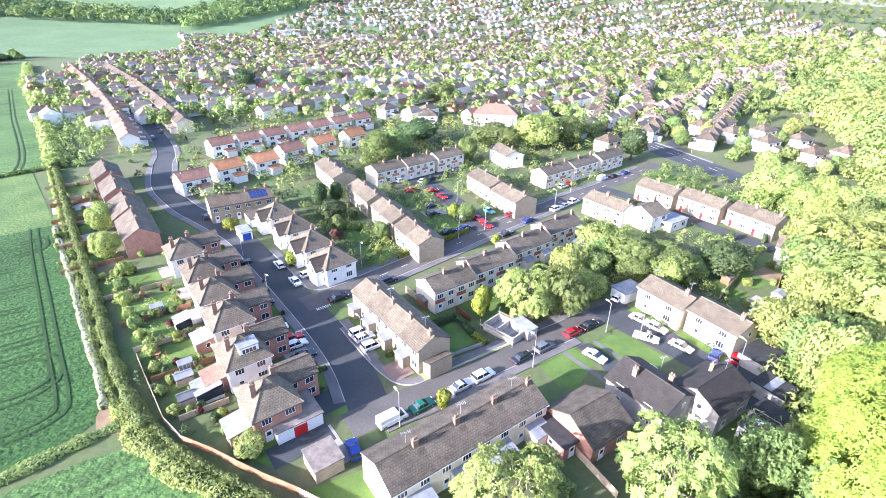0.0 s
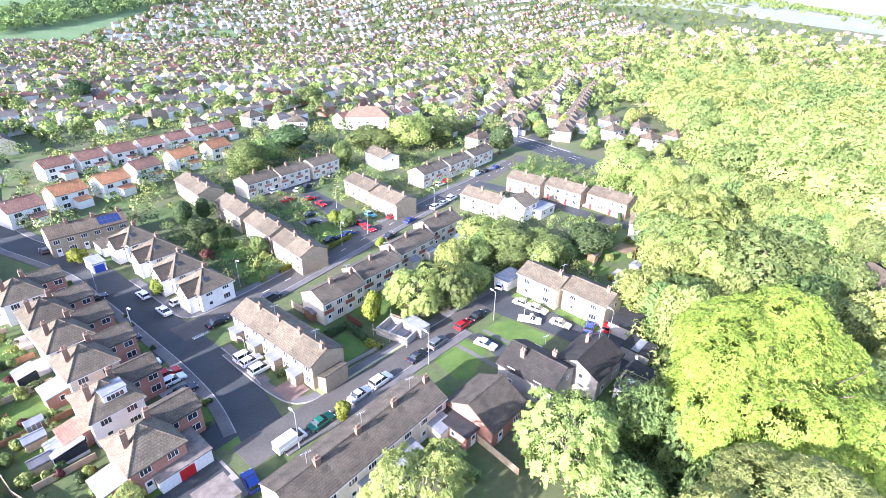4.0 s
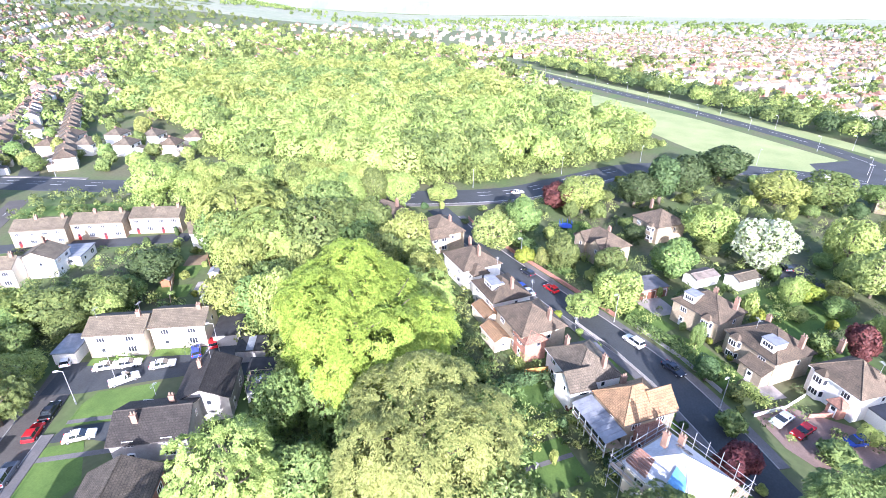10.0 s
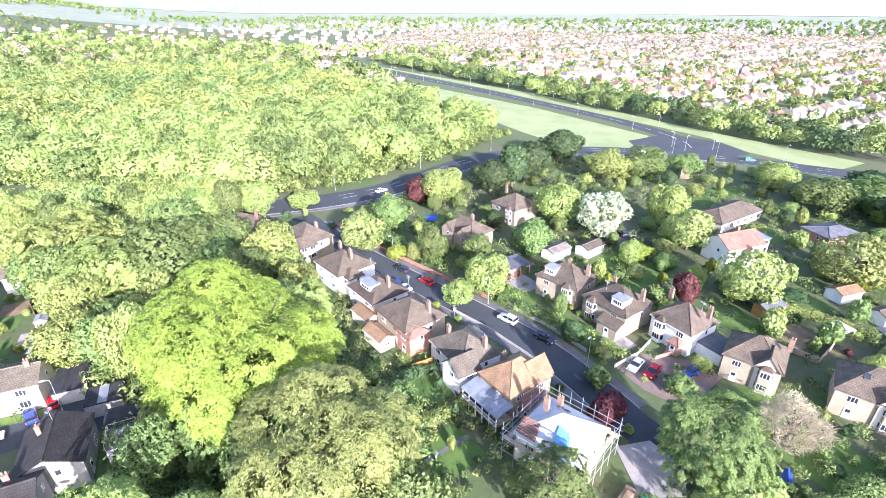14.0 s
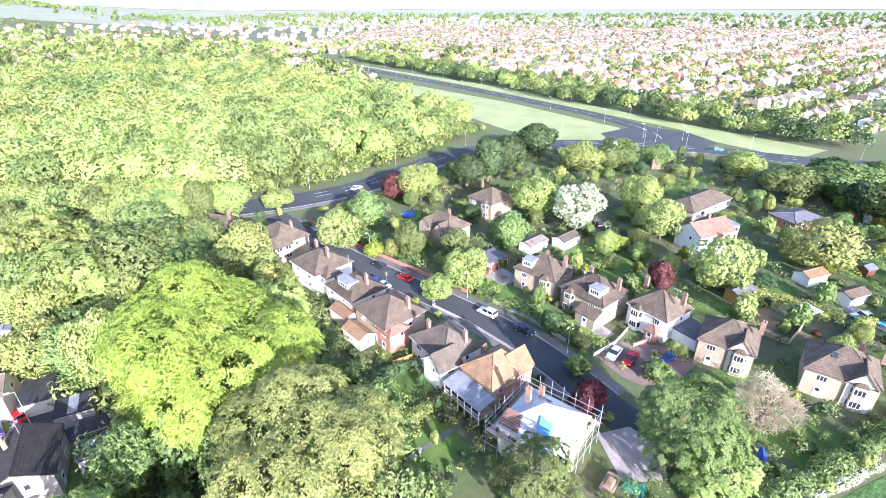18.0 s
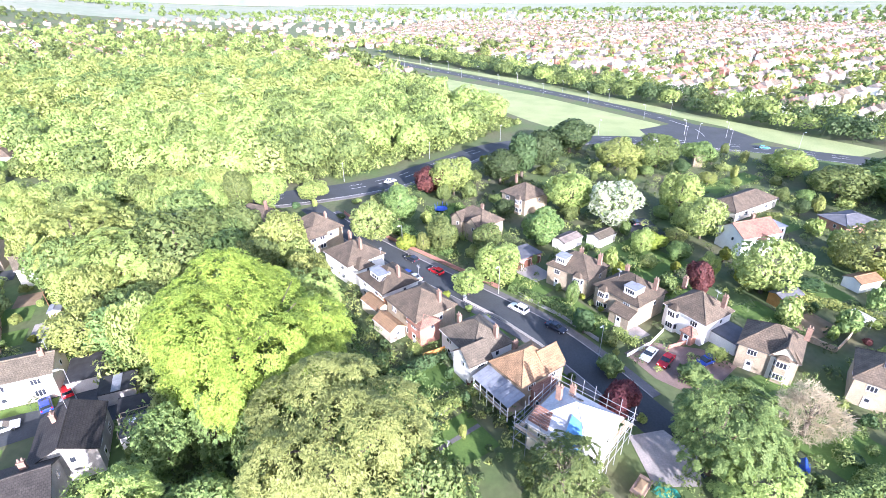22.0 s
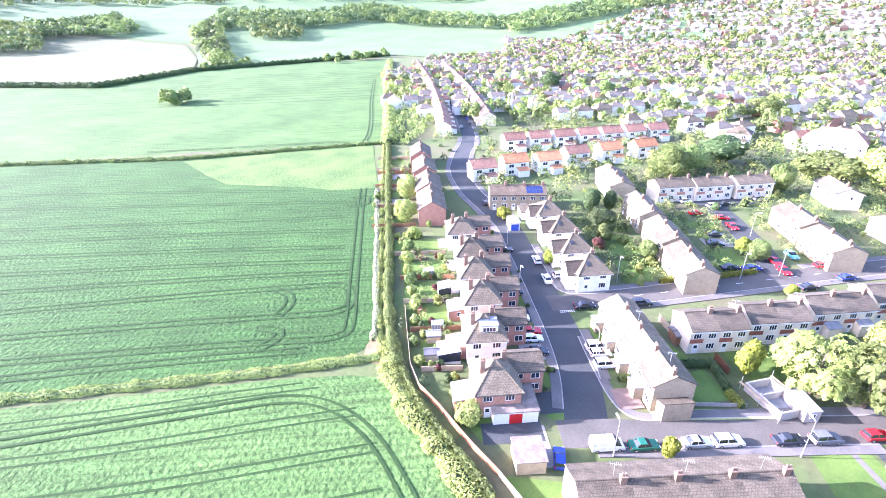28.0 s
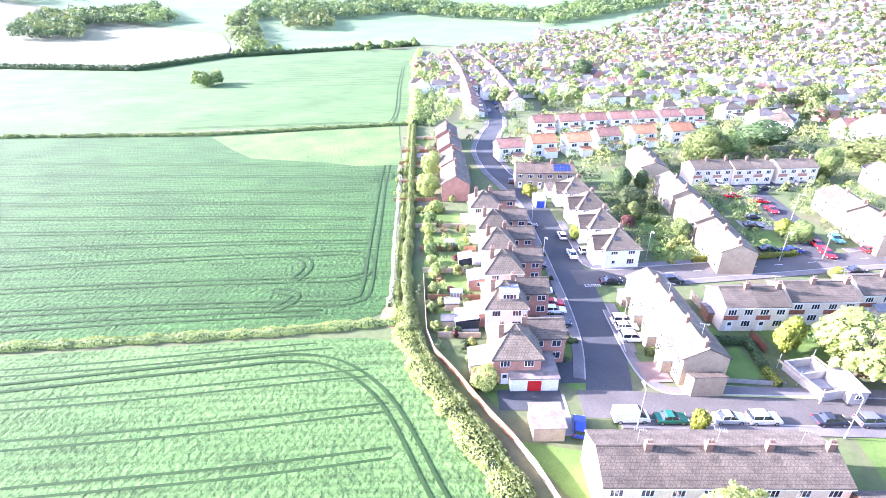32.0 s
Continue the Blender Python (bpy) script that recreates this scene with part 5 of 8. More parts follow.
# torn-back tiles and battens at the edge of the membrane
for k in range(7):
    put("batten", Geo().solid([(-4.9, -4.85 + k * .34, 5.62 + k * .2), (-1.6 - k * .1, -4.85 + k * .34, 5.62 + k * .2), (-1.6 - k * .1, -4.6 + k * .34, 5.78 + k * .2), (-4.9 + k * .1, -4.6 + k * .34, 5.78 + k * .2)],
                              [(-4.9, -4.85 + k * .34, 5.7 + k * .2), (-1.6 - k * .1, -4.85 + k * .34, 5.7 + k * .2), (-1.6 - k * .1, -4.6 + k * .34, 5.86 + k * .2), (-4.9 + k * .1, -4.6 + k * .34, 5.86 + k * .2)]).mesh("batten", M["tile_red"]), root, pose(0, 0, .16))
# roof terrace with railing on the grey house
rt = thing("roof_terrace", "small flat roof terrace with white table and railing", "terrace", 43.9, 58.4, 0, 38)
put("wall", Geo().box(-2.2, 2.2, -1.9, 1.9, 0, 2.7).mesh("wall", M["render"]), rt)
put("deck", Geo().box(-2.3, 2.3, -2.0, 2.0, 2.7, 2.82).mesh("deck", M["felt"]), rt)
window(rt, pose(0, -1.9, .8), 2.0, 1.3, 2)
for x, y in ((-2.2, -1.9), (0, -1.9), (2.2, -1.9), (2.2, 1.9), (-2.2, 1.9)):
    put("post", Geo().box(x - .05, x + .05, y - .05, y + .05, 2.82, 3.8).mesh("post", M["wood_pale"]), rt)
for y in (-1.9, 1.9):
    put("rail", Geo().box(-2.2, 2.2, y - .04, y + .04, 3.72, 3.8).mesh("rail", M["wood_pale"]), rt)
put("rail", Geo().box(2.16, 2.24, -1.9, 1.9, 3.72, 3.8).mesh("rail", M["wood_pale"]), rt)
put("table", Geo().tube((.3, .2, 2.82), (.3, .2, 3.5), .05, .05).tube((.3, .2, 3.5), (.3, .2, 3.55), .5, .5, 14).mesh("table", M["frame"]), rt)
put("pale_sheet", Geo().box(-2.3, 2.3, -.6, .8, 2.74, 2.8).mesh("pale_sheet", M["felt_light"]), thing("roof_sheet", "pale corrugated sheet lying on the outbuilding roof", "roof sheet", 51.2, 68.4, 0, 38))

# ---- television aerials on the chimneys ----
_mast = [Geo().tube((0, 0, 0), (0, 0, 1.9), .03, .03, 5).mesh("mast", M["steel"]), Geo().tube((-.7, 0, 1.85), (.8, 0, 1.85), .025, .025, 5)]
for i in range(6):
    _mast[1].tube((-.6 + i * .25, -.3, 1.87), (-.6 + i * .25, .3, 1.87), .018, .018, 4)
_mast[1] = _mast[1].mesh("antenna", M["steel"])
def aerial(x, y, z, ang):
    root = thing("television_aerial", "thin grey television aerial fixed to a chimney", "aerial", x, y, z, ang, "television aerials")
    put("mast", _mast[0], root)
    put("antenna", _mast[1], root)
for x, y, z in ((-8.3, 72.9, 7.3), (-16.2, 81.8, 7.3), (-1.0, 52.4, 7.3), (6.4, 58.4, 7.3), (-8.0, 46.6, 7.3), (-3.0, 96.0, 7.3), (6.0, 106.0, 7.3), (15.6, 117.2, 7.3), (44.0, 90.0, 7.2), (51.6, 81.4, 7.2), (38.6, 95.2, 7.2), (31.0, 66.0, 7.0), (41.0, 66.0, 7.2), (86.0, 25.0, 9.2), (93.0, 35.6, 8.6), (77.0, 13.6, 9.0), (92.6, -15.0, 9.2), (88.0, -32.0, 9.2)):
    aerial(x, y, z, 25)

# ---- garages, sheds, small buildings ----
def shed(name, label, x, y, ang, L, W, eave, rise, wall, tile, roof="gable", doors=(), win=True, category="shed"):
    root = thing(name, label, category, x, y, 0, ang)
    body(root, L, W, eave, rise, roof, wall, tile, .18)
    n = len(doors)
    for i, d in enumerate(doors):
        garage_door(root, pose(-L / 2 + L * (i + .5) / n, -W / 2, .02), d, min(2.2, L / n - .3), min(2.0, eave - .25))
    if win:
        window(root, pose(0, 0, 0, 0, 0, 90) @ pose(0, -L / 2, eave * .45), .9, .8, 1)
    return root
shed("garage_row", "row of three garages, white and red doors, corrugated roof", -27.0, 55.3, 41.6, 7.2, 5.8, 2.35, .35, "render", "corrugated", "lean", ("door_w", "door_r", "door_w"), False, "garage")
shed("garage", "brick garage with stained corrugated sheet roof", -20.0, 47.8, 41, 4.2, 4.4, 2.4, .25, "brick_buff", "corrugated", "lean", (), True, "garage")
shed("garage", "small garage with bright blue door", -63.7, 119.4, 41, 2.9, 5.2, 2.4, .1, "render", "felt_light", "lean", ("door_b",), False, "garage")
shed("garage", "pair of white-doored garages", -64.3, 129.4, 41, 5.2, 6.0, 2.4, .3, "render", "tile_pale", "lean", ("door_w", "door_w"), False, "garage")
shed("garage", "flat garage beside white house", 34.5, 98.5, -55, 4, 6, 2.5, 0, "render", "felt_light", "flat", (), False, "garage")
shed("garage_row", "row of garages with brown doors behind a drive", 112.5, 6.0, -45, 9, 5.6, 2.6, 0, "brick", "felt", "flat", ("door_brown",) * 3, False, "garage")
shed("garage", "white flat-roofed garage pair between villas", 88.0, -36.0, -48, 5.4, 6.0, 2.5, 0, "render", "felt", "flat", ("door_w", "door_w"), False, "garage")
shed("summer_house", "honey-coloured timber summer house with dark roof", 105.5, -51.5, -58, 6.0, 3.2, 2.5, .5, "wood_honey", "felt", "gable", (), True)
shed("shed", "white workshop with mossy pitched roof", 116.5, -71.0, -60, 6.5, 4.0, 2.3, .8, "render", "tile_tan")
shed("shed", "white garage with brown pitched roof", 108.0, -75.5, -60, 6.4, 3.6, 2.3, .8, "render", "tile_brown")
shed("shed", "dark timber shed with small window", 121.8, -86.0, -60, 3.2, 2.6, 2.1, .6, "door_brown", "felt")
shed("shed", "small brown wooden garden shed", 160, -103, -60, 2.6, 2.2, 2.0, .5, "wood", "wood")
shed("shed", "white playhouse with pitched roof", 157.8, -107, -60, 3.2, 2.6, 1.9, .8, "frame", "felt_light")
shed("shed", "white outbuilding with pale sheet roof", 124.5, -5.5, -40, 7, 4.2, 2.4, .6, "render", "corrugated")
shed("shed", "white outbuilding with mossy roof", 128.5, -14.5, -40, 7, 4.2, 2.4, .8, "render", "tile_pale")
shed("shed", "low cream outbuilding with brown tiled roof", 84.0, 34.0, -128, 6, 3.6, 2.5, .8, "cream", "tile_tan")
shed("shed", "cream outbuilding with tan pitched roof", 77.5, 29.0, -128, 6, 3.4, 2.5, .9, "cream", "tile_tan")
shed("shed", "small grey garden shed", -45.6, 57.6, 41, 2.4, 1.8, 1.8, .5, "wood_pale", "felt")
shed("shed", "pale wooden garden shed", -48.7, 62.3, 41, 2.6, 1.8, 1.8, .5, "wood_pale", "felt_light")
shed("shed", "dark timber shed by the terrace garden", -10.4, 90.6, 41, 2.4, 3.0, 2.0, .3, "wood", "felt")
shed("shed", "long grey sheet-roofed shed by the building plot", 10.4, 82.8, -52, 5.2, 2.4, 2.1, .2, "stone", "felt_light", "lean")
shed("shed", "dark low outbuilding behind the grey house", 47.5, 61.5, 38, 4.4, 5, 2.4, .5, "stone", "felt_shaded", "lean")
shed("shed", "dark outbuilding with a pale sheet on its roof", 51.2, 68.4, 38, 4.6, 5.4, 2.5, .2, "stone", "felt_shaded", "lean")
shed("shed", "brick booth with pyramid roof", 205.0, -54.4, 0, 3.2, 3.2, 4.4, .8, "brick_buff", "tile_brown", "hip")
shed("shelter", "small white roof among the woodland trees", 262, 205, 20, 7, 4, 9.5, .6, "render", "felt_light")

shed("lean_to_garage", "brick lean-to garage with tiled roof at the terrace end", -5.9, 69.6, -138.9, 4.8, 2.8, 2.4, 1.1, "brick_buff", "tile_grey", "lean", ("door_w",), False, "garage")
shed("garage_row", "dark flat-roofed garages with green door", 53.4, 77.0, -142, 7.0, 5.2, 2.6, 0, "stone", "felt_shaded", "flat", ("door_g", "door_w"), False, "garage")
# open walls of an unfinished building
site = thing("unfinished_building", "roofless white block walls of an unfinished building", "building shell", 6.8, 82.4, 0, 50.6)
for x0, x1, y0, y1 in ((-2.5, 2.5, -3.7, -3.45), (-2.5, 2.5, 3.45, 3.7), (-2.5, -2.25, -3.45, 3.45), (2.25, 2.5, -3.45, 3.45)):
    put("wall", Geo().box(x0, x1, y0, y1, 0, 1.7).mesh("wall", M["stone"]), site)
put("slab", Geo().box(-2.25, 2.25, -3.45, 3.45, 0, .14).mesh("slab", M["felt_light"]), site)
put("inner_wall", Geo().box(-2.25, 2.25, .6, .8, .14, 1.5).mesh("inner_wall", M["stone"]), site)
for i in range(6):
    put("scaffold_pole", Geo().tube((-3.1 + (i % 2) * 6.2, -4 + (i // 2) * 4, 0), (-3.1 + (i % 2) * 6.2, -4 + (i // 2) * 4, 2.8), .05, .05).mesh("scaffold_pole", M["steel"]), site)
for s in (-1, 1):
    put("scaffold_board", Geo().box(s * 3.1 - .25, s * 3.1 + .25, -4.2, 4.2, 1.5, 1.55).mesh("scaffold_board", M["wood_pale"]), site)

def conservatory(x, y, ang, w=3.6, d=2.8):
    root = thing("conservatory", "white-framed glass conservatory with pale roof", "conservatory", x, y, 0, ang)
    put("base_wall", Geo().box(-w / 2, w / 2, -d / 2, d / 2, 0, .55).mesh("base_wall", M["render"]), root)
    put("glazing", Geo().box(-w / 2 + .04, w / 2 - .04, -d / 2 + .04, d / 2 - .04, .55, 2.15).mesh("glazing", M["glass"]), root)
    for i in range(6):
        put("roof_panel", Geo().solid([(-w / 2 - .1 + i * (w + .2) / 6 + .03, -d / 2 - .1, 2.15), (-w / 2 - .1 + (i + 1) * (w + .2) / 6 - .03, -d / 2 - .1, 2.15), (-w / 2 - .1 + (i + 1) * (w + .2) / 6 - .03, d / 2, 2.75), (-w / 2 - .1 + i * (w + .2) / 6 + .03, d / 2, 2.75)],
                                      [(-w / 2 - .1 + i * (w + .2) / 6 + .03, -d / 2 - .1, 2.2), (-w / 2 - .1 + (i + 1) * (w + .2) / 6 - .03, -d / 2 - .1, 2.2), (-w / 2 - .1 + (i + 1) * (w + .2) / 6 - .03, d / 2, 2.8), (-w / 2 - .1 + i * (w + .2) / 6 + .03, d / 2, 2.8)]).mesh("roof_panel", M["felt_light"]), root)
    for i in range(5):
        put("mullion", Geo().box(-w / 2 + i * w / 4 - .04, -w / 2 + i * w / 4 + .04, -d / 2 - .02, -d / 2 + .06, .55, 2.15).mesh("mullion", M["frame"]), root)
    return root
conservatory(-43.4, 60.0, -48, 4.2, 4.2)
conservatory(-57.6, 77.6, -48, 3.4, 3.0)
conservatory(-6.5, 42.6, 40, 5.0, 2.8)
conservatory(4.5, 48.6, 40, 3.4, 2.6)
conservatory(27.5, 121.2, 41, 4.2, 3.0)
for i in range(2):
    sp = thing("solar_panels", "dark blue solar panels on the red roof", "solar panel", -71.5 + (-6.2 + i * 11.4) * .8, 135.0 + (-6.2 + i * 11.4) * .6, 6.22, 37)
    for a in range(5):
        for b in range(2):
            put("panel", Geo().box(-2.6 + a * 1.04, -1.6 + a * 1.04, -1.55 + b * 1.5, -.1 + b * 1.5, 0, .05).mesh("panel", M["solar"]), sp, pose(0, -1.9, -.03, 27, 0, 0))

# ---- streets: lamps, cars ----
def lamp(x, y, ang, h=7.0):
    if "lamp" not in KINDS:
        root = thing("street_lamp", "grey steel street lamp with short arm", "street lamp", x, y, .1, ang, "street lamps")
        put("column", Geo().tube((0, 0, 0), (0, 0, 1.2), .12, .11, 8).tube((0, 0, 1.2), (0, 0, 7), .07, .05, 8).mesh("column", M["steel"]), root)
        put("arm", Geo().tube((0, 0, 6.95), (.8, 0, 7.15), .04, .04).mesh("arm", M["steel"]), root)
        put("lantern", Geo().box(.6, 1.35, -.13, .13, 7.08, 7.26, 0, .03).mesh("lantern", M["frame"]), root)
        KINDS["lamp"] = root
    else:
        copy_thing(KINDS["lamp"], pose(x, y, .1, 0, 0, ang))
for x, y, a in ((-59.2, 108.4, -40), (-53.2, 115.2, 140), (-44.2, 88.2, -40), (-27.8, 105.6, -50), (-20.6, 74.6, 140), (-10.4, 55.9, 130), (11.4, 72.0, 130), (2.4, 131.4, -50), (-4.8, 124.2, -50),
                (27.0, 84.2, 130), (48.1, 74.3, 130), (33.2, 82.8, 130), (-6.8, 152.4, 20), (24.1, 147.6, 130), (32.0, 166.4, -50), (-98, 150, -60), (-118, 180, 0), (96.4, 9.4, 150), (78.6, -11.6, 150), (113, 37, 150)):
    lamp(x, y, a)
for s in range(30, 640, 42):
    line = ROAD_C
    d = along(line)
    i = min(range(len(d)), key=lambda k: abs(d[k] - s))
    p = offsets(line, 8.6)[i]
    lamp(p.x, p.y, 200)
for s in range(0, 600, 45):
    d = along(ROAD_F)
    i = min(range(len(d)), key=lambda k: abs(d[k] - s))
    for o in (-9, 9):
        p = offsets(ROAD_F, o)[i]
        lamp(p.x, p.y, 90)

def car_thing(style, colour):
    L, W, H, hood, cab0, cab1 = {"hatch": (4.0, 1.75, 1.48, .92, -.2, .95), "saloon": (4.5, 1.78, 1.43, .90, .35, .80), "suv": (4.5, 1.86, 1.68, 1.05, -.2, .95), "van": (5.0, 1.92, 1.95, 1.15, -.1, 1.0), "pickup": (4.9, 1.85, 1.75, 1.0, 1.6, .8)}[style]
    words = {"hatch": "small hatchback car", "saloon": "saloon car", "suv": "tall estate car", "van": "panel van", "pickup": "pickup truck"}[style]
    root = thing("car" if style not in ("van", "pickup") else style, f"{colour} {words} parked on the street", "car" if style not in ("van", "pickup") else style)
    l, w = L / 2, W / 2
    g = Geo()
    side = [(-l, .35), (-l + .06, .75), (-l + .12, hood - .02), (l - 1.25, hood), (l - .15, hood - .2), (l, .6), (l - .02, .35)]
    if style == "pickup":
        side[2] = (-l + .05, .95)
    n = len(side)
    ring = lambda y, k: [(x, y, .3 + (z - .3) * k) for x, z in side]
    g.solid(ring(-w, .93), ring(-w + .1, 1.0)).solid(ring(-w + .1, 1.0), ring(w - .1, 1.0)).solid(ring(w - .1, 1.0), ring(w, .93))
    x0, x1 = (-l + .12 if style != "saloon" else -l + .85), l - (1.25 if style != "van" else .75)
    if style == "pickup":
        x0 = -.1
    inset = .35 if style != "van" else .12
    r = [(x0 + (.12 if style != "saloon" else .5), -w + .22), (x1 - .75, -w + .22), (x1 - .75, w - .22), (x0 + (.12 if style != "saloon" else .5), w - .22)]
    g.solid([(a, b, H - .07) for a, b in r], [(a + (.1 if a < 0 else -.1), b * .93, H) for a, b in r])
    for a in (x0 + .1, (x0 + x1) / 2 - .1):
        for s in (-1, 1):
            g.solid([(a, s * (w - .09), hood - .05), (a + .12, s * (w - .09), hood - .05), (a + .12, s * (w - .16), hood - .05), (a, s * (w - .16), hood - .05)],
                    [(a + .08, s * (w - .22), H - .05), (a + .2, s * (w - .22), H - .05), (a + .2, s * (w - .3), H - .05), (a + .08, s * (w - .3), H - .05)])
    if style == "van":
        g.box(-l + .06, .9, -w + .1, w - .1, .5, H - .03)
    put("body", g.mesh("body", M["car_" + colour]), root)
    b = [(x0 + .02, -w + .1), (x1, -w + .1), (x1, w - .1), (x0 + .02, w - .1)]
    if style == "van":
        b = [(.7, -w + .1), (x1 + .2, -w + .1), (x1 + .2, w - .1), (.7, w - .1)]
        r = [(.72, -w + .22), (x1 - .6, -w + .22), (x1 - .6, w - .22), (.72, w - .22)]
    put("glasshouse", Geo().solid([(p, q, hood - .04) for p, q in b], [(p, q, H - .06) for p, q in r]).mesh("glasshouse", M["carglass"]), root)
    wheel = Geo().tube((0, -.1, 0), (0, .1, 0), .31, .31, 14, 0).tube((0, -.11, 0), (0, .11, 0), .19, .19, 10, 1).mesh("wheel", [M["rubber"], M["rim"]])
    for a in (-l + .8, l - .85):
        for s in (-1, 1):
            put("wheel", wheel, root, pose(a, s * (w - .08), .31))
    hl, tl = Geo().box(-.06, .03, -.18, .18, -.07, .07).mesh("headlight", M["lamp_w"]), Geo().box(-.03, .05, -.1, .1, -.12, .12).mesh("tail_light", M["lamp_r"])
    for s in (-1, 1):
        put("headlight", hl, root, pose(l - .05, s * (w - .3), .66))
        put("tail_light", tl, root, pose(-l + .03, s * (w - .18), .8))
    return root

def car(style, colour, x, y, ang):
    k = (style, colour)
    m = pose(x, y, .09, 0, 0, ang)
    if k not in KINDS:
        KINDS[k] = car_thing(style, colour)
        KINDS[k].matrix_basis = m
    else:
        copy_thing(KINDS[k], m)

for row in (("saloon", "white", -41.4, 96.6, 131), ("hatch", "white", -48.0, 104.0, 131), ("hatch", "white", -39.4, 100.2, 45), ("saloon", "dark", -57.6, 104.0, 40), ("saloon", "dark", -45.0, 86.8, 40), ("hatch", "white", -38.6, 78.6, 35),
            ("saloon", "red", -34.6, 75.6, 40), ("hatch", "white", -33.0, 73.8, 40), ("saloon", "dark", -30.6, 70.6, 40), ("hatch", "dark", -80.4, 130.2, 130), ("suv", "white", -21.9, 78.8, 40), ("hatch", "white", -20.7, 77.2, 40), ("suv", "white", -18.6, 74.8, 40),
            ("saloon", "dark", -29.6, 90.8, 45), ("hatch", "blue", -16.4, 50.6, 118), ("van", "white", -11.8, 56.9, 41), ("saloon", "green", -7.4, 60.2, 41), ("saloon", "silver", -1.3, 65.4, 41), ("suv", "white", 2.4, 68.4, 41), ("saloon", "dark", 9.5, 74.0, 41),
            ("suv", "grey", 14.0, 77.6, 41), ("hatch", "red", 20.1, 82.8, 41), ("saloon", "black", 23.8, 85.6, 41), ("suv", "dark", -20.0, 99.0, 45)):
    car(*row)
for row in (("saloon", "dark", -14.6, 146.6, 30), ("saloon", "dark", -13.4, 140.4, 30), ("saloon", "dark", -7.7, 128.0, 40), ("saloon", "blue", -3.4, 130.6, 40), ("saloon", "red", -22.7, 160.3, 40), ("saloon", "red", -15.8, 160.8, 30), ("saloon", "red", -11.9, 155.5, -50), ("hatch", "white", -19.8, 170.0, 45),
            ("saloon", "dark", -17.3, 173.5, 45), ("hatch", "white", -27.9, 169.5, 45), ("saloon", "red", .6, 137.9, -50), ("hatch", "red", 3.1, 133.6, -50), ("hatch", "teal", 3.7, 144.3, -50), ("hatch", "red", 10.4, 142.4, 41), ("saloon", "dark", 8.4, 128.2, 47), ("suv", "grey", -8.9, 185.3, 45),
            ("saloon", "blue", 15.2, 138.4, 47), ("suv", "white", 24.8, 148.6, 47), ("saloon", "silver", 27.8, 151.6, 47), ("suv", "white", 31.4, 155.6, 47), ("hatch", "white", 29.9, 170.2, 41), ("hatch", "red", 33.0, 173.6, 41), ("saloon", "blue", 55.6, 188.6, 45), ("hatch", "dark", 50.4, 184.4, 45), ("van", "white", 45.6, 180.6, 45),
            ("hatch", "white", 73.4, 145.0, -55), ("hatch", "green", 82.1, 135.4, -55)):
    car(*row)
for row in (("saloon", "white", 35.0, 88.9, -45), ("hatch", "white", 37.6, 86.0, -45), ("pickup", "white", 34.4, 82.6, -25), ("saloon", "silver", 40.4, 80.4, -45), ("hatch", "blue", 46.0, 78.4, 55), ("hatch", "red", 49.6, 77.8, 50), ("saloon", "white", 23.2, 75.8, -42), ("hatch", "white", 32.4, 97.2, 50),
            ("hatch", "dark", 107.6, 33.0, 58), ("hatch", "red", 102.8, 25.4, 58), ("hatch", "blue", 100.4, 32.6, 60), ("saloon", "silver", 98.8, 30.0, 60), ("suv", "white", 90.6, 4.4, 57), ("saloon", "dark", 85.4, -3.6, 236), ("saloon", "silver", 80.4, -20.6, 148), ("saloon", "red", 79.2, -23.4, 148), ("hatch", "blue", 80.4, -30.2, 128),
            ("hatch", "white", 101.0, -74.2, 100), ("hatch", "teal", 99.0, -78.0, 120), ("hatch", "dark", 142.7, -24.7, 20), ("van", "white", 239.0, -43.4, 90), ("hatch", "teal", 236.0, -88.0, 265), ("saloon", "white", 163.4, 57.0, -35), ("saloon", "dark", 148.0, 78.0, 120), ("hatch", "dark", 153, -82, 30), ("hatch", "white", 155, -84, 30)):
    car(*row)
rs = random.Random(5)
dA = along(ROAD_A)
for s in range(150, 420, 10):
    if rs.random() < .6:
        i = min(range(len(dA)), key=lambda k: abs(dA[k] - s))
        side = rs.choice((-1, 1))
        p = offsets(ROAD_A, side * 2.5)[i]
        q = ROAD_A[min(i + 1, len(ROAD_A) - 1)] - ROAD_A[i]
        car(rs.choice(("hatch", "saloon")), rs.choice(("white", "silver", "dark", "red", "blue", "grey")), p.x, p.y, math.degrees(math.atan2(q.y, q.x)))

# ---- gardens on the left: lawns, fences, hedges, shrubs ----
def rot(x, y, ang, dx, dy):
    c, s = math.cos(radians(ang)), math.sin(radians(ang))
    return x + c * dx - s * dy, y + s * dx + c * dy

def fence(label, pts, h=1.5, mat="wood", step=1.9):
    root = thing("fence", label, "fence")
    post = Geo().box(-.06, .06, -.06, .06, 0, h + .08).mesh("post", M[mat])
    for (x0, y0), (x1, y1) in zip(pts, pts[1:]):
        L = math.hypot(x1 - x0, y1 - y0)
        n = max(1, round(L / step))
        a = math.degrees(math.atan2(y1 - y0, x1 - x0))
        u = L / n
        pm = Geo().box(.07, u - .07, -.025, .025, .05, h).box(.07, u - .07, -.045, .045, h, h + .05).mesh("panel", M[mat])
        for i in range(n):
            x, y = x0 + (x1 - x0) * i / n, y0 + (y1 - y0) * i / n
            put("post", post, root, pose(x, y, 0, 0, 0, a))
            put("panel", pm, root, pose(x, y, 0, 0, 0, a))
    return root

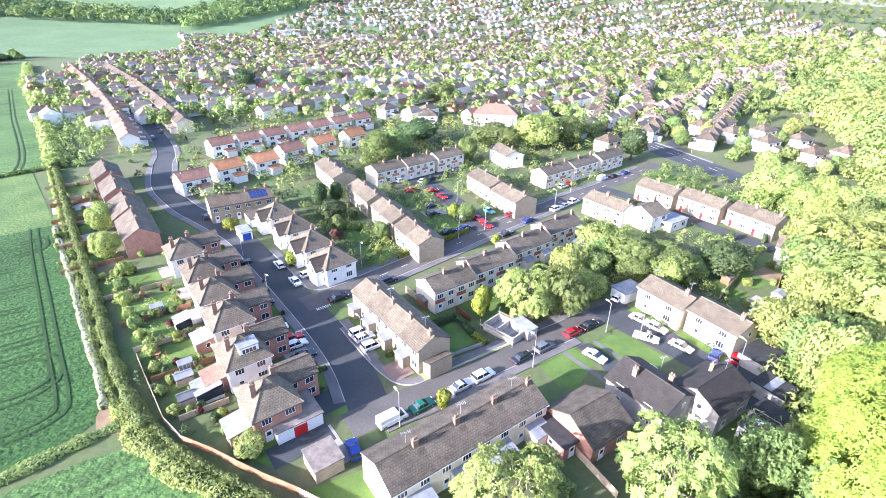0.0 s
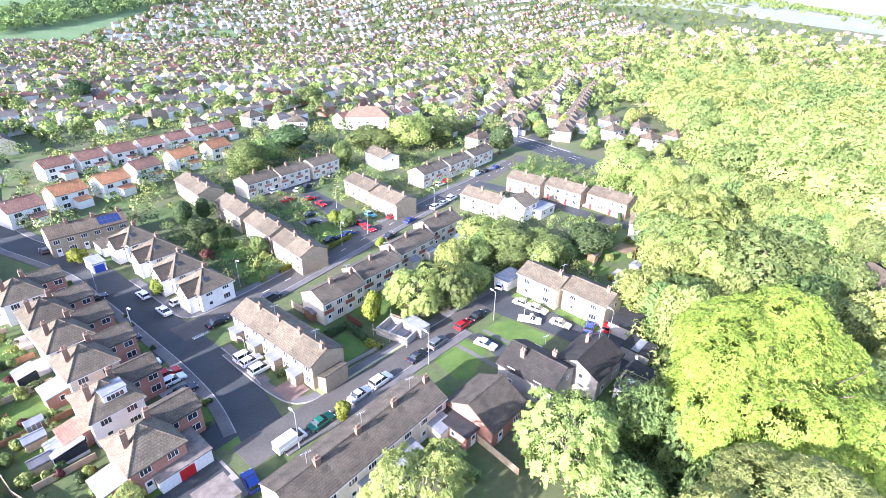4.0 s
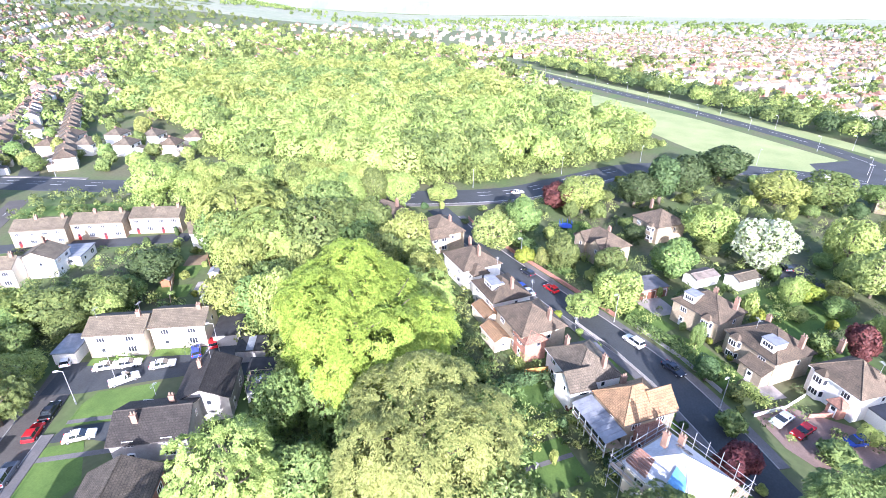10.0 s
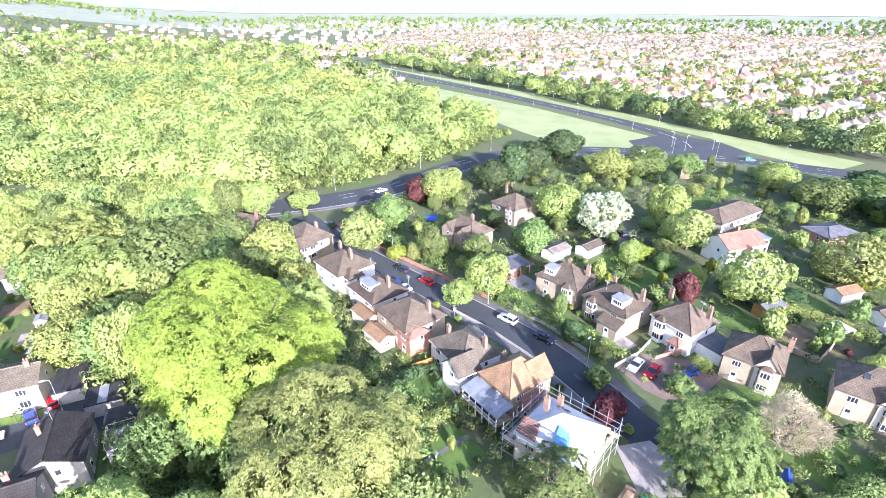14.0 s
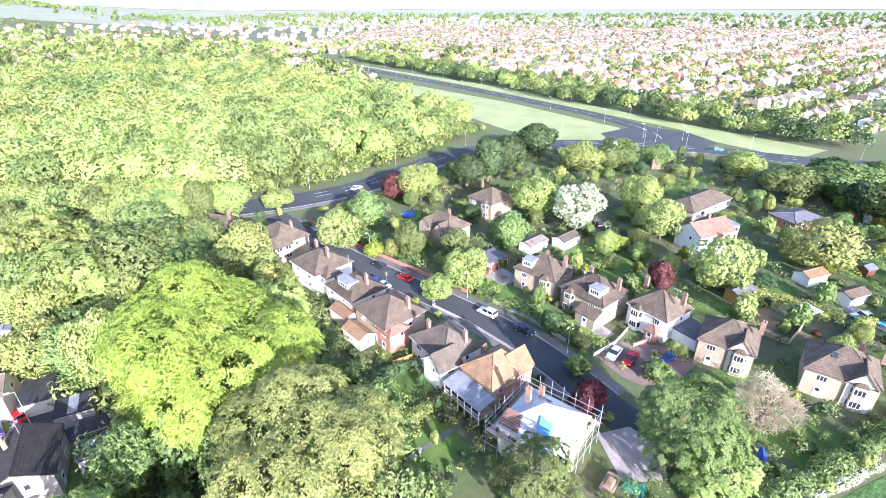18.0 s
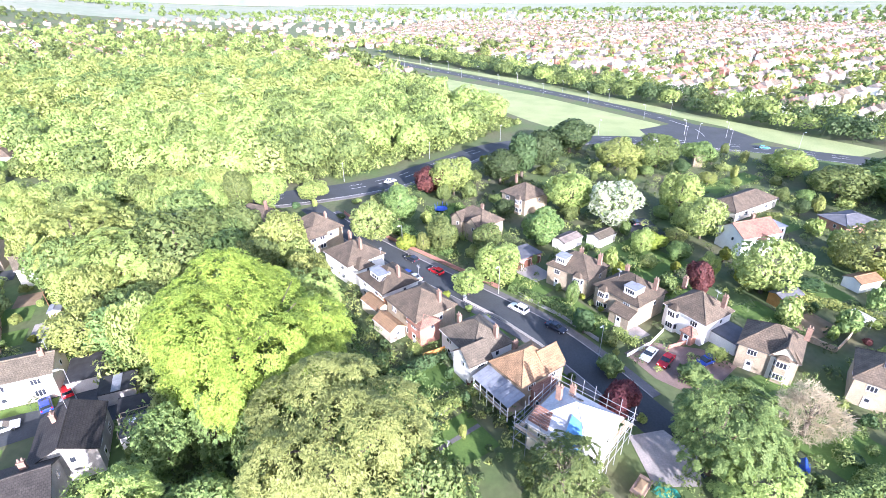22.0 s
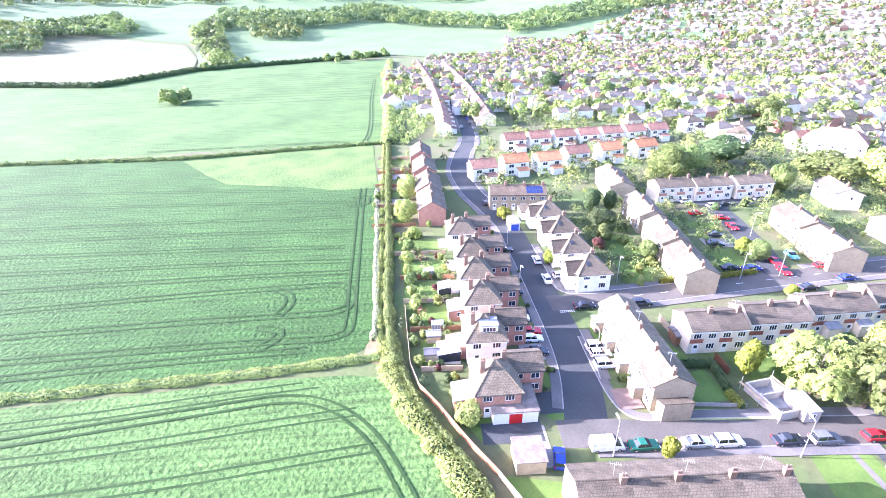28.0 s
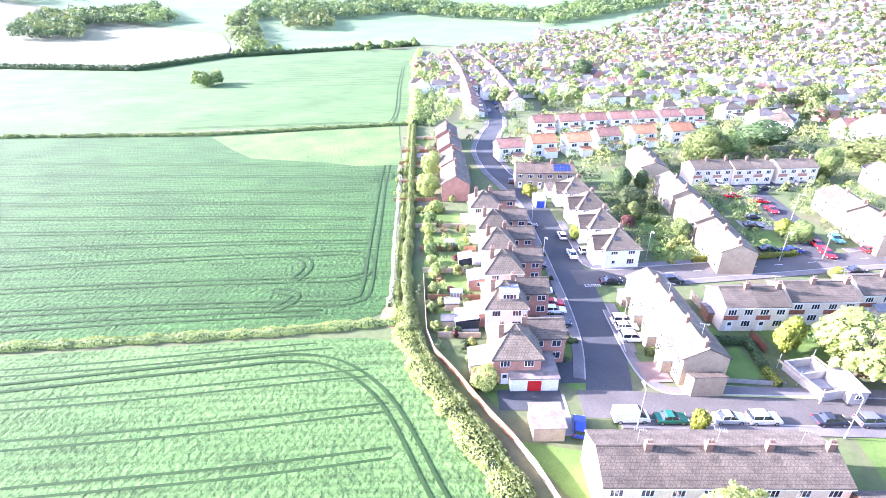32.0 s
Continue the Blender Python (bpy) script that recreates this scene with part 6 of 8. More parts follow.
fence("red-brown panel fence along the field edge", [(-42.0, 49.9), (-36.5, 48.2), (-31.9, 46.4), (-27.6, 44.8), (-21.9, 43.0)], 1.5, "wood")
fence("pale grey fence along the field edge", [(-21.9, 43.0), (-17.4, 41.2), (-11, 37.6), (-2, 32)], 1.4, "wood_pale")
fence("pale panel fence at the ends of the gardens", [(-60.6, 67.4), (-57.2, 63.8), (-47.1, 53.4), (-42.0, 49.9)], 1.2, "wood_pale")
for k, (x, y, wl) in enumerate(LEFT):
    back = (8.0, 12.0, 15.0, 16.5, 17.5, 18.5)[k]
    if k:
        a, b = rot(x, y, 42, -4.5, -6.0), rot(x, y, 42, -back, -5.6)
        fence("weathered wooden fence between back gardens", [b, a], 1.2, "wood_pale" if k % 2 else "wood")
        cx, cy = rot(x, y, 42, -(back + 6) / 2, -.6)
        rect_sheet("lawn", cx, cy, 42, back - 6.4, 8.2, .05, "lawn", "mown back garden lawn")
    cx, cy = rot(x, y, 42, -4.9, .5)
    rect_sheet("patio", cx, cy, 42, 2.4, 6.0, .07, "drive", "pale paved garden terrace")
    cx, cy = rot(x, y, 42, 9.5, -2.0)
    rect_sheet("drive", cx, cy, 42, 5.0, 5.0, .06, "drive" if k % 2 else "asphalt", "hard-standing drive in front of the villa")
    cx, cy = rot(x, y, 42, 9.9, 3.4)
    rect_sheet("lawn", cx, cy, 42, 3.2, 4.0, .06, "lawn", "small front lawn beside the pavement")
    for j in range(9):
        q = rng.uniform(-back + .8, -5.2), rng.choice((-5.0, 4.8)) + rng.normal(0, .4)
        bx, by = rot(x, y, 42, *q)
        plant(str(rng.choice(("bush", "bush_dark", "bush_lime", "bush_pale", "bush_red", "bush_gold"), p=(.28, .26, .18, .18, .05, .05))), bx, by, float(rng.uniform(.9, 2.4)), float(rng.uniform(.6, 1.3)))
    for j in range(4):
        bx, by = rot(x, y, 42, rng.uniform(8.5, 12), rng.choice((1.0, 5.6)))
        plant("bush" if j % 2 else "bush_dark", bx, by, float(rng.uniform(.6, 1.2)), float(rng.uniform(.4, .8)))

for k, (x, y) in enumerate(((-88.6, 112.0), (-99.6, 124.2), (-113.0, 138.6), (-126.6, 153.0))):
    for j in (-1, 1):
        gx, gy = rot(x, y, 131, j * 3.9, 12.0)
        rect_sheet("lawn", gx, gy, 131, 6.4, 11.0, .05, "lawn" if (k + j) % 3 else "drive", "long narrow back garden behind the brick houses")
        a, b = rot(x, y, 131, j * 7.6, 5.0), rot(x, y, 131, j * 7.6, 18.0)
        fence("weathered fence between narrow back gardens", [a, b], 1.2, "wood_pale" if k % 2 else "wood")
        for i in range(4):
            bx, by = rot(x, y, 131, j * 3.9 + rng.choice((-2.8, 2.8)), rng.uniform(6.0, 18.5))
            plant(str(rng.choice(("bush", "bush_lime", "bush_pale", "bush_dark"))), bx, by, float(rng.uniform(.9, 2.2)), float(rng.uniform(.6, 1.2)))

def greenhouse(x, y, ang):
    root = thing("greenhouse", "small aluminium-framed glass greenhouse", "greenhouse", x, y, .06, ang)
    put("glazing", Geo().solid([(-1.2, -.9, 0), (1.2, -.9, 0), (1.2, .9, 0), (-1.2, .9, 0)], [(-1.2, -.9, 1.5), (1.2, -.9, 1.5), (1.2, .9, 1.5), (-1.2, .9, 1.5)]).solid([(-1.2, -.9, 1.5), (1.2, -.9, 1.5), (1.2, .9, 1.5), (-1.2, .9, 1.5)], [(-1.2, -.04, 2.1), (1.2, -.04, 2.1), (1.2, .04, 2.1), (-1.2, .04, 2.1)]).mesh("glazing", M["felt_light"]), root)
    for i in range(5):
        q = -1.2 + i * .6
        put("frame_bar", Geo().box(q - .03, q + .03, -.93, -.9, 0, 1.5).box(q - .03, q + .03, .9, .93, 0, 1.5).mesh("frame_bar", M["frame"]), root)
greenhouse(-50.6, 66.0, 42)
greenhouse(-66.0, 82.4, 42)
def garden_set(x, y, ang):
    root = thing("garden_table", "round dark garden table on the lawn", "garden table", x, y, .06, ang)
    put("top", Geo().tube((0, 0, .68), (0, 0, .73), .6, .6, 14).mesh("top", M["wood"]), root)
    put("pedestal", Geo().tube((0, 0, 0), (0, 0, .68), .09, .07, 8).mesh("pedestal", M["wood"]), root)
    for k in range(4):
        a = k * math.pi / 2 + .5
        cx, cy = x + 1.1 * math.cos(a), y + 1.1 * math.sin(a)
        ch = thing("garden_chair", "dark wooden garden chair beside a table", "chair", cx, cy, .06, math.degrees(a) + 90, "garden chairs")
        put("seat", Geo().box(-.24, .24, -.22, .22, .4, .45).mesh("seat", M["wood"]), ch)
        put("backrest", Geo().box(-.24, .24, -.24, -.2, .45, .9).mesh("backrest", M["wood"]), ch)
        leg = Geo().box(-.025, .025, -.025, .025, 0, .4).mesh("leg", M["wood"])
        for lx in (-.21, .21):
            for ly in (-.19, .19):
                put("leg", leg, ch, pose(lx, ly, 0))
garden_set(-72.6, 87.6, 0)
garden_set(-57.4, 68.6, 20)
for x, y, h, r, k in ((-46.4, 55.2, 2.0, 1.3, "bush_pale"), (-51.0, 59.2, 2.2, 1.2, "bush"), (-55.6, 64.6, 2.0, 1.4, "bush_pale"), (-59.0, 69.0, 2.6, 1.6, "bush_lime"), (-63.8, 73.6, 2.2, 1.5, "bush_pale"), (-66.6, 76.4, 3.0, 1.8, "bush"), (-70.6, 80.0, 2.6, 1.5, "bush_lime"), (-74.6, 84.6, 3.2, 2.0, "bush_lime"), (-78.4, 89.6, 3.6, 2.2, "bush"), (-52.8, 66.8, 1.4, 1.0, "bush_red"), (-60.4, 77.8, 1.5, 1.2, "bush_red"), (-64.4, 86.6, 1.6, 1.1, "bush_gold"), (-36.4, 52.4, 1.8, 1.2, "bush"), (-82.4, 96.0, 4.0, 2.4, "bush_lime")):
    plant(k, x, y, h, r)
HEDGE = [(8, 16), (-5, 28), (-17.6, 37.2), (-31.0, 42.8), (-40.6, 46.4), (-48.6, 51.2), (-54.6, 56.6), (-65.8, 67.6), (-81, 84.6), (-110, 115.4), (-157.6, 167)]
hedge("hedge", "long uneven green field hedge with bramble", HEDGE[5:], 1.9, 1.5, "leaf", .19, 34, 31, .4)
# Grass strip in lime leaves: the sunlit side put into the colour.
hedge("hedge", "pale grassy strip beside the field hedge, sunlit tone in its colour", [(x - 1.5, y - 1.5) for x, y in HEDGE[5:]], 1.2, .7, "leaf_lime", .17, 34, 46, .5)
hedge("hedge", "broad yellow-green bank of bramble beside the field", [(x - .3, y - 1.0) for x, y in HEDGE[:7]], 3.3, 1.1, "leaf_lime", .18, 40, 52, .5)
# Darker leaves laid where the bank's inner side falls into shade.
hedge("hedge", "green inner side of the bramble bank, shade put into its colour", [(x + .9, y + .6) for x, y in HEDGE[1:7]], 1.1, 1.2, "leaf", .18, 30, 53, .4)
hedge("hedge", "pale flowering strip of cow parsley along the hedge", [(-58.2, 55.0), (-63.6, 61.6), (-73, 71), (-95, 94.4), (-119, 119)], 1.0, .9, "blossom", .16, 30, 32, .5)
hedge("hedge", "low rough hedge between two fields", [(-104, -1), (-83.4, 20), (-66.4, 37.4), (-58, 47.4), (-53.6, 52.0)], 2.0, .8, "leaf_pale", .19, 26, 33, .45)
hedge("hedge", "low green hedge dividing far fields", [(-330, -6), (-285, 36), (-216, 98), (-161, 170)], 2.4, 1.1, "leaf", .45, 6, 34, .4)
hedge("hedge", "field-edge hedge by the long terrace", [(-158, 168), (-235, 252), (-318, 338), (-400, 432)], 5, 3.0, "leaf_pale", .6, 3.5, 35, .5)
hedge("hedge", "far dark hedge line", [(-600, 90), (-476, 166), (-513, 268), (-450, 484)], 5, 3.5, "leaf_dark", .9, 2, 36, .4)
hedge("hedge", "rough green hedge below the villa gardens", [(39, -15), (47.5, -29.5), (53.6, -40), (61.6, -52.6), (69, -64), (82, -86)], 2.8, 1.7, "leaf", .2, 26, 37, .5)
hedge("hedge", "pale blossoming hedge strip beside the field", [(45.6, -30.4), (51.8, -41), (60.2, -55)], 1.4, 1.0, "blossom", .17, 26, 38, .5)
hedge("hedge", "leafy shrub border in front of the villas", [(98.6, 7.0), (92.4, -3.6), (86.4, -11.0)], 2.2, 1.6, "leaf", .2, 26, 47, .4)
hedge("hedge", "mixed shrub border beside the forecourt", [(86.0, -14.6), (83.6, -18.6)], 2.0, 1.6, "leaf_lime", .2, 26, 48, .4)
hedge("hedge", "low shrub border of the villa back gardens", [(52.0, 19.4), (60.0, 13.0), (65.9, 8.3)], 1.8, 1.3, "leaf_lime", .2, 26, 49, .5)
hedge("hedge", "dark shrub border of the villa back gardens", [(60, 27), (68.5, 20.0), (72.4, 16.2)], 2.0, 1.6, "leaf_dark", .2, 26, 50, .5)
hedge("hedge", "leafy bank behind the walled verge", [(131, 55), (121, 38.6), (111.4, 22.8)], 3.2, 2.6, "leaf", .26, 18, 51, .5)
hedge("hedge", "clipped golden hedge along the through road", [(-19.6, 111.0), (-8.4, 122.6), (-2.4, 129.4)], 1.0, 1.3, "leaf_gold", .16, 40, 39, .1)
hedge("hedge", "clipped green hedge by the terrace drive", [(-15.6, 72.4), (-12.4, 75.2)], 1.2, 1.2, "leaf", .15, 45, 40, .08)
hedge("hedge", "clipped dark hedge dividing terrace gardens", [(-7.8, 82.6), (-3.4, 86.2), (0.2, 80.6)], 1.3, 1.5, "leaf_dark", .16, 40, 41, .1)
hedge("hedge", "clipped golden hedge at the garden corner", [(.4, 80.0), (3.0, 77.6)], 1.4, 1.3, "leaf_gold", .15, 45, 42, .1)
hedge("hedge", "tall clipped green hedge beside the terrace garden", [(9.6, 52.4), (14.6, 46.2)], 1.4, 1.8, "leaf", .18, 36, 43, .1)
hedge("hedge", "long green hedge behind the summer house", [(112, -46), (104, -64), (99, -70)], 2, 1.8, "leaf_lime", .22, 22, 44, .2)
hedge("hedge", "green hedge beside the villa drive", [(86, -62), (98, -72), (106, -92)], 1.8, 1.6, "leaf_lime", .22, 22, 45, .2)
fence("low pale block wall along the pavement", [(-8.4, 70.2), (-1.1, 75.4), (3.6, 78.6)], .8, "kerb")
fence("brown timber fence behind the terrace", [(-15.2, 95.2), (-11.4, 91.2)], 1.7, "wood_pale")
fence("brown fence between terrace gardens", [(-3.4, 88.6), (-.4, 85.2)], 1.6, "door_brown")
fence("brown fence beside the garden trees", [(9.2, 92.0), (12.6, 88.4)], 1.6, "door_brown")
fence("timber fence between the villas", [(70.6, 20.2), (75.4, 14.6)], 1.6, "wood_honey")
fence("timber fence of the terrace garden", [(15.4, 54.4), (20.6, 46.2)], 1.4, "wood_pale")
fence("pale fence round the gravel garden", [(94.5, -47.5), (88.8, -54.8), (95.0, -60.0)], 1.3, "wood_pale")
fence("brick-coloured wall along the villa pavement", [(133, 62), (126.5, 55.2), (117, 40.4), (106.8, 23.4), (98.4, 9.4)], 1.1, "brick")
fence("low stone wall along the upper villas", [(96.6, 5.0), (89.8, -4.6), (83.0, -11.8)], .9, "stone")
sheet("lawn", [(-12.4, 89.0), (-6, 85.6), (-9.6, 83), (-15.4, 87.4)], .05, "lawn", "terrace back lawn", category="lawn")
sheet("lawn", [(-4.4, 84.6), (1.4, 79.0), (-4.6, 73.6), (-8.8, 77.6)], .05, "lawn", "lawn inside a clipped hedge", category="lawn")
sheet("lawn", [(-2.8, 91.8), (4.6, 98), (9.6, 92), (3, 86)], .05, "lawn", "terrace garden lawn", category="lawn")
sheet("lawn", [(4, 44), (12, 38), (10, 26), (-1, 33.4), (-12.8, 39.8), (-4.4, 42)], .05, "lawn", "long shaded lawn behind the terrace", category="lawn")
sheet("lawn", [(-13, 48.4), (-21.6, 43.6), (-13, 40.4), (-4.4, 42), (-7.4, 44.4)], .05, "lawn", "lawn behind the terrace end", category="lawn")
sheet("lawn", [(-31, 53), (-24.6, 50.6), (-27.4, 46.8), (-34.6, 49.6)], .055, "lawn", "garden lawn by the garages", category="lawn")
sheet("lawn", [(-13.4, 83.6), (-26, 84.6), (-22.6, 80.2), (-17.6, 77)], .165, "lawn", "front lawn of the terrace", category="lawn")
sheet("lawn", [(-19, 62.8), (-23.4, 60.2), (-21.6, 57.2), (-17.6, 57.6)], .05, "lawn", "lawn beside the pavement corner", category="lawn")
for x, y, a, L, W in ((-8.6, 133.6, -56, 12, 6), (-15.8, 146.2, -56, 5, 7), (-19.4, 152.6, -56, 4, 9), (-26, 113, -56, 12, 7), (-34, 126, -56, 12, 8)):
    rect_sheet("lawn", x, y, a, L, W, .05, "lawn", "mown lawn beside the court")
rect_sheet("drive", -13.2, 142.8, -56, 5.5, 8, .056, "drive", "pale parking bay in the court")
for x, y, a, L, W in ((66, 18, -132, 9, 9), (53.7, 10, -132, 8.5, 9), (120, -24, -40, 16, 18), (139, 29, 30, 18, 12), (108, -29, -50, 9, 16), (98, -46, -58, 8, 12), (84, -72, -66, 18, 10), (70, -45, -60, 7, 22), (118, -95, -60, 22, 26), (150, -66, -50, 8, 8), (187, -62, -46, 30, 8), (101.6, 4, 55, 12, 6), (91.2, -9.6, 55, 11, 6), (66, -33, -45, 5, 12), (112, -60, -60, 12, 10)):
    rect_sheet("lawn", x, y, a, L, W, .05, "lawn", "garden lawn of the villas")
sheet("drive", [(80.6, -16.3), (85.0, -20.9), (84.8, -30.7), (81.0, -36.0), (74.6, -31.0), (71.6, -26.0), (74.4, -21.0)], .058, "drive_red", "reddish-brown paved forecourt of the villas", category="drive")
fence("low pale wall stepping down beside the forecourt", [(89.0, -24.4), (84.2, -21.4), (79.4, -16.6)], .8, "render")
fence("low brick wall between the forecourt and the bank", [(83.6, -24.6), (86.4, -29.0)], .9, "brick")
steps = thing("garden_steps", "brick garden steps up to the front door", "steps", 85.6, -27.0, 0, -42)
for k in range(5):
    put("step", Geo().box(k * .42, k * .42 + .44, -.7, .7, .05, .1 + k * .16).mesh("step", M["brick"]), steps)
sheet("lawn", [(98.1, -2.6), (97.4, -7.6), (90.6, -14.5), (84.0, -13.6), (88.6, -5.4), (93.4, 1.0)], .062, "lawn", "sloping front lawn of the upper villas", category="lawn")
for x, y, h, r, k in ((97.9, -9.0, 1.5, .9, "bush_gold"), (96.1, -10.8, 1.3, .8, "bush_lime"), (94.0, -12.8, 1.5, .9, "bush_gold"), (92.4, -14.6, 1.2, .8, "bush_gold"), (90.7, -16.2, 1.3, .8, "bush_lime"), (99.2, -6.6, 1.6, 1.0, "bush_lime"), (100.4, -3.6, 2.0, 1.0, "bush"), (82.8, -13.8, 3.0, 2.2, "bush"), (92.2, -4.6, 1.8, 1.2, "bush_dark"), (95.5, -.8, 1.6, 1.1, "bush"),
                      (88.0, -9.8, 1.4, 1.0, "bush_pale"), (86.2, -15.6, 1.5, .9, "bush_gold"), (80.0, -14.8, 1.1, .8, "bush_lime"), (81.6, -39.0, 1.4, .9, "bush_lime"), (76.0, -33.6, 1.6, 1.2, "bush_dark"), (73.4, -39.6, 1.6, 1.3, "bush"), (70.6, -46.6, 2.4, 1.6, "bush"), (70.0, -51.6, 2.2, 1.5, "bush_dark"), (73.0, -49.0, 1.8, 1.2, "bush_pale"), (62.4, -22.6, 1.2, 1.4, "bush"), (63.6, -17.4, 1.4, 1.0, "bush_lime"),
                      (85.2, 10.4, 1.6, 1.1, "bush"), (88.4, 14.8, 1.5, 1.0, "bush_lime"), (78.6, 4.4, 1.6, 1.0, "bush_dark"), (72.6, -4.4, 2.0, 1.3, "bush"), (71.0, -6.6, 1.6, 1.1, "bush_dark"), (92.0, 20.6, 2.0, 1.3, "bush_gold"), (66.0, 10.6, 1.4, 1.0, "bush_red"), (62.6, 12.6, 1.5, 1.2, "bush_lime"), (59.6, 15.0, 1.4, 1.1, "bush_pale"), (57.0, 16.8, 1.6, 1.2, "bush")):
    plant(k, x, y, h, r)
sheet("lawn", [(89.4, 14.7), (86.5, 9.8), (81.8, 5.6), (80.1, 8.0), (85.0, 14.0)], .062, "lawn", "small shaded front lawn of the lower villas", category="lawn")
sheet("lawn", [(75.6, -2.8), (72.8, -7.0), (69.6, -8.2), (70.6, -4.0)], .062, "lawn", "small front lawn beside the tan-roofed house", category="lawn")
fence("low stone wall in front of the lower villas", [(92.0, 16.6), (86.6, 8.0), (79.6, -.6), (74.8, -5.6)], .7, "stone")
sheet("drive", [(60.0, -15.0), (62.4, -20.4), (58.5, -24.6), (53.0, -24.0), (51.4, -17.6)], .064, "drive", "curved pale concrete drive below the repaired house", category="drive")
sheet("lawn", [(64.6, -37.7), (68.4, -48.5), (64.1, -54.8), (57.6, -44.1)], .062, "lawn", "shaded lawn by the bare tree", category="lawn")
rect_sheet("drive", 88.5, -18.4, -50, 4, 6, .06, "drive", "concrete garage drive")
rect_sheet("drive", 107, 3.4, -45, 9, 8, .055, "drive", "shaded drive in front of garages")
rect_sheet("drive", 99.4, -77, -60, 4, 14, .056, "drive", "concrete drive beside sheds")
rect_sheet("drive", 140, -27, 20, 14, 9, .056, "asphalt", "dark asphalt yard behind the villas")
rect_sheet("garden_gravel", 97.6, -54.4, -58, 8, 7, .09, "earth", "bare orange-brown gravel garden")
rect_sheet("lawn", 37.2, 89.6, -55, 10, 2.2, .09, "lawn", "narrow front lawn of the pale houses")
rect_sheet("lawn", 44.7, 81.6, -55, 9.6, 2.2, .09, "lawn", "narrow front lawn of the pale houses")
rect_sheet("yard", 47.4, 71.6, 38, 10, 12, .055, "asphalt", "dark yard in front of the garages")
rect_sheet("path", 54.2, 10.3, -41, 8.4, .8, .085, "pave", "narrow paved garden path")
fence("low stone wall between villa gardens", [(54.4, 17), (58.6, 13.4), (65.5, 8.8)], .7, "stone")
bb = thing("bird_bath", "pale stone bird bath on a shaded lawn", "bird bath", 52.2, 11.6, .08)
put("pedestal", Geo().tube((0, 0, 0), (0, 0, .75), .16, .1, 10).mesh("pedestal", M["kerb"]), bb)
put("bowl", Geo().tube((0, 0, .75), (0, 0, .9), .12, .36, 14).mesh("bowl", M["kerb"]), bb)
for x, y, a, L, W, mt, lb in ((58.6, 103.6, -52, 8, 6, "lawn", "sunlit back garden lawn behind the pale houses"), (64.4, 97.6, -52, 7, 6, "drive", "paved back garden terrace behind the pale houses"), (66.0, 110.0, -52, 8, 7, "lawn", "sloping back garden lawn"), (72.0, 112.6, -52, 5, 6, "earth", "bare earth vegetable plot")):
    rect_sheet("lawn" if mt == "lawn" else "plot", x, y, a, L, W, .06, mt, lb)
fence("weathered fence between the back gardens", [(55.4, 99.6), (63.6, 109.8), (70, 119)], 1.4, "wood_pale")
fence("weathered fence between the back gardens", [(61.6, 93.2), (69.6, 103.6), (75, 112)], 1.4, "wood")
shed("shed", "small timber shed in the back garden", 60.2, 107.4, 38, 2.6, 2.0, 1.9, .5, "wood", "felt")
shed("shed", "pale shed with sheet roof in the back garden", 68.4, 100.4, 38, 3.0, 2.2, 1.9, .4, "wood_pale", "felt_light")
for x, y, h, r, k in ((56.8, 101.2, 1.8, 1.1, "bush"), (59.8, 97.0, 1.6, 1.0, "bush_gold"), (64.2, 106.4, 2.2, 1.3, "bush_lime"), (67.0, 115.0, 2.6, 1.5, "bush"), (70.8, 107.6, 1.6, 1.0, "bush_pale"), (62.6, 114.0, 2.4, 1.4, "bush_lime"), (74.4, 116.4, 2.2, 1.3, "bush")):
    plant(k, x, y, h, r)
tr = thing("trampoline", "round blue trampoline with net on the lawn", "trampoline", 141, 33, 0)
put("mat", Geo().tube((0, 0, .85), (0, 0, .93), 1.9, 1.9, 20).mesh("mat", M["rubber"]), tr)
for i in range(8):
    a = i * math.pi / 4
    put("pole", Geo().tube((1.95 * math.cos(a), 1.95 * math.sin(a), 0), (1.95 * math.cos(a), 1.95 * math.sin(a), 2.6), .04, .04).mesh("pole", M["door_b"]), tr)
put("pad", Geo().tube((0, 0, .93), (0, 0, .99), 2.05, 2.0, 20).mesh("pad", M["door_b"]), tr)
pg = thing("pergola", "white slatted garden pergola", "pergola", 99.5, -62.5, 0, -58)
for i in range(7):
    put("slat", Geo().box(-2.4 + i * .7, -2.1 + i * .7, -2.0, 2.0, 2.2, 2.3).mesh("slat", M["frame"]), pg)
for a in (-2, 2):
    for b in (-1.8, 1.8):
        put("post", Geo().box(a - .07, a + .07, b - .07, b + .07, 0, 2.2).mesh("post", M["frame"]), pg)
sk = thing("skip", "rusty orange rubbish skip", "skip", 50.4, -15.6, 0, -30)
put("tub", Geo().solid([(-1.2, -.8, 0), (1.2, -.8, 0), (1.2, .8, 0), (-1.2, .8, 0)], [(-1.8, -.9, 1.2), (1.8, -.9, 1.2), (1.8, .9, 1.2), (-1.8, .9, 1.2)]).mesh("tub", M["pot"]), sk)
put("rubble", Geo().solid([(-1.5, -.8, 1.0), (1.5, -.8, 1.0), (1.5, .8, 1.0), (-1.5, .8, 1.0)], [(-.8, -.4, 1.45), (.8, -.4, 1.4), (.8, .4, 1.5), (-.8, .4, 1.35)]).mesh("rubble", M["earth"]), sk)
gc = thing("green_cover", "crumpled green sheet over stored materials", "cover", 50.8, -19.0, 0, 60)
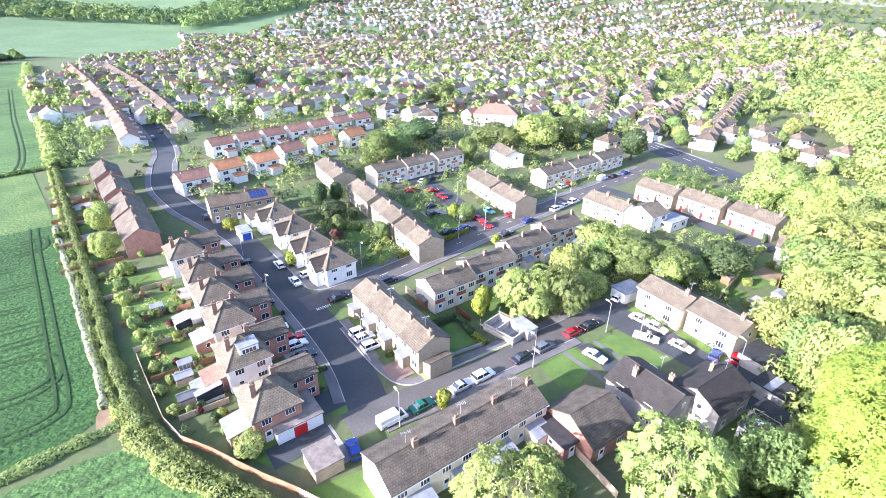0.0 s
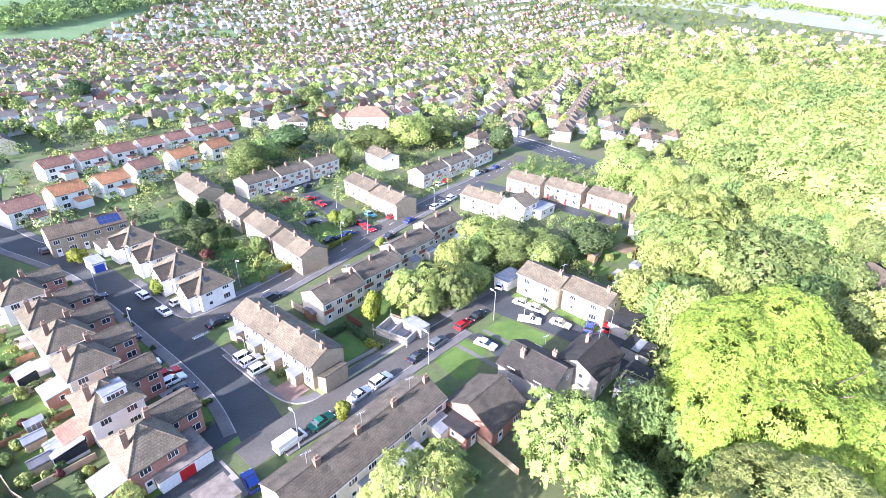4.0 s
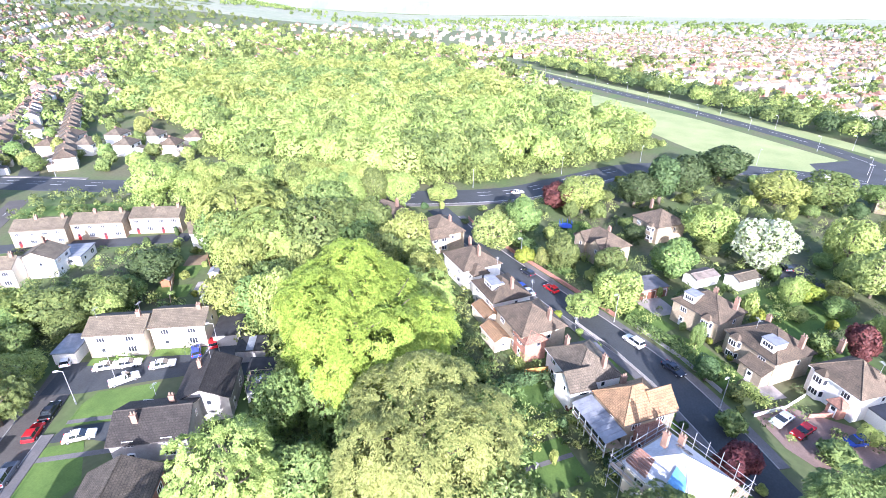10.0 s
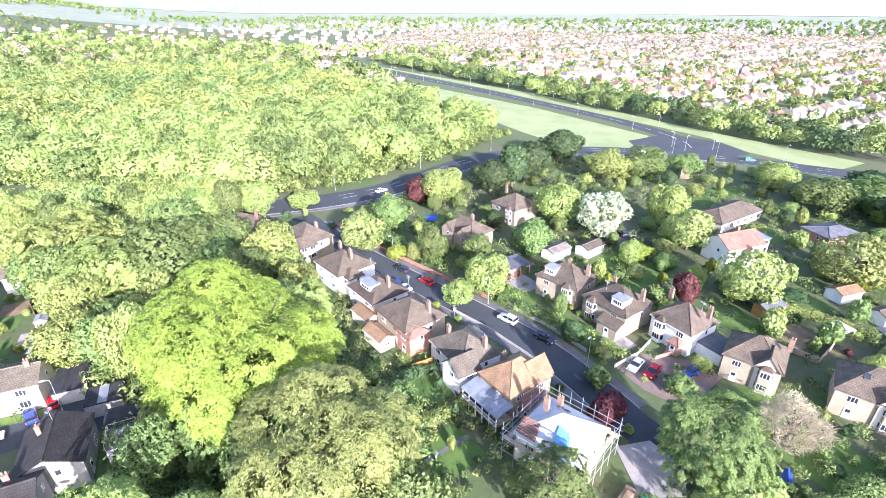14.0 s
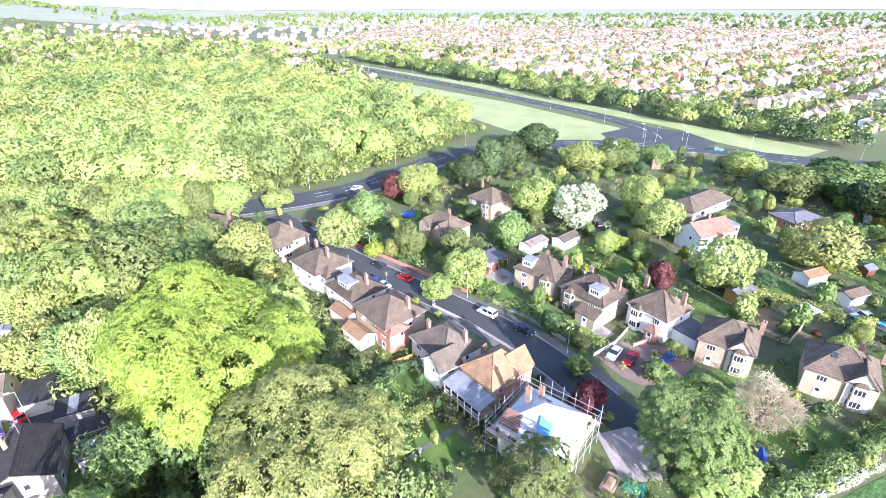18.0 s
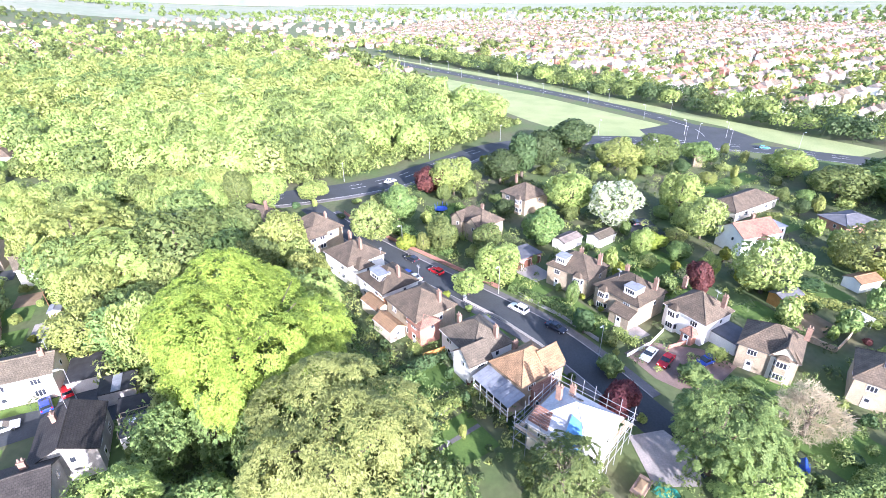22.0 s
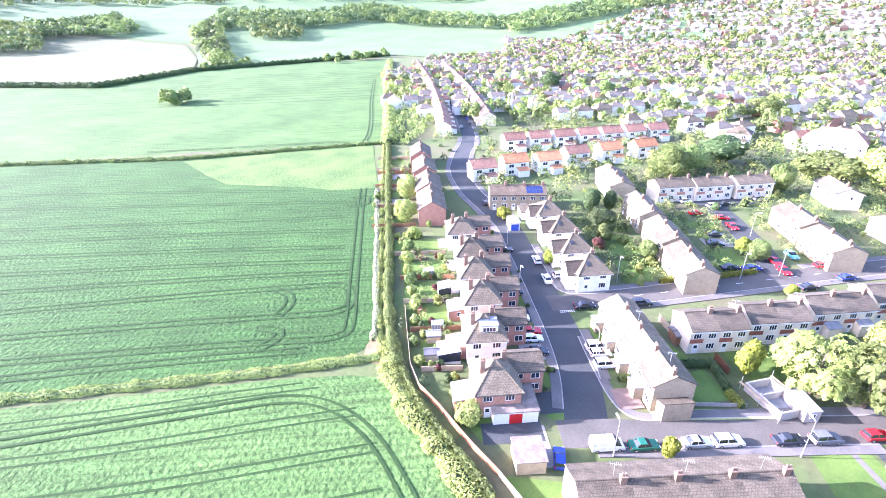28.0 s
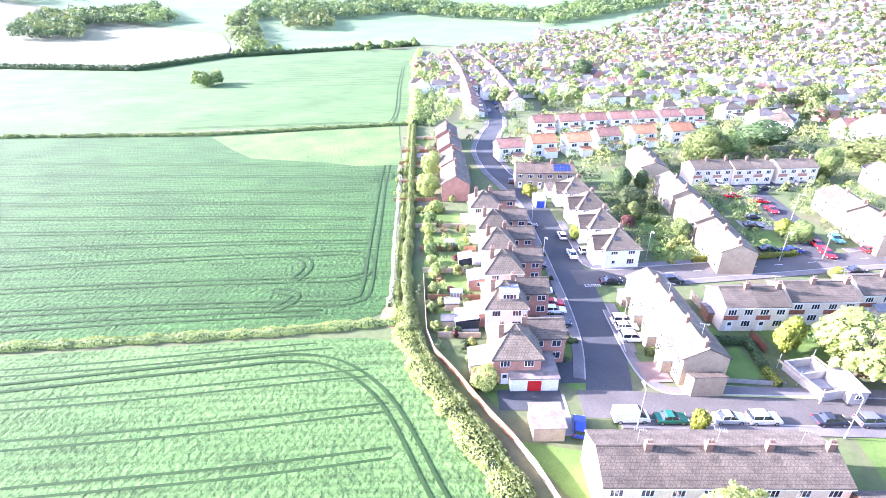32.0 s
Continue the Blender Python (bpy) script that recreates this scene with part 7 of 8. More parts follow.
put("sheet", Geo().solid([(-1.6, -1.0, 0), (1.6, -1.0, 0), (1.7, 1.0, 0), (-1.6, 1.1, 0)], [(-1.0, -.6, 1.1), (1.2, -.7, .8), (1.1, .6, 1.2), (-1.1, .5, .9)]).mesh("sheet", M["door_g"]), gc)
tt = thing("blue_cover", "blue tarpaulin tent in the garden", "cover", 59.2, -38.7, 0, -20)
put("sheet", Geo().solid([(-1.4, -.8, 0), (1.4, -.8, 0), (1.4, .8, 0), (-1.4, .8, 0)], [(-1.3, -.05, 1.0), (1.3, -.05, 1.0), (1.3, .05, 1.0), (-1.3, .05, 1.0)]).mesh("sheet", M["door_b"]), tt)

# ---- trees ----
beech = make_tree("tree", "huge bright yellow-green beech with billowing crown", "tree", "leaf_beech", 16.4, 24.5, 1.0, 95, 180000, .19, 101, .74, 1.0, .6, "", (.17, .33))
beech.matrix_basis = pose(55, 45.5, 0)
front = make_tree("tree", "large pale green feathery tree with bare twigs showing", "tree", "leaf_pale", 14, 19.5, .5, 110, 110000, .17, 102, .76, 1.0, .5, "", (.13, .28))
front.matrix_basis = pose(41, 24, 0)
syc = make_tree("tree", "dense mid-green sycamore beside the road end", "tree", "leaf", 7.2, 17.5, 1.0, 60, 56000, .17, 103, .72, 1.0, .4, "", (.16, .32))
syc.matrix_basis = pose(55.4, -25.2, 0)
TREES = [("near_lime", 50.6, -28.6, 10, 5.6), ("near_green", 46, -5, 11.5, 6.6), ("near_lime", 70, 44, 17, 9), ("near_lime", 78, 92, 16, 11), ("near_lime", 84, 108, 20, 11), ("oak_a", 88, 84, 17, 12), ("pale", 117, 47, 11, 6.5), ("oak_b", 132, 44, 10, 6), ("gold", 113, 36, 4.5, 3), ("oak_b", 113, 26.5, 10.5, 4.6),
         ("lime_a", 156, 32, 13, 8), ("copper", 156, 41, 8.8, 6), ("lime_a", 145, -6, 14, 7.5), ("blossom", 140, -18, 14, 8), ("oak_b", 123, 1, 10, 6.4), ("lime_b", 102, 10, 9.5, 6), ("lime_b", 94.6, 16, 6, 4), ("oak_b", 115, 15, 7.9, 5.2)]
TREES += [("cone", 177, 11, 19, 6), ("dark", 186, 4, 17, 7), ("dark", 170, 18, 13, 7), ("lime_b", 152, -38, 13, 6.5), ("pale", 136, -41, 12, 6.5), ("pale", 109, -48, 13.5, 7.4), ("copper", 105, -34, 8.4, 3.4), ("gold", 127, -27, 4.8, 4), ("pale", 124, -76, 13, 9), ("bush", 74, -13, 4.2, 2.8), ("copper", 64, -13.6, 6.9, 3.2), ("bare", 66, -41, 8.2, 5.2)]
TREES += [("lime_a", 195, -24, 12, 9), ("oak_b", 201, -39, 12, 9), ("oak_a", 208, -55, 9, 7), ("lime_b", 198, -84, 9.6, 8), ("oak_a", 175, -90, 11.5, 10), ("oak_b", 178, -109, 11.5, 12), ("oak_a", 154, -112, 13.5, 11), ("dark", 214, -6, 15, 10), ("lime_b", 143, 77, 6, 6), ("oak_a", 137, 108, 8, 7), ("lime_b", 128, 128, 8, 7)]
TREES += [("near_lime", 11.5, 88.5, 12, 6.6), ("near_green", 18.5, 89.5, 12.5, 6.4), ("gold", 2, 87.6, 7.4, 2.5), ("near_lime", 26.5, 45, 16, 7.4), ("near_lime", 6, 39.5, 14.5, 7), ("lime_b", 32, 118, 9, 7), ("oak_b", 38, 110, 8.8, 7), ("oak_a", 46, 106, 8.5, 6.5), ("dark", 60, 110, 9.5, 6), ("pale", -31, 48.8, 4.4, 2.4), ("bush_gold", -4, 60.8, 3.9, 1.6), ("dark", -42, 133, 7, 4.4), ("cone", -49, 141, 10, 2.8), ("oak_b", -39, 125, 5, 2.8)]
TREES += [("oak_b", -40, 192, 12, 8), ("dark", -28, 222, 12, 9), ("oak_a", -37, 205, 10, 8), ("oak_b", -5, 196, 10, 5), ("oak_a", 7, 222, 10, 12), ("lime_a", 24, 220, 16, 11), ("oak_b", 40, 232, 12, 11), ("dark", 63, 209, 14, 6), ("oak_b", -3, 137, 5.5, 3), ("lime_a", 97, 165, 14, 9), ("lime_b", 112, 162, 10, 9), ("lime_b", -92, 104, 7, 4), ("gold", -45, 104.6, 4, 2.1), ("gold", -69, 122.6, 4.3, 2.4)]
TREES += [("lime_b", -105, 120, 7.4, 4.4), ("oak_b", 6.6, 94, 5, 3), ("gold", 5.6, 122.6, 2.8, 1.8), ("cone", -45, 146, 8.5, 2.2), ("cone", -51, 149, 6.2, 2.2), ("dark", -61, 133, 5.2, 1.7), ("copper", -38, 120, 3.4, 2.0), ("oak_b", -26, 122, 5.0, 2.7), ("gold", -7, 140, 4.2, 2.6), ("dark", -163, 343, 15, 8), ("oak_b", -156, 238, 8.9, 3.2), ("oak_b", -122, 342, 11, 8), ("oak_a", -27, 336, 11, 9), ("oak_b", -72, 312, 9, 7), ("copper", 238, 122, 10, 6), ("lime_a", 100, 121, 15, 8), ("oak_b", 108, 98, 13, 8)]
for k, x, y, h, r in TREES:
    plant(k, x, y, h, r)
YARDS = [(54, 99), (61, 90.5), (75, 108), (78, 118), (66, 124), (58, 116)]
for i, (x, y) in enumerate(spaced([(56, 70), (60, 98), (76, 120), (96, 128), (112, 112), (108, 88), (102, 66), (92, 52), (80, 46), (66, 60)], 6.8, 51, 46)):
    if not inside(x, y, YARDS):
        plant(("lime_a", "lime_b", "oak_b", "lime_a", "lime_b", "oak_a")[i % 6], x, y, float(rng.uniform(8, 15)), float(rng.uniform(4.5, 7)))
for i, (x, y) in enumerate(spaced([(98, 134), (112, 114), (122, 100), (130, 88), (138, 84), (134, 104), (124, 134), (110, 162), (102, 160)], 6.5, 57, 26)):
    plant(("lime_a", "lime_b", "oak_b", "lime_a")[i % 4], x, y, float(rng.uniform(8, 13)), float(rng.uniform(4.5, 6.5)))
for i, (x, y) in enumerate(spaced([(30, 36), (38, 10), (46, 13), (54, 24), (64, 34), (66, 42), (46, 60), (38, 54)], 5.6, 52, 16)):
    plant(("oak_b", "near_green", "oak_a", "pale", "oak_b")[i % 5], x, y, float(rng.uniform(8, 13)), float(rng.uniform(3.5, 5.5)))
for i, (x, y) in enumerate(spaced([(22, 92), (29, 98), (30, 108), (48, 100), (52, 108), (36, 122), (20, 104)], 5.8, 53, 16)):
    plant(("oak_b", "lime_b", "lime_a", "oak_a")[i % 4], x, y, float(rng.uniform(5, 9)), float(rng.uniform(3, 5)))
WOOD = [(147, 191), (149, 128), (153, 96), (172, 72), (212, 46), (268, 28), (299, 44), (386, 126), (430, 300), (330, 420), (200, 330)]
EDGE = [(146, 191), (146, 128), (150, 98), (170, 72), (196, 55), (218, 42), (268, 26), (276, 46), (225, 72), (185, 100), (172, 130), (168, 196)]
for i, (x, y) in enumerate(spaced([(130, -105), (215, -95), (205, -190), (120, -200), (100, -110)], 12, 56, 26)):
    plant(("wood_b", "wood_a", "wood_c", "wood_d")[i % 4], x, y, float(rng.uniform(8, 13)), float(rng.uniform(6, 9)))
for x, y, h, r in ((122, 150, 12, 7), (118, 136, 13, 7), (121, 124, 14, 7.5), (127, 113, 13, 6.5), (132, 104, 11, 6), (112, 146, 12, 7)):
    plant("lime_a", x, y, h, r)
GARDENS = ([(-22, 104), (-38, 128), (-44, 142), (-28, 150), (-8, 112)], [(-100, 100), (-76, 92), (-100, 132), (-138, 168), (-150, 166)], [(60, -2), (78, 30), (66, 36), (48, 12)], [(98, -10), (130, 40), (150, 30), (118, -30), (96, -45)], [(60, -55), (72, -30), (62, -24), (54, -46)], [(84, -90), (130, -105), (135, -60), (92, -48)], [(120, 60), (112, 100), (135, 82), (150, 48)], [(-60, 150), (-20, 205), (20, 212), (0, 170)], [(20, 48), (36, 58), (44, 54), (36, 40)], [(52, 112), (84, 112), (92, 128), (66, 136)])
for gi, poly in enumerate(GARDENS):
    for i, (x, y) in enumerate(spaced(poly, 5.5, 60 + gi, 12)):
        plant(str(rng.choice(("bush", "bush_dark", "bush_lime", "bush_pale", "bush_red", "gold"), p=(.30, .26, .2, .14, .05, .05))), x, y, float(rng.uniform(1.0, 3.2)), float(rng.uniform(.8, 1.9)))

# ---- the nearer rows of the town ----
RG = "semi-detached houses of the town"
def semi(x, y, ang, tile, wall, key):
    if key not in KINDS:
        root = thing("semi_detached_house", "pale semi-detached house with front bays and tiled roof", "house", x, y, 0, ang, RG)
        m = body(root, 9.4, 7.4, 5.1, 2.3, "hip" if "hip" in key else "gable", wall, tile, gutters=False)
        for s in (-1, 1):
            for i in (-1, 1):
                small_window(root, m @ pose(0, 0, 0, 0, 0, 0 if s < 0 else 180) @ pose(i * 2.4, -3.7, 3.2), 2.0, 1.3)
                small_window(root, m @ pose(0, 0, 0, 0, 0, 0 if s < 0 else 180) @ pose(i * 2.4, -3.7, .8), 2.2, 1.4)
        chimney(root, 0, .2, 6.9, pots=False)
        body(root, 4.2, 3.0, 2.5, .6, "lean", wall, tile, .15, (1.8, -5.1, 0))
        KINDS[key] = root
    else:
        copy_thing(KINDS[key], pose(x, y, 0, 0, 0, ang))
for i in range(7):
    t = (i + .5) / 7
    semi(-111 + 53 * t, 190 + 64 * t, 51, "tile_red", "render", "semi_red")
for i, (x, y) in enumerate(((-96, 152), (-90, 165), (-81, 175), (-76, 190), (-67, 203), (-57, 216))):
    semi(x, y, 53, *(("tile_orange", "render", "semi_orange") if i % 3 else ("tile_red", "render", "semi_red")))
sA = along(ROAD_A)
for s in range(196, 470, 10):
    i = min(range(len(sA)), key=lambda k: abs(sA[k] - s))
    q = ROAD_A[min(i + 1, len(ROAD_A) - 1)] - ROAD_A[i - 1]
    a = math.degrees(math.atan2(q.y, q.x))
    for o, key in ((12, "semi_pale"), (-12.5, "semi_brown")):
        if o < 0 and s < 215:
            continue
        p = offsets(ROAD_A, o)[i]
        semi(p.x, p.y, a + (0 if o > 0 else 180), *(("tile_red", "render", key) if o > 0 and s % 30 else ("tile_brown", "cream", "semi_brown")))
STREET_R = smooth_line([(84, 226), (132, 312), (190, 412), (253, 517), (345, 660), (458, 828)])
road("road_far", STREET_R, 7.0, z=.07)
STREET_T = smooth_line([(70, 250), (91, 336), (122, 509), (153, 677), (190, 850)])
road("road_town", STREET_T, 7.0, z=.074)
for line, gap in ((STREET_R, 12), (STREET_T, 12)):
    d = along(line)
    for s in range(14, 190, gap):
        i = min(range(len(d)), key=lambda k: abs(d[k] - s))
        q = line[min(i + 1, len(line) - 1)] - line[i - 1]
        a = math.degrees(math.atan2(q.y, q.x))
        for o in (-13, 13):
            p = offsets(line, o)[i]
            semi(p.x, p.y, a + (0 if o > 0 else 180), *rs.choice((("tile_brown", "cream", "semi_hip_a"), ("tile_grey", "render", "semi_hip_b"))))
for x, y, a in ((109.5, 258, 30), (119, 246, 30), (127, 230, 30), (137, 213, 30), (124, 268, 30), (136, 252, 30), (144, 236, 30), (152, 216, 30), (160, 198, 30), (56, 222, 40), (44, 246, 40), (-28, 262, 0), (-52, 276, 50), (30, 300, 10), (62, 292, 20)):
    semi(x, y, a, *rs.choice((("tile_brown", "cream", "semi_hip_a"), ("tile_grey", "render", "semi_hip_b"))))
for x, y, a in ((430, 240, 20), (424, 205, 25), (364, 151, 25), (318, 122, 20), (327, 99, 15), (295, 60, 20)):
    semi(x, y, a, "tile_brown", "brick_buff", "semi_hip_wood")

# ---- uncounted greenery: garden shrubs, undergrowth, woodland canopy ----
LINES = [(ROAD_A, 5.6), (ROAD_B, 5.3), (ROAD_D, 5.0), (ROAD_C, 9.0), (ROAD_V, 5.8), (ROAD_S, 4.0), (ROAD_P, 4.5)]
FEET = [(m.inverted(), l + .9, w + .9, m.translation.x, m.translation.y) for m, l, w in FOOT]
KEEP = [YARDS, [(53, 15.3), (59.4, 9.8), (54.7, 4), (47.7, 11)], [(60, 17.5), (66, 12), (71.5, 18), (65, 24)]]
def clear(x, y):
    if any(inside(x, y, q) for q in KEEP):
        return False
    for line, gap in LINES:
        if any((p.x - x) ** 2 + (p.y - y) ** 2 < gap * gap for p in line):
            return False
    for inv, l, w, fx, fy in FEET:
        if abs(fx - x) + abs(fy - y) < 32:
            q = inv @ Vector((x, y, 0))
            if abs(q.x) < l and abs(q.y) < w:
                return False
    return True

def greenery(name, label, poly, gap, limit, mat, seed, hlo, hhi, size, per, wide=.62):
    """Low growth spread over a plot: many small rounded clumps of leaf sprays."""
    r = np.random.default_rng(seed)
    P, U = [], []
    for x, y in spaced(poly, gap, seed, limit):
        if not clear(x, y):
            continue
        h = r.uniform(hlo, hhi)
        k = int(per * (.4 + .6 * h / hhi))
        u = r.normal(0, 1, (k, 3))
        u /= np.linalg.norm(u, axis=1, keepdims=True)
        u[:, 2] = np.abs(u[:, 2]) * 1.25 - .25
        wob = r.uniform(.72, 1.1, (k, 1)) * (1 + .25 * np.sin(u[:, :1] * 5 + h) * np.cos(u[:, 1:2] * 4))
        P.append(np.array([x, y, h * .4]) + u * np.array([h * wide, h * wide, h * .6]) * wob)
        U.append(u)
    if P:
        tagged(put(name, cards(name, np.concatenate(P), np.concatenate(U), size, M[mat], r)), label, "shrubs", kind="stuff")
ESTATE = [(-52, 120), (-24, 100), (8, 128), (56, 182), (30, 210), (-20, 230), (-60, 180)]
SOUTH = [(-16, 96), (4, 92), (30, 96), (52, 72), (66, 84), (92, 130), (60, 168), (20, 132)]
LGARD = [(-34, 46), (-26, 52), (-56, 88), (-74, 108), (-100, 134), (-150, 170), (-100, 112), (-64, 68), (-46, 52)]
VGARD = [(44, 8), (64, -4), (100, 56), (92, 70), (70, 40), (58, 26)]
UGARD = [(70, -58), (74, -24), (92, 2), (126, 58), (160, 56), (222, 10), (224, -70), (190, -120), (104, -110)]
UNDER = [(26, 44), (40, 6), (62, 18), (72, 34), (96, 50), (112, 82), (112, 112), (92, 130), (62, 112), (54, 74), (40, 56)]
FRINGE = [(100, 175), (122, 130), (132, 96), (118, 90), (108, 108), (92, 132), (86, 160)]
BANK = [(140, 200), (142, 128), (147, 98), (168, 70), (194, 53), (226, 36), (262, 20), (270, 30), (222, 60), (180, 90), (158, 130), (154, 200)]
for poly, n, tag, gap in ((ESTATE, 800, "between the terraces", 2.7), (SOUTH, 460, "behind the through road", 3.2), (LGARD, 70, "in the back gardens", 3.4), (VGARD, 300, "behind the villas", 2.8), (UGARD, 1050, "in the villa gardens", 3.6)):
    for kk, mat in enumerate(("leaf", "leaf_dark", "leaf_lime", "leaf_pale")):
        greenery("garden_shrubs", ("green", "dark green", "lime green", "grey-green")[kk] + " mixed shrubs " + tag, poly, gap * 1.25, n // (3 if kk < 2 else 5), mat, 200 + kk + n, .7, 3.2, .20, 95)
for i, (x, y) in enumerate(spaced(UGARD, 7.5, 301, 150)):
    if clear(x, y) and clear(x + 2.5, y + 2) and clear(x - 2.5, y - 2):
        plant(("oak_b", "bush", "lime_b", "pale", "bush_lime", "dark", "bush_lime", "oak_a", "gold", "lime_a", "bush_pale")[i % 11], x, y, float(rng.uniform(2.6, 6.5)), float(rng.uniform(1.6, 3.4)))
for i, (x, y) in enumerate(spaced([(70, 212), (96, 186), (150, 196), (165, 260), (110, 300), (70, 262)], 9, 302, 40)):
    if clear(x, y):
        plant(("wood_b", "wood_a", "wood_c", "bush")[i % 4], x, y, float(rng.uniform(4, 9)), float(rng.uniform(2.5, 5)))
greenery("undergrowth", "dense shaded undergrowth below the trees", UNDER, 3.0, 330, "leaf", 231, 1.5, 4.2, .34, 130)
greenery("undergrowth", "green scrub among the trees", UNDER, 3.4, 260, "leaf", 232, 2.0, 5.5, .34, 170)
greenery("undergrowth", "pale scrub among the trees", UNDER, 5.0, 120, "leaf_pale", 233, 2.0, 5.0, .32, 170)
greenery("undergrowth", "green bushes along the main road", FRINGE, 4.0, 120, "leaf_lime", 234, 2.5, 6.5, .4, 220)
greenery("undergrowth", "green bank of shrubs above the main road", BANK, 3.6, 300, "leaf", 235, 2.5, 6.0, .42, 190)
greenery("undergrowth", "lime-green bank of shrubs above the main road", BANK, 5.0, 200, "leaf_lime", 236, 3.0, 7.0, .42, 200)
TOWN_NEAR = [(-150, 190), (-104, 140), (-60, 145), (-40, 190), (-10, 215), (58, 214), (66, 250), (20, 262), (-60, 300), (-140, 300)]
for kk, mat in enumerate(("leaf", "leaf_dark", "leaf_lime")):
    greenery("garden_shrubs", ("green", "dark green", "lime green")[kk] + " shrubs and trees among the town gardens", TOWN_NEAR, 6.0, 150, mat, 260 + kk, 1.2, 6.5, .36, 130)
WGARD = [(-150, 172), (-160, 172), (-330, 345), (-345, 380), (-320, 385), (-170, 215)]
greenery("garden_shrubs", "green shrubs in the long terrace's gardens", WGARD, 5.0, 170, "leaf", 264, 1.5, 5.5, .45, 90)
greenery("garden_shrubs", "pale shrubs in the long terrace's gardens", WGARD, 6.0, 120, "leaf_pale", 265, 1.5, 5, .45, 90)
SVERGE = [(58, 190), (76, 200), (100, 170), (96, 150), (84, 152)]
greenery("undergrowth", "bushes beside the junction", SVERGE, 5, 40, "leaf", 266, 1.5, 4, .35, 120)
FIELD_EDGE = [(41, -12), (50, -29), (60, -46), (72, -64), (76, -60), (64, -43), (55, -28), (46, -10)]
greenery("undergrowth", "rough green scrub at the field edge", FIELD_EDGE, 3.4, 90, "leaf", 237, 1.0, 2.8, .2, 180)
WOODS_FAR = [(147, 190), (150, 128), (154, 100), (173, 78), (200, 58), (222, 46), (268, 30), (299, 46), (386, 126), (452, 330), (330, 470), (190, 330)]
GLADE = [[(462, 262), (300, 50), (318, 40), (350, 60), (480, 240)], [(286, 44), (306, 74), (322, 66), (300, 34)]]
spots = [(x, y) for x, y in spaced(WOODS_FAR, 9.6, 240, 520) if clear(x, y) and not any(inside(x, y, q) for q in GLADE)]
for kk, (mat, part_of) in enumerate((("leaf_lime", (0, 1, 2, 5, 7, 9)), ("leaf", (3, 6, 8)), ("leaf_pale", (4,)))):
    canopy("woodland", ("bright lime-green", "green", "pale green")[kk] + " canopy of the woodland above the road", [q for i, q in enumerate(spots) if i % 10 in part_of], mat, 241 + kk, 11, 17, 6.2, 8.8, .52, 1500, 420)
BELT = [(240, -152), (256, -122), (300, -76), (400, 20), (500, 116), (600, 214), (622, 190), (520, 84), (420, -14), (318, -100), (270, -160)]
spots = spaced(BELT, 8.0, 250, 190)
for kk, mat in enumerate(("leaf", "leaf_lime", "leaf_dark")):
    canopy("tree_belt", ("green", "lime-green", "dark green")[kk] + " belt of trees beyond the dual road", [q for i, q in enumerate(spots) if i % 3 == kk], mat, 251 + kk, 7, 11.5, 4.5, 6.5, .6, 420)

# ---- far town, far trees ----
NO_BUILD = [WOOD, [(-99, 1), (-18, 36), (60, -66), (0, -400), (-700, -300), (-700, 200), (-740, 390), (-1112, 828), (-725, 1244), (-330, 560), (-378, 480), (-310, 330), (-150, 160)],
            [(640, 300), (650, 190), (530, 60), (430, -30), (330, -90), (280, -155), (235, -165), (215, -110), (230, 30), (342, 80), (446, 140)], [(60, 240), (160, 280), (230, 60), (280, -200), (0, -200), (-120, 60), (-180, 200), (-120, 260), (-40, 270)]]
far_mats = [M[k] for k in ("render", "cream", "tile_hazed", "tile_red", "tile_pale", "tile_orange", "tile_hazed", "brick", "brick_buff")]
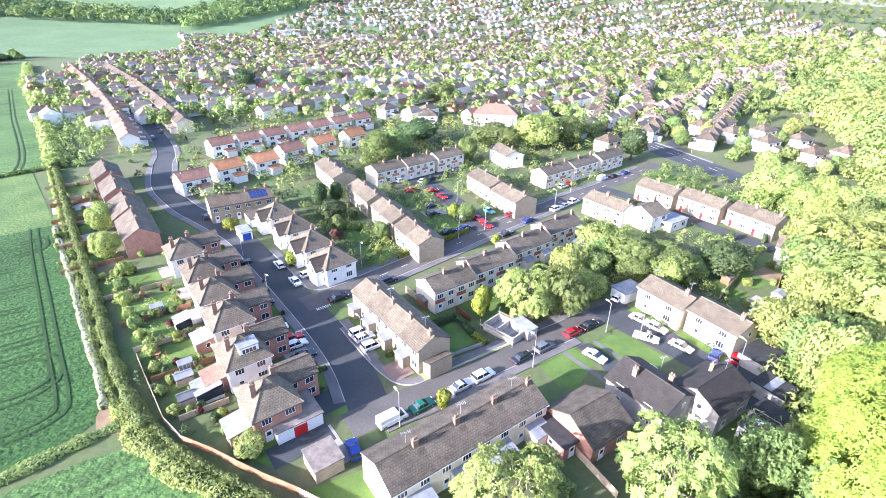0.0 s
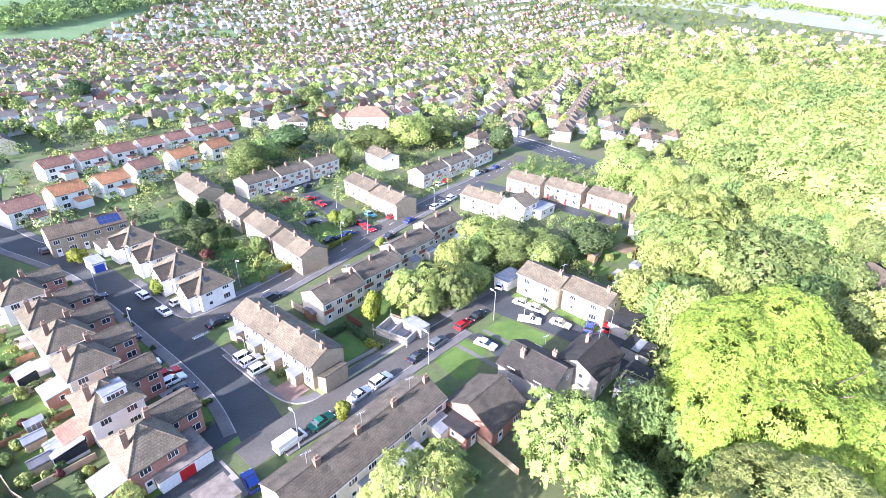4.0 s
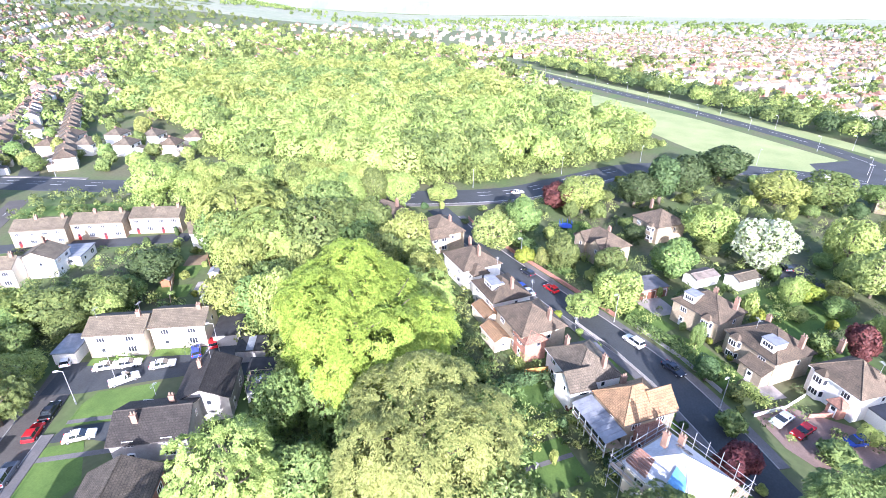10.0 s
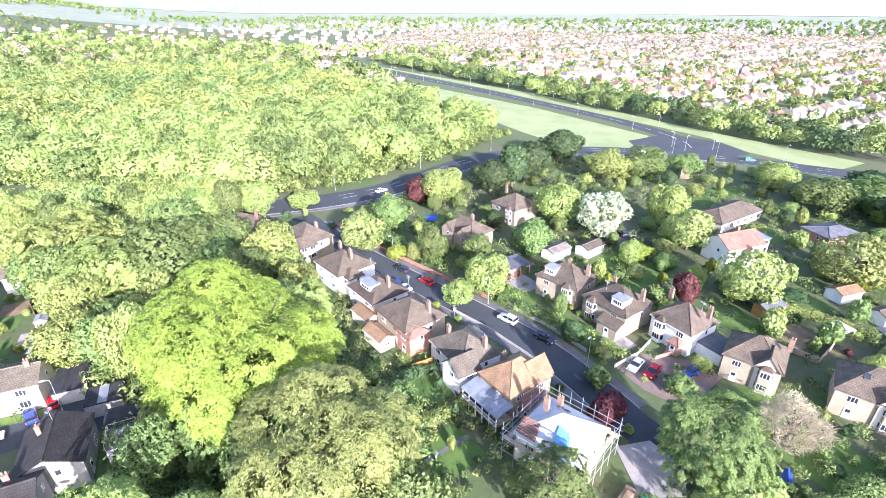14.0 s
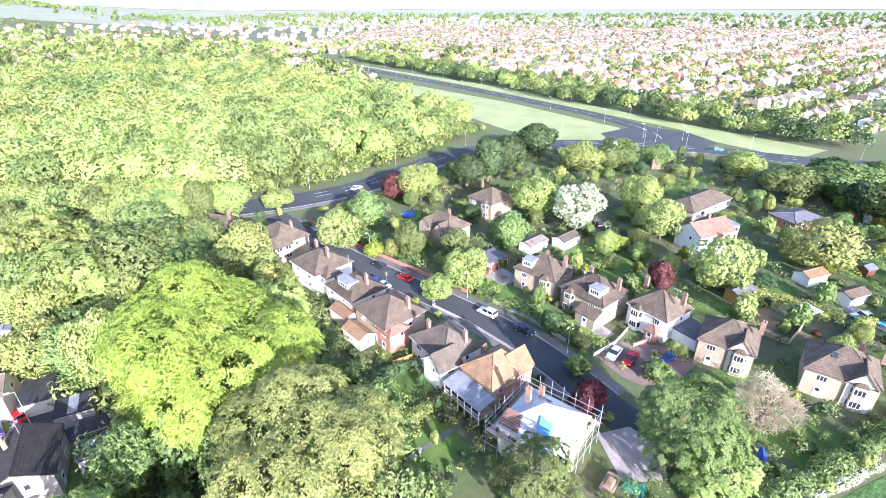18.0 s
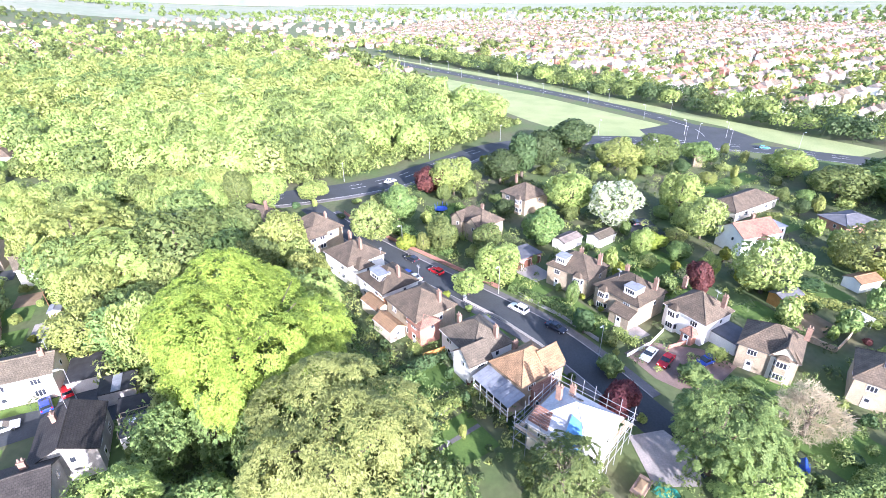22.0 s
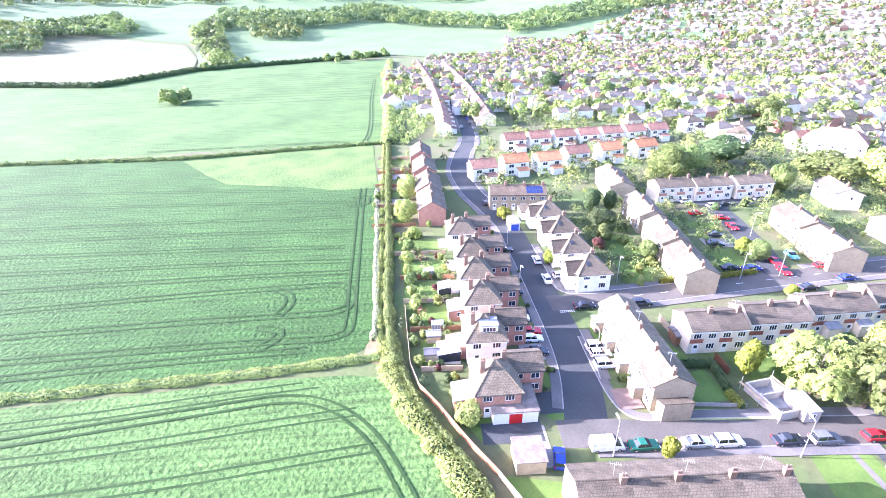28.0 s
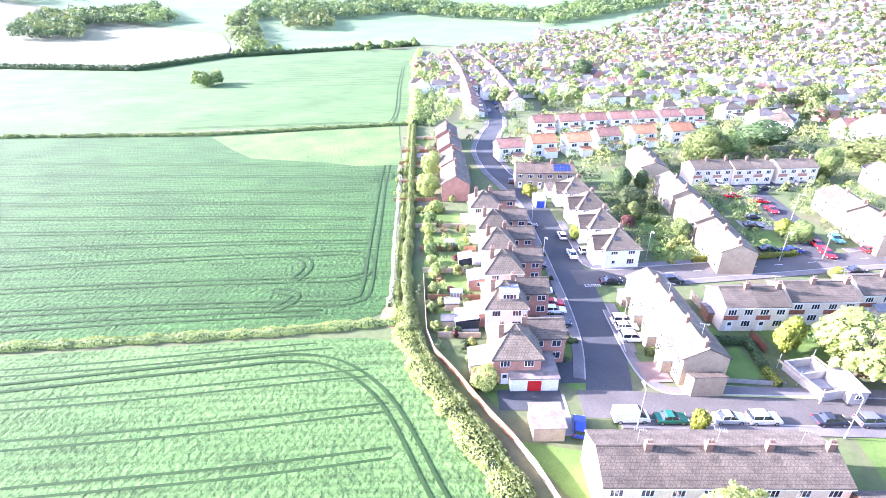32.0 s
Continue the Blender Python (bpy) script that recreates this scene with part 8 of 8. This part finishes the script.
def far_rows(name, label, x0, x1, y0, y1, ang, row_gap, gap, seed, fill=.9, bend=0.0):
    g, r = Geo(), random.Random(seed)
    c, s = math.cos(radians(ang)), math.sin(radians(ang))
    R = math.hypot(x1 - x0, y1 - y0) / 2
    mx, my = (x0 + x1) / 2, (y0 + y1) / 2
    v = -R
    while v < R:
        u = -R
        flip = r.random() * 6
        roof_row = r.choice((2, 4, 2, 3, 4, 6, 6, 6))
        while u < R:
            w = v + bend * math.sin(u * .012 + flip)
            x, y = mx + c * u - s * w, my + s * u + c * w
            u += gap * r.uniform(.85, 1.3)
            if not (x0 < x < x1 and y0 < y < y1) or r.random() > fill or any(inside(x, y, q) for q in NO_BUILD):
                continue
            L, W, e, h = r.uniform(7, 10), r.uniform(6.5, 8), r.uniform(4.4, 5.4), r.uniform(1.9, 2.8)
            t = radians(ang + r.uniform(-4, 4) + (90 if r.random() < .12 else 0))
            ct, st = math.cos(t), math.sin(t)
            zz = rise(x, y)
            P = lambda a, b, z: (x + ct * a - st * b, y + st * a + ct * b, z + zz)
            wl, rf = r.choice((0, 0, 1, 1, 0, 8, 7)), roof_row if r.random() < .6 else r.choice((2, 4, 4, 6, 6, 3))
            l, b = L / 2, W / 2
            g.solid([P(-l, -b, 0), P(l, -b, 0), P(l, b, 0), P(-l, b, 0)], [P(-l, -b, e), P(l, -b, e), P(l, b, e), P(-l, b, e)], wl)
            k = l * (.45 if r.random() < .5 else 1.0)
            g.face([P(-l - .3, -b - .3, e - .1), P(l + .3, -b - .3, e - .1), P(k, 0, e + h), P(-k, 0, e + h)], rf)
            g.face([P(l + .3, b + .3, e - .1), P(-l - .3, b + .3, e - .1), P(-k, 0, e + h), P(k, 0, e + h)], rf)
            g.face([P(l + .3, -b - .3, e - .1), P(l + .3, b + .3, e - .1), P(k, 0, e + h)], rf if k < l else wl)
            g.face([P(-l - .3, b + .3, e - .1), P(-l - .3, -b - .3, e - .1), P(-k, 0, e + h)], rf if k < l else wl)
            q = r.uniform(-.3, .3) * l
            g.box(P(q, 0, 0)[0] - .4, P(q, 0, 0)[0] + .4, P(q, 0, 0)[1] - .3, P(q, 0, 0)[1] + .3, e + h - .5 + zz, e + h + 1.1 + zz, 7)
        v += row_gap
    tagged(put(name, g.mesh(name, far_mats)), label, "houses", kind="stuff")
far_rows("far_houses", "rows of small pale houses with red and brown roofs", -420, 90, 225, 700, 52, 27, 10.5, 71, .93, 6)
far_rows("far_houses", "distant rows of suburban houses among trees", -330, 560, 480, 1300, 40, 34, 12, 72, .8, 14)
far_rows("far_houses", "curving streets of pale houses on the far slope", 90, 700, 290, 900, 60, 34, 12, 73, .72, 16)
far_rows("far_houses", "wide town of red-roofed terraces in the valley", 280, 1300, -900, 330, 134, 33, 10, 74, .88, 5)
far_rows("far_houses", "distant town, haze put into its pale roofs", 700, 2000, -1500, 900, 100, 60, 22, 75, .6, 10)

def far_trees(name, label, boxes, n, mat, seed, hmax=9, size=1.3, per=46):
    r = np.random.default_rng(seed)
    P, U = [], []
    for (x0, x1, y0, y1) in boxes:
        for _ in range(n):
            x, y = r.uniform(x0, x1), r.uniform(y0, y1)
            if any(inside(x, y, q) for q in NO_BUILD[1:]):
                continue
            h = r.uniform(.45, 1) * hmax
            k = int(per * (.5 + h / hmax))
            u = r.normal(0, 1, (k, 3))
            u /= np.linalg.norm(u, axis=1, keepdims=True)
            u[:, 2] = np.abs(u[:, 2]) * 1.2 - .2
            P.append(np.array([x, y, h * .45 + rise(x, y)]) + u * np.array([h * .48, h * .48, h * .55]) * r.uniform(.7, 1.08, (k, 1)))
            U.append(u)
    me = cards(name, np.concatenate(P), np.concatenate(U), size, M[mat], r)
    tagged(put(name, me), label, "trees", kind="stuff")
TOWN = [(-420, 100, 235, 700), (90, 620, 280, 800)]
far_trees("far_trees", "green garden trees between the town houses", TOWN, 1700, "leaf", 81, 8.5, .85, 60)
far_trees("far_trees", "lime-green garden trees between the town houses", TOWN, 1100, "leaf_lime", 82, 8.5, .85, 60)
far_trees("far_trees", "dark trees in distant gardens", [(-330, 700, 480, 1400)], 600, "leaf_dark", 83, 10, 1.8, 30)
far_trees("far_trees", "green trees across the distant suburb", [(-330, 900, 480, 1500)], 1900, "leaf", 84, 11, 1.6, 34)
far_trees("far_trees", "green trees across the valley town", [(270, 1300, -900, 330)], 4200, "leaf", 85, 8.5, 1.3, 26)
far_trees("far_trees", "lime-green trees lining the valley streets", [(270, 720, -520, 120)], 1200, "leaf_lime", 91, 8, 1.1, 34)
far_trees("far_trees", "lime-green trees beyond the woodland", [(290, 760, 120, 800)], 800, "leaf_lime", 86, 13, 1.8, 40)
far_trees("far_trees", "tall green trees on the wooded slope", [(300, 700, 60, 640)], 420, "leaf", 87, 14, 1.8, 44)
NO_BUILD = [[(0, 0), (0, 1), (1, 0)]] * 2
HILL_WOODS = ([(-884, 179), (-1026, 258), (-962, 275), (-792, 221), (-820, 164)], [(-1019, 286), (-1042, 425), (-880, 387), (-896, 253)], [(-820, 435), (-899, 528), (-547, 328), (-526, 297)], [(-978, 590), (-848, 664), (-842, 877), (-505, 863), (-459, 786), (-730, 728), (-726, 614), (-830, 485)],
              [(-820, 544), (-766, 598), (-654, 508), (-710, 473)], [(-1147, 247), (-1274, 389), (-1088, 620), (-906, 944), (-600, 1150), (-640, 1260), (-1100, 1000), (-1500, 500), (-1300, 100)], [(-514, 878), (-422, 1096), (-340, 1027), (-432, 759)], [(-420, 1100), (-300, 1400), (300, 1500), (320, 1400), (-200, 1280), (-330, 1040)])
for k, poly in enumerate(HILL_WOODS):
    spots = spaced(poly, 13, 400 + k, 330)
    for mat, share in (("leaf", 0), ("leaf_dark", 1)):
        for ob in canopy("hill_wood", ("green", "dark green")[share] + " belt of woodland across the far fields", [q for i, q in enumerate(spots) if i % 2 == share], mat, 420 + k, 11, 17, 7, 10, 1.7, 90):
            co = np.empty(3 * len(ob.data.vertices))
            ob.data.vertices.foreach_get("co", co)
            co = co.reshape(-1, 3)
            co[:, 2] += [rise(x, y) for x, y in co[:, :2]]
            ob.data.vertices.foreach_set("co", co.ravel())
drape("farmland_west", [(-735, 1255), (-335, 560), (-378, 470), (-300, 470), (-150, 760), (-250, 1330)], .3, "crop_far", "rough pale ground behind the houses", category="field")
far_trees("far_woods", "far belts of green woodland towards the horizon", [(-700, 1600, 1300, 1900), (1200, 2400, -1700, 1200)], 1100, "leaf", 89, 14, 3.5, 22)
# Sheet whose pale colour carries the haze over the plain.
drape("farmland", [(-900, 1500), (-400, 1280), (700, 1250), (1300, 700), (1350, -900), (800, -1600), (3000, -3000), (4250, 0), (3000, 3050), (-600, 4250)], .2, "hazed_plain", "farmland beyond the town, haze painted into its colour", category="field")
# Horizon haze and hills are a painted ring; both its materials glow.
hz = bpy.data.materials.new("glowing_haze")
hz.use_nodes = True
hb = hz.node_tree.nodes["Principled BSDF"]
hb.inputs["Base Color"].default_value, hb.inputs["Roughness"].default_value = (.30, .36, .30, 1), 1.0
hills = material("glowing_wooded_hills", (.085, .115, .080), (.15, .18, .11), .006, 1.0, fine=.04)
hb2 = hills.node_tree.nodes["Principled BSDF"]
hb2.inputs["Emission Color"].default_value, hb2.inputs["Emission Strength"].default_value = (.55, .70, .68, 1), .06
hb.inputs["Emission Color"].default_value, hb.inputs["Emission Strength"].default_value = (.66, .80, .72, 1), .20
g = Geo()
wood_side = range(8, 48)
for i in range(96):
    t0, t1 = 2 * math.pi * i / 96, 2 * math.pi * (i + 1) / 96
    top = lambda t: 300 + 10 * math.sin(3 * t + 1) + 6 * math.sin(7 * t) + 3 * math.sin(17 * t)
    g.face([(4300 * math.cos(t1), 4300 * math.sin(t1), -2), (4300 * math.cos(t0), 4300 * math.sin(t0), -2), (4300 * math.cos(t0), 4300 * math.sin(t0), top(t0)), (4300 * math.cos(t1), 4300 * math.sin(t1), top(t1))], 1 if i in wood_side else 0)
tagged(put("backdrop", g.mesh("backdrop", [hz, hills])), "glowing ring painted as far haze and low hills", "backdrop", kind="structure")
far_trees("far_trees", "field trees and hedgerow trees far off", [(-520, -505, 270, 330), (-470, -440, 380, 490), (-355, -342, 160, 175)], 14, "leaf", 90, 10, 1.5, 60)
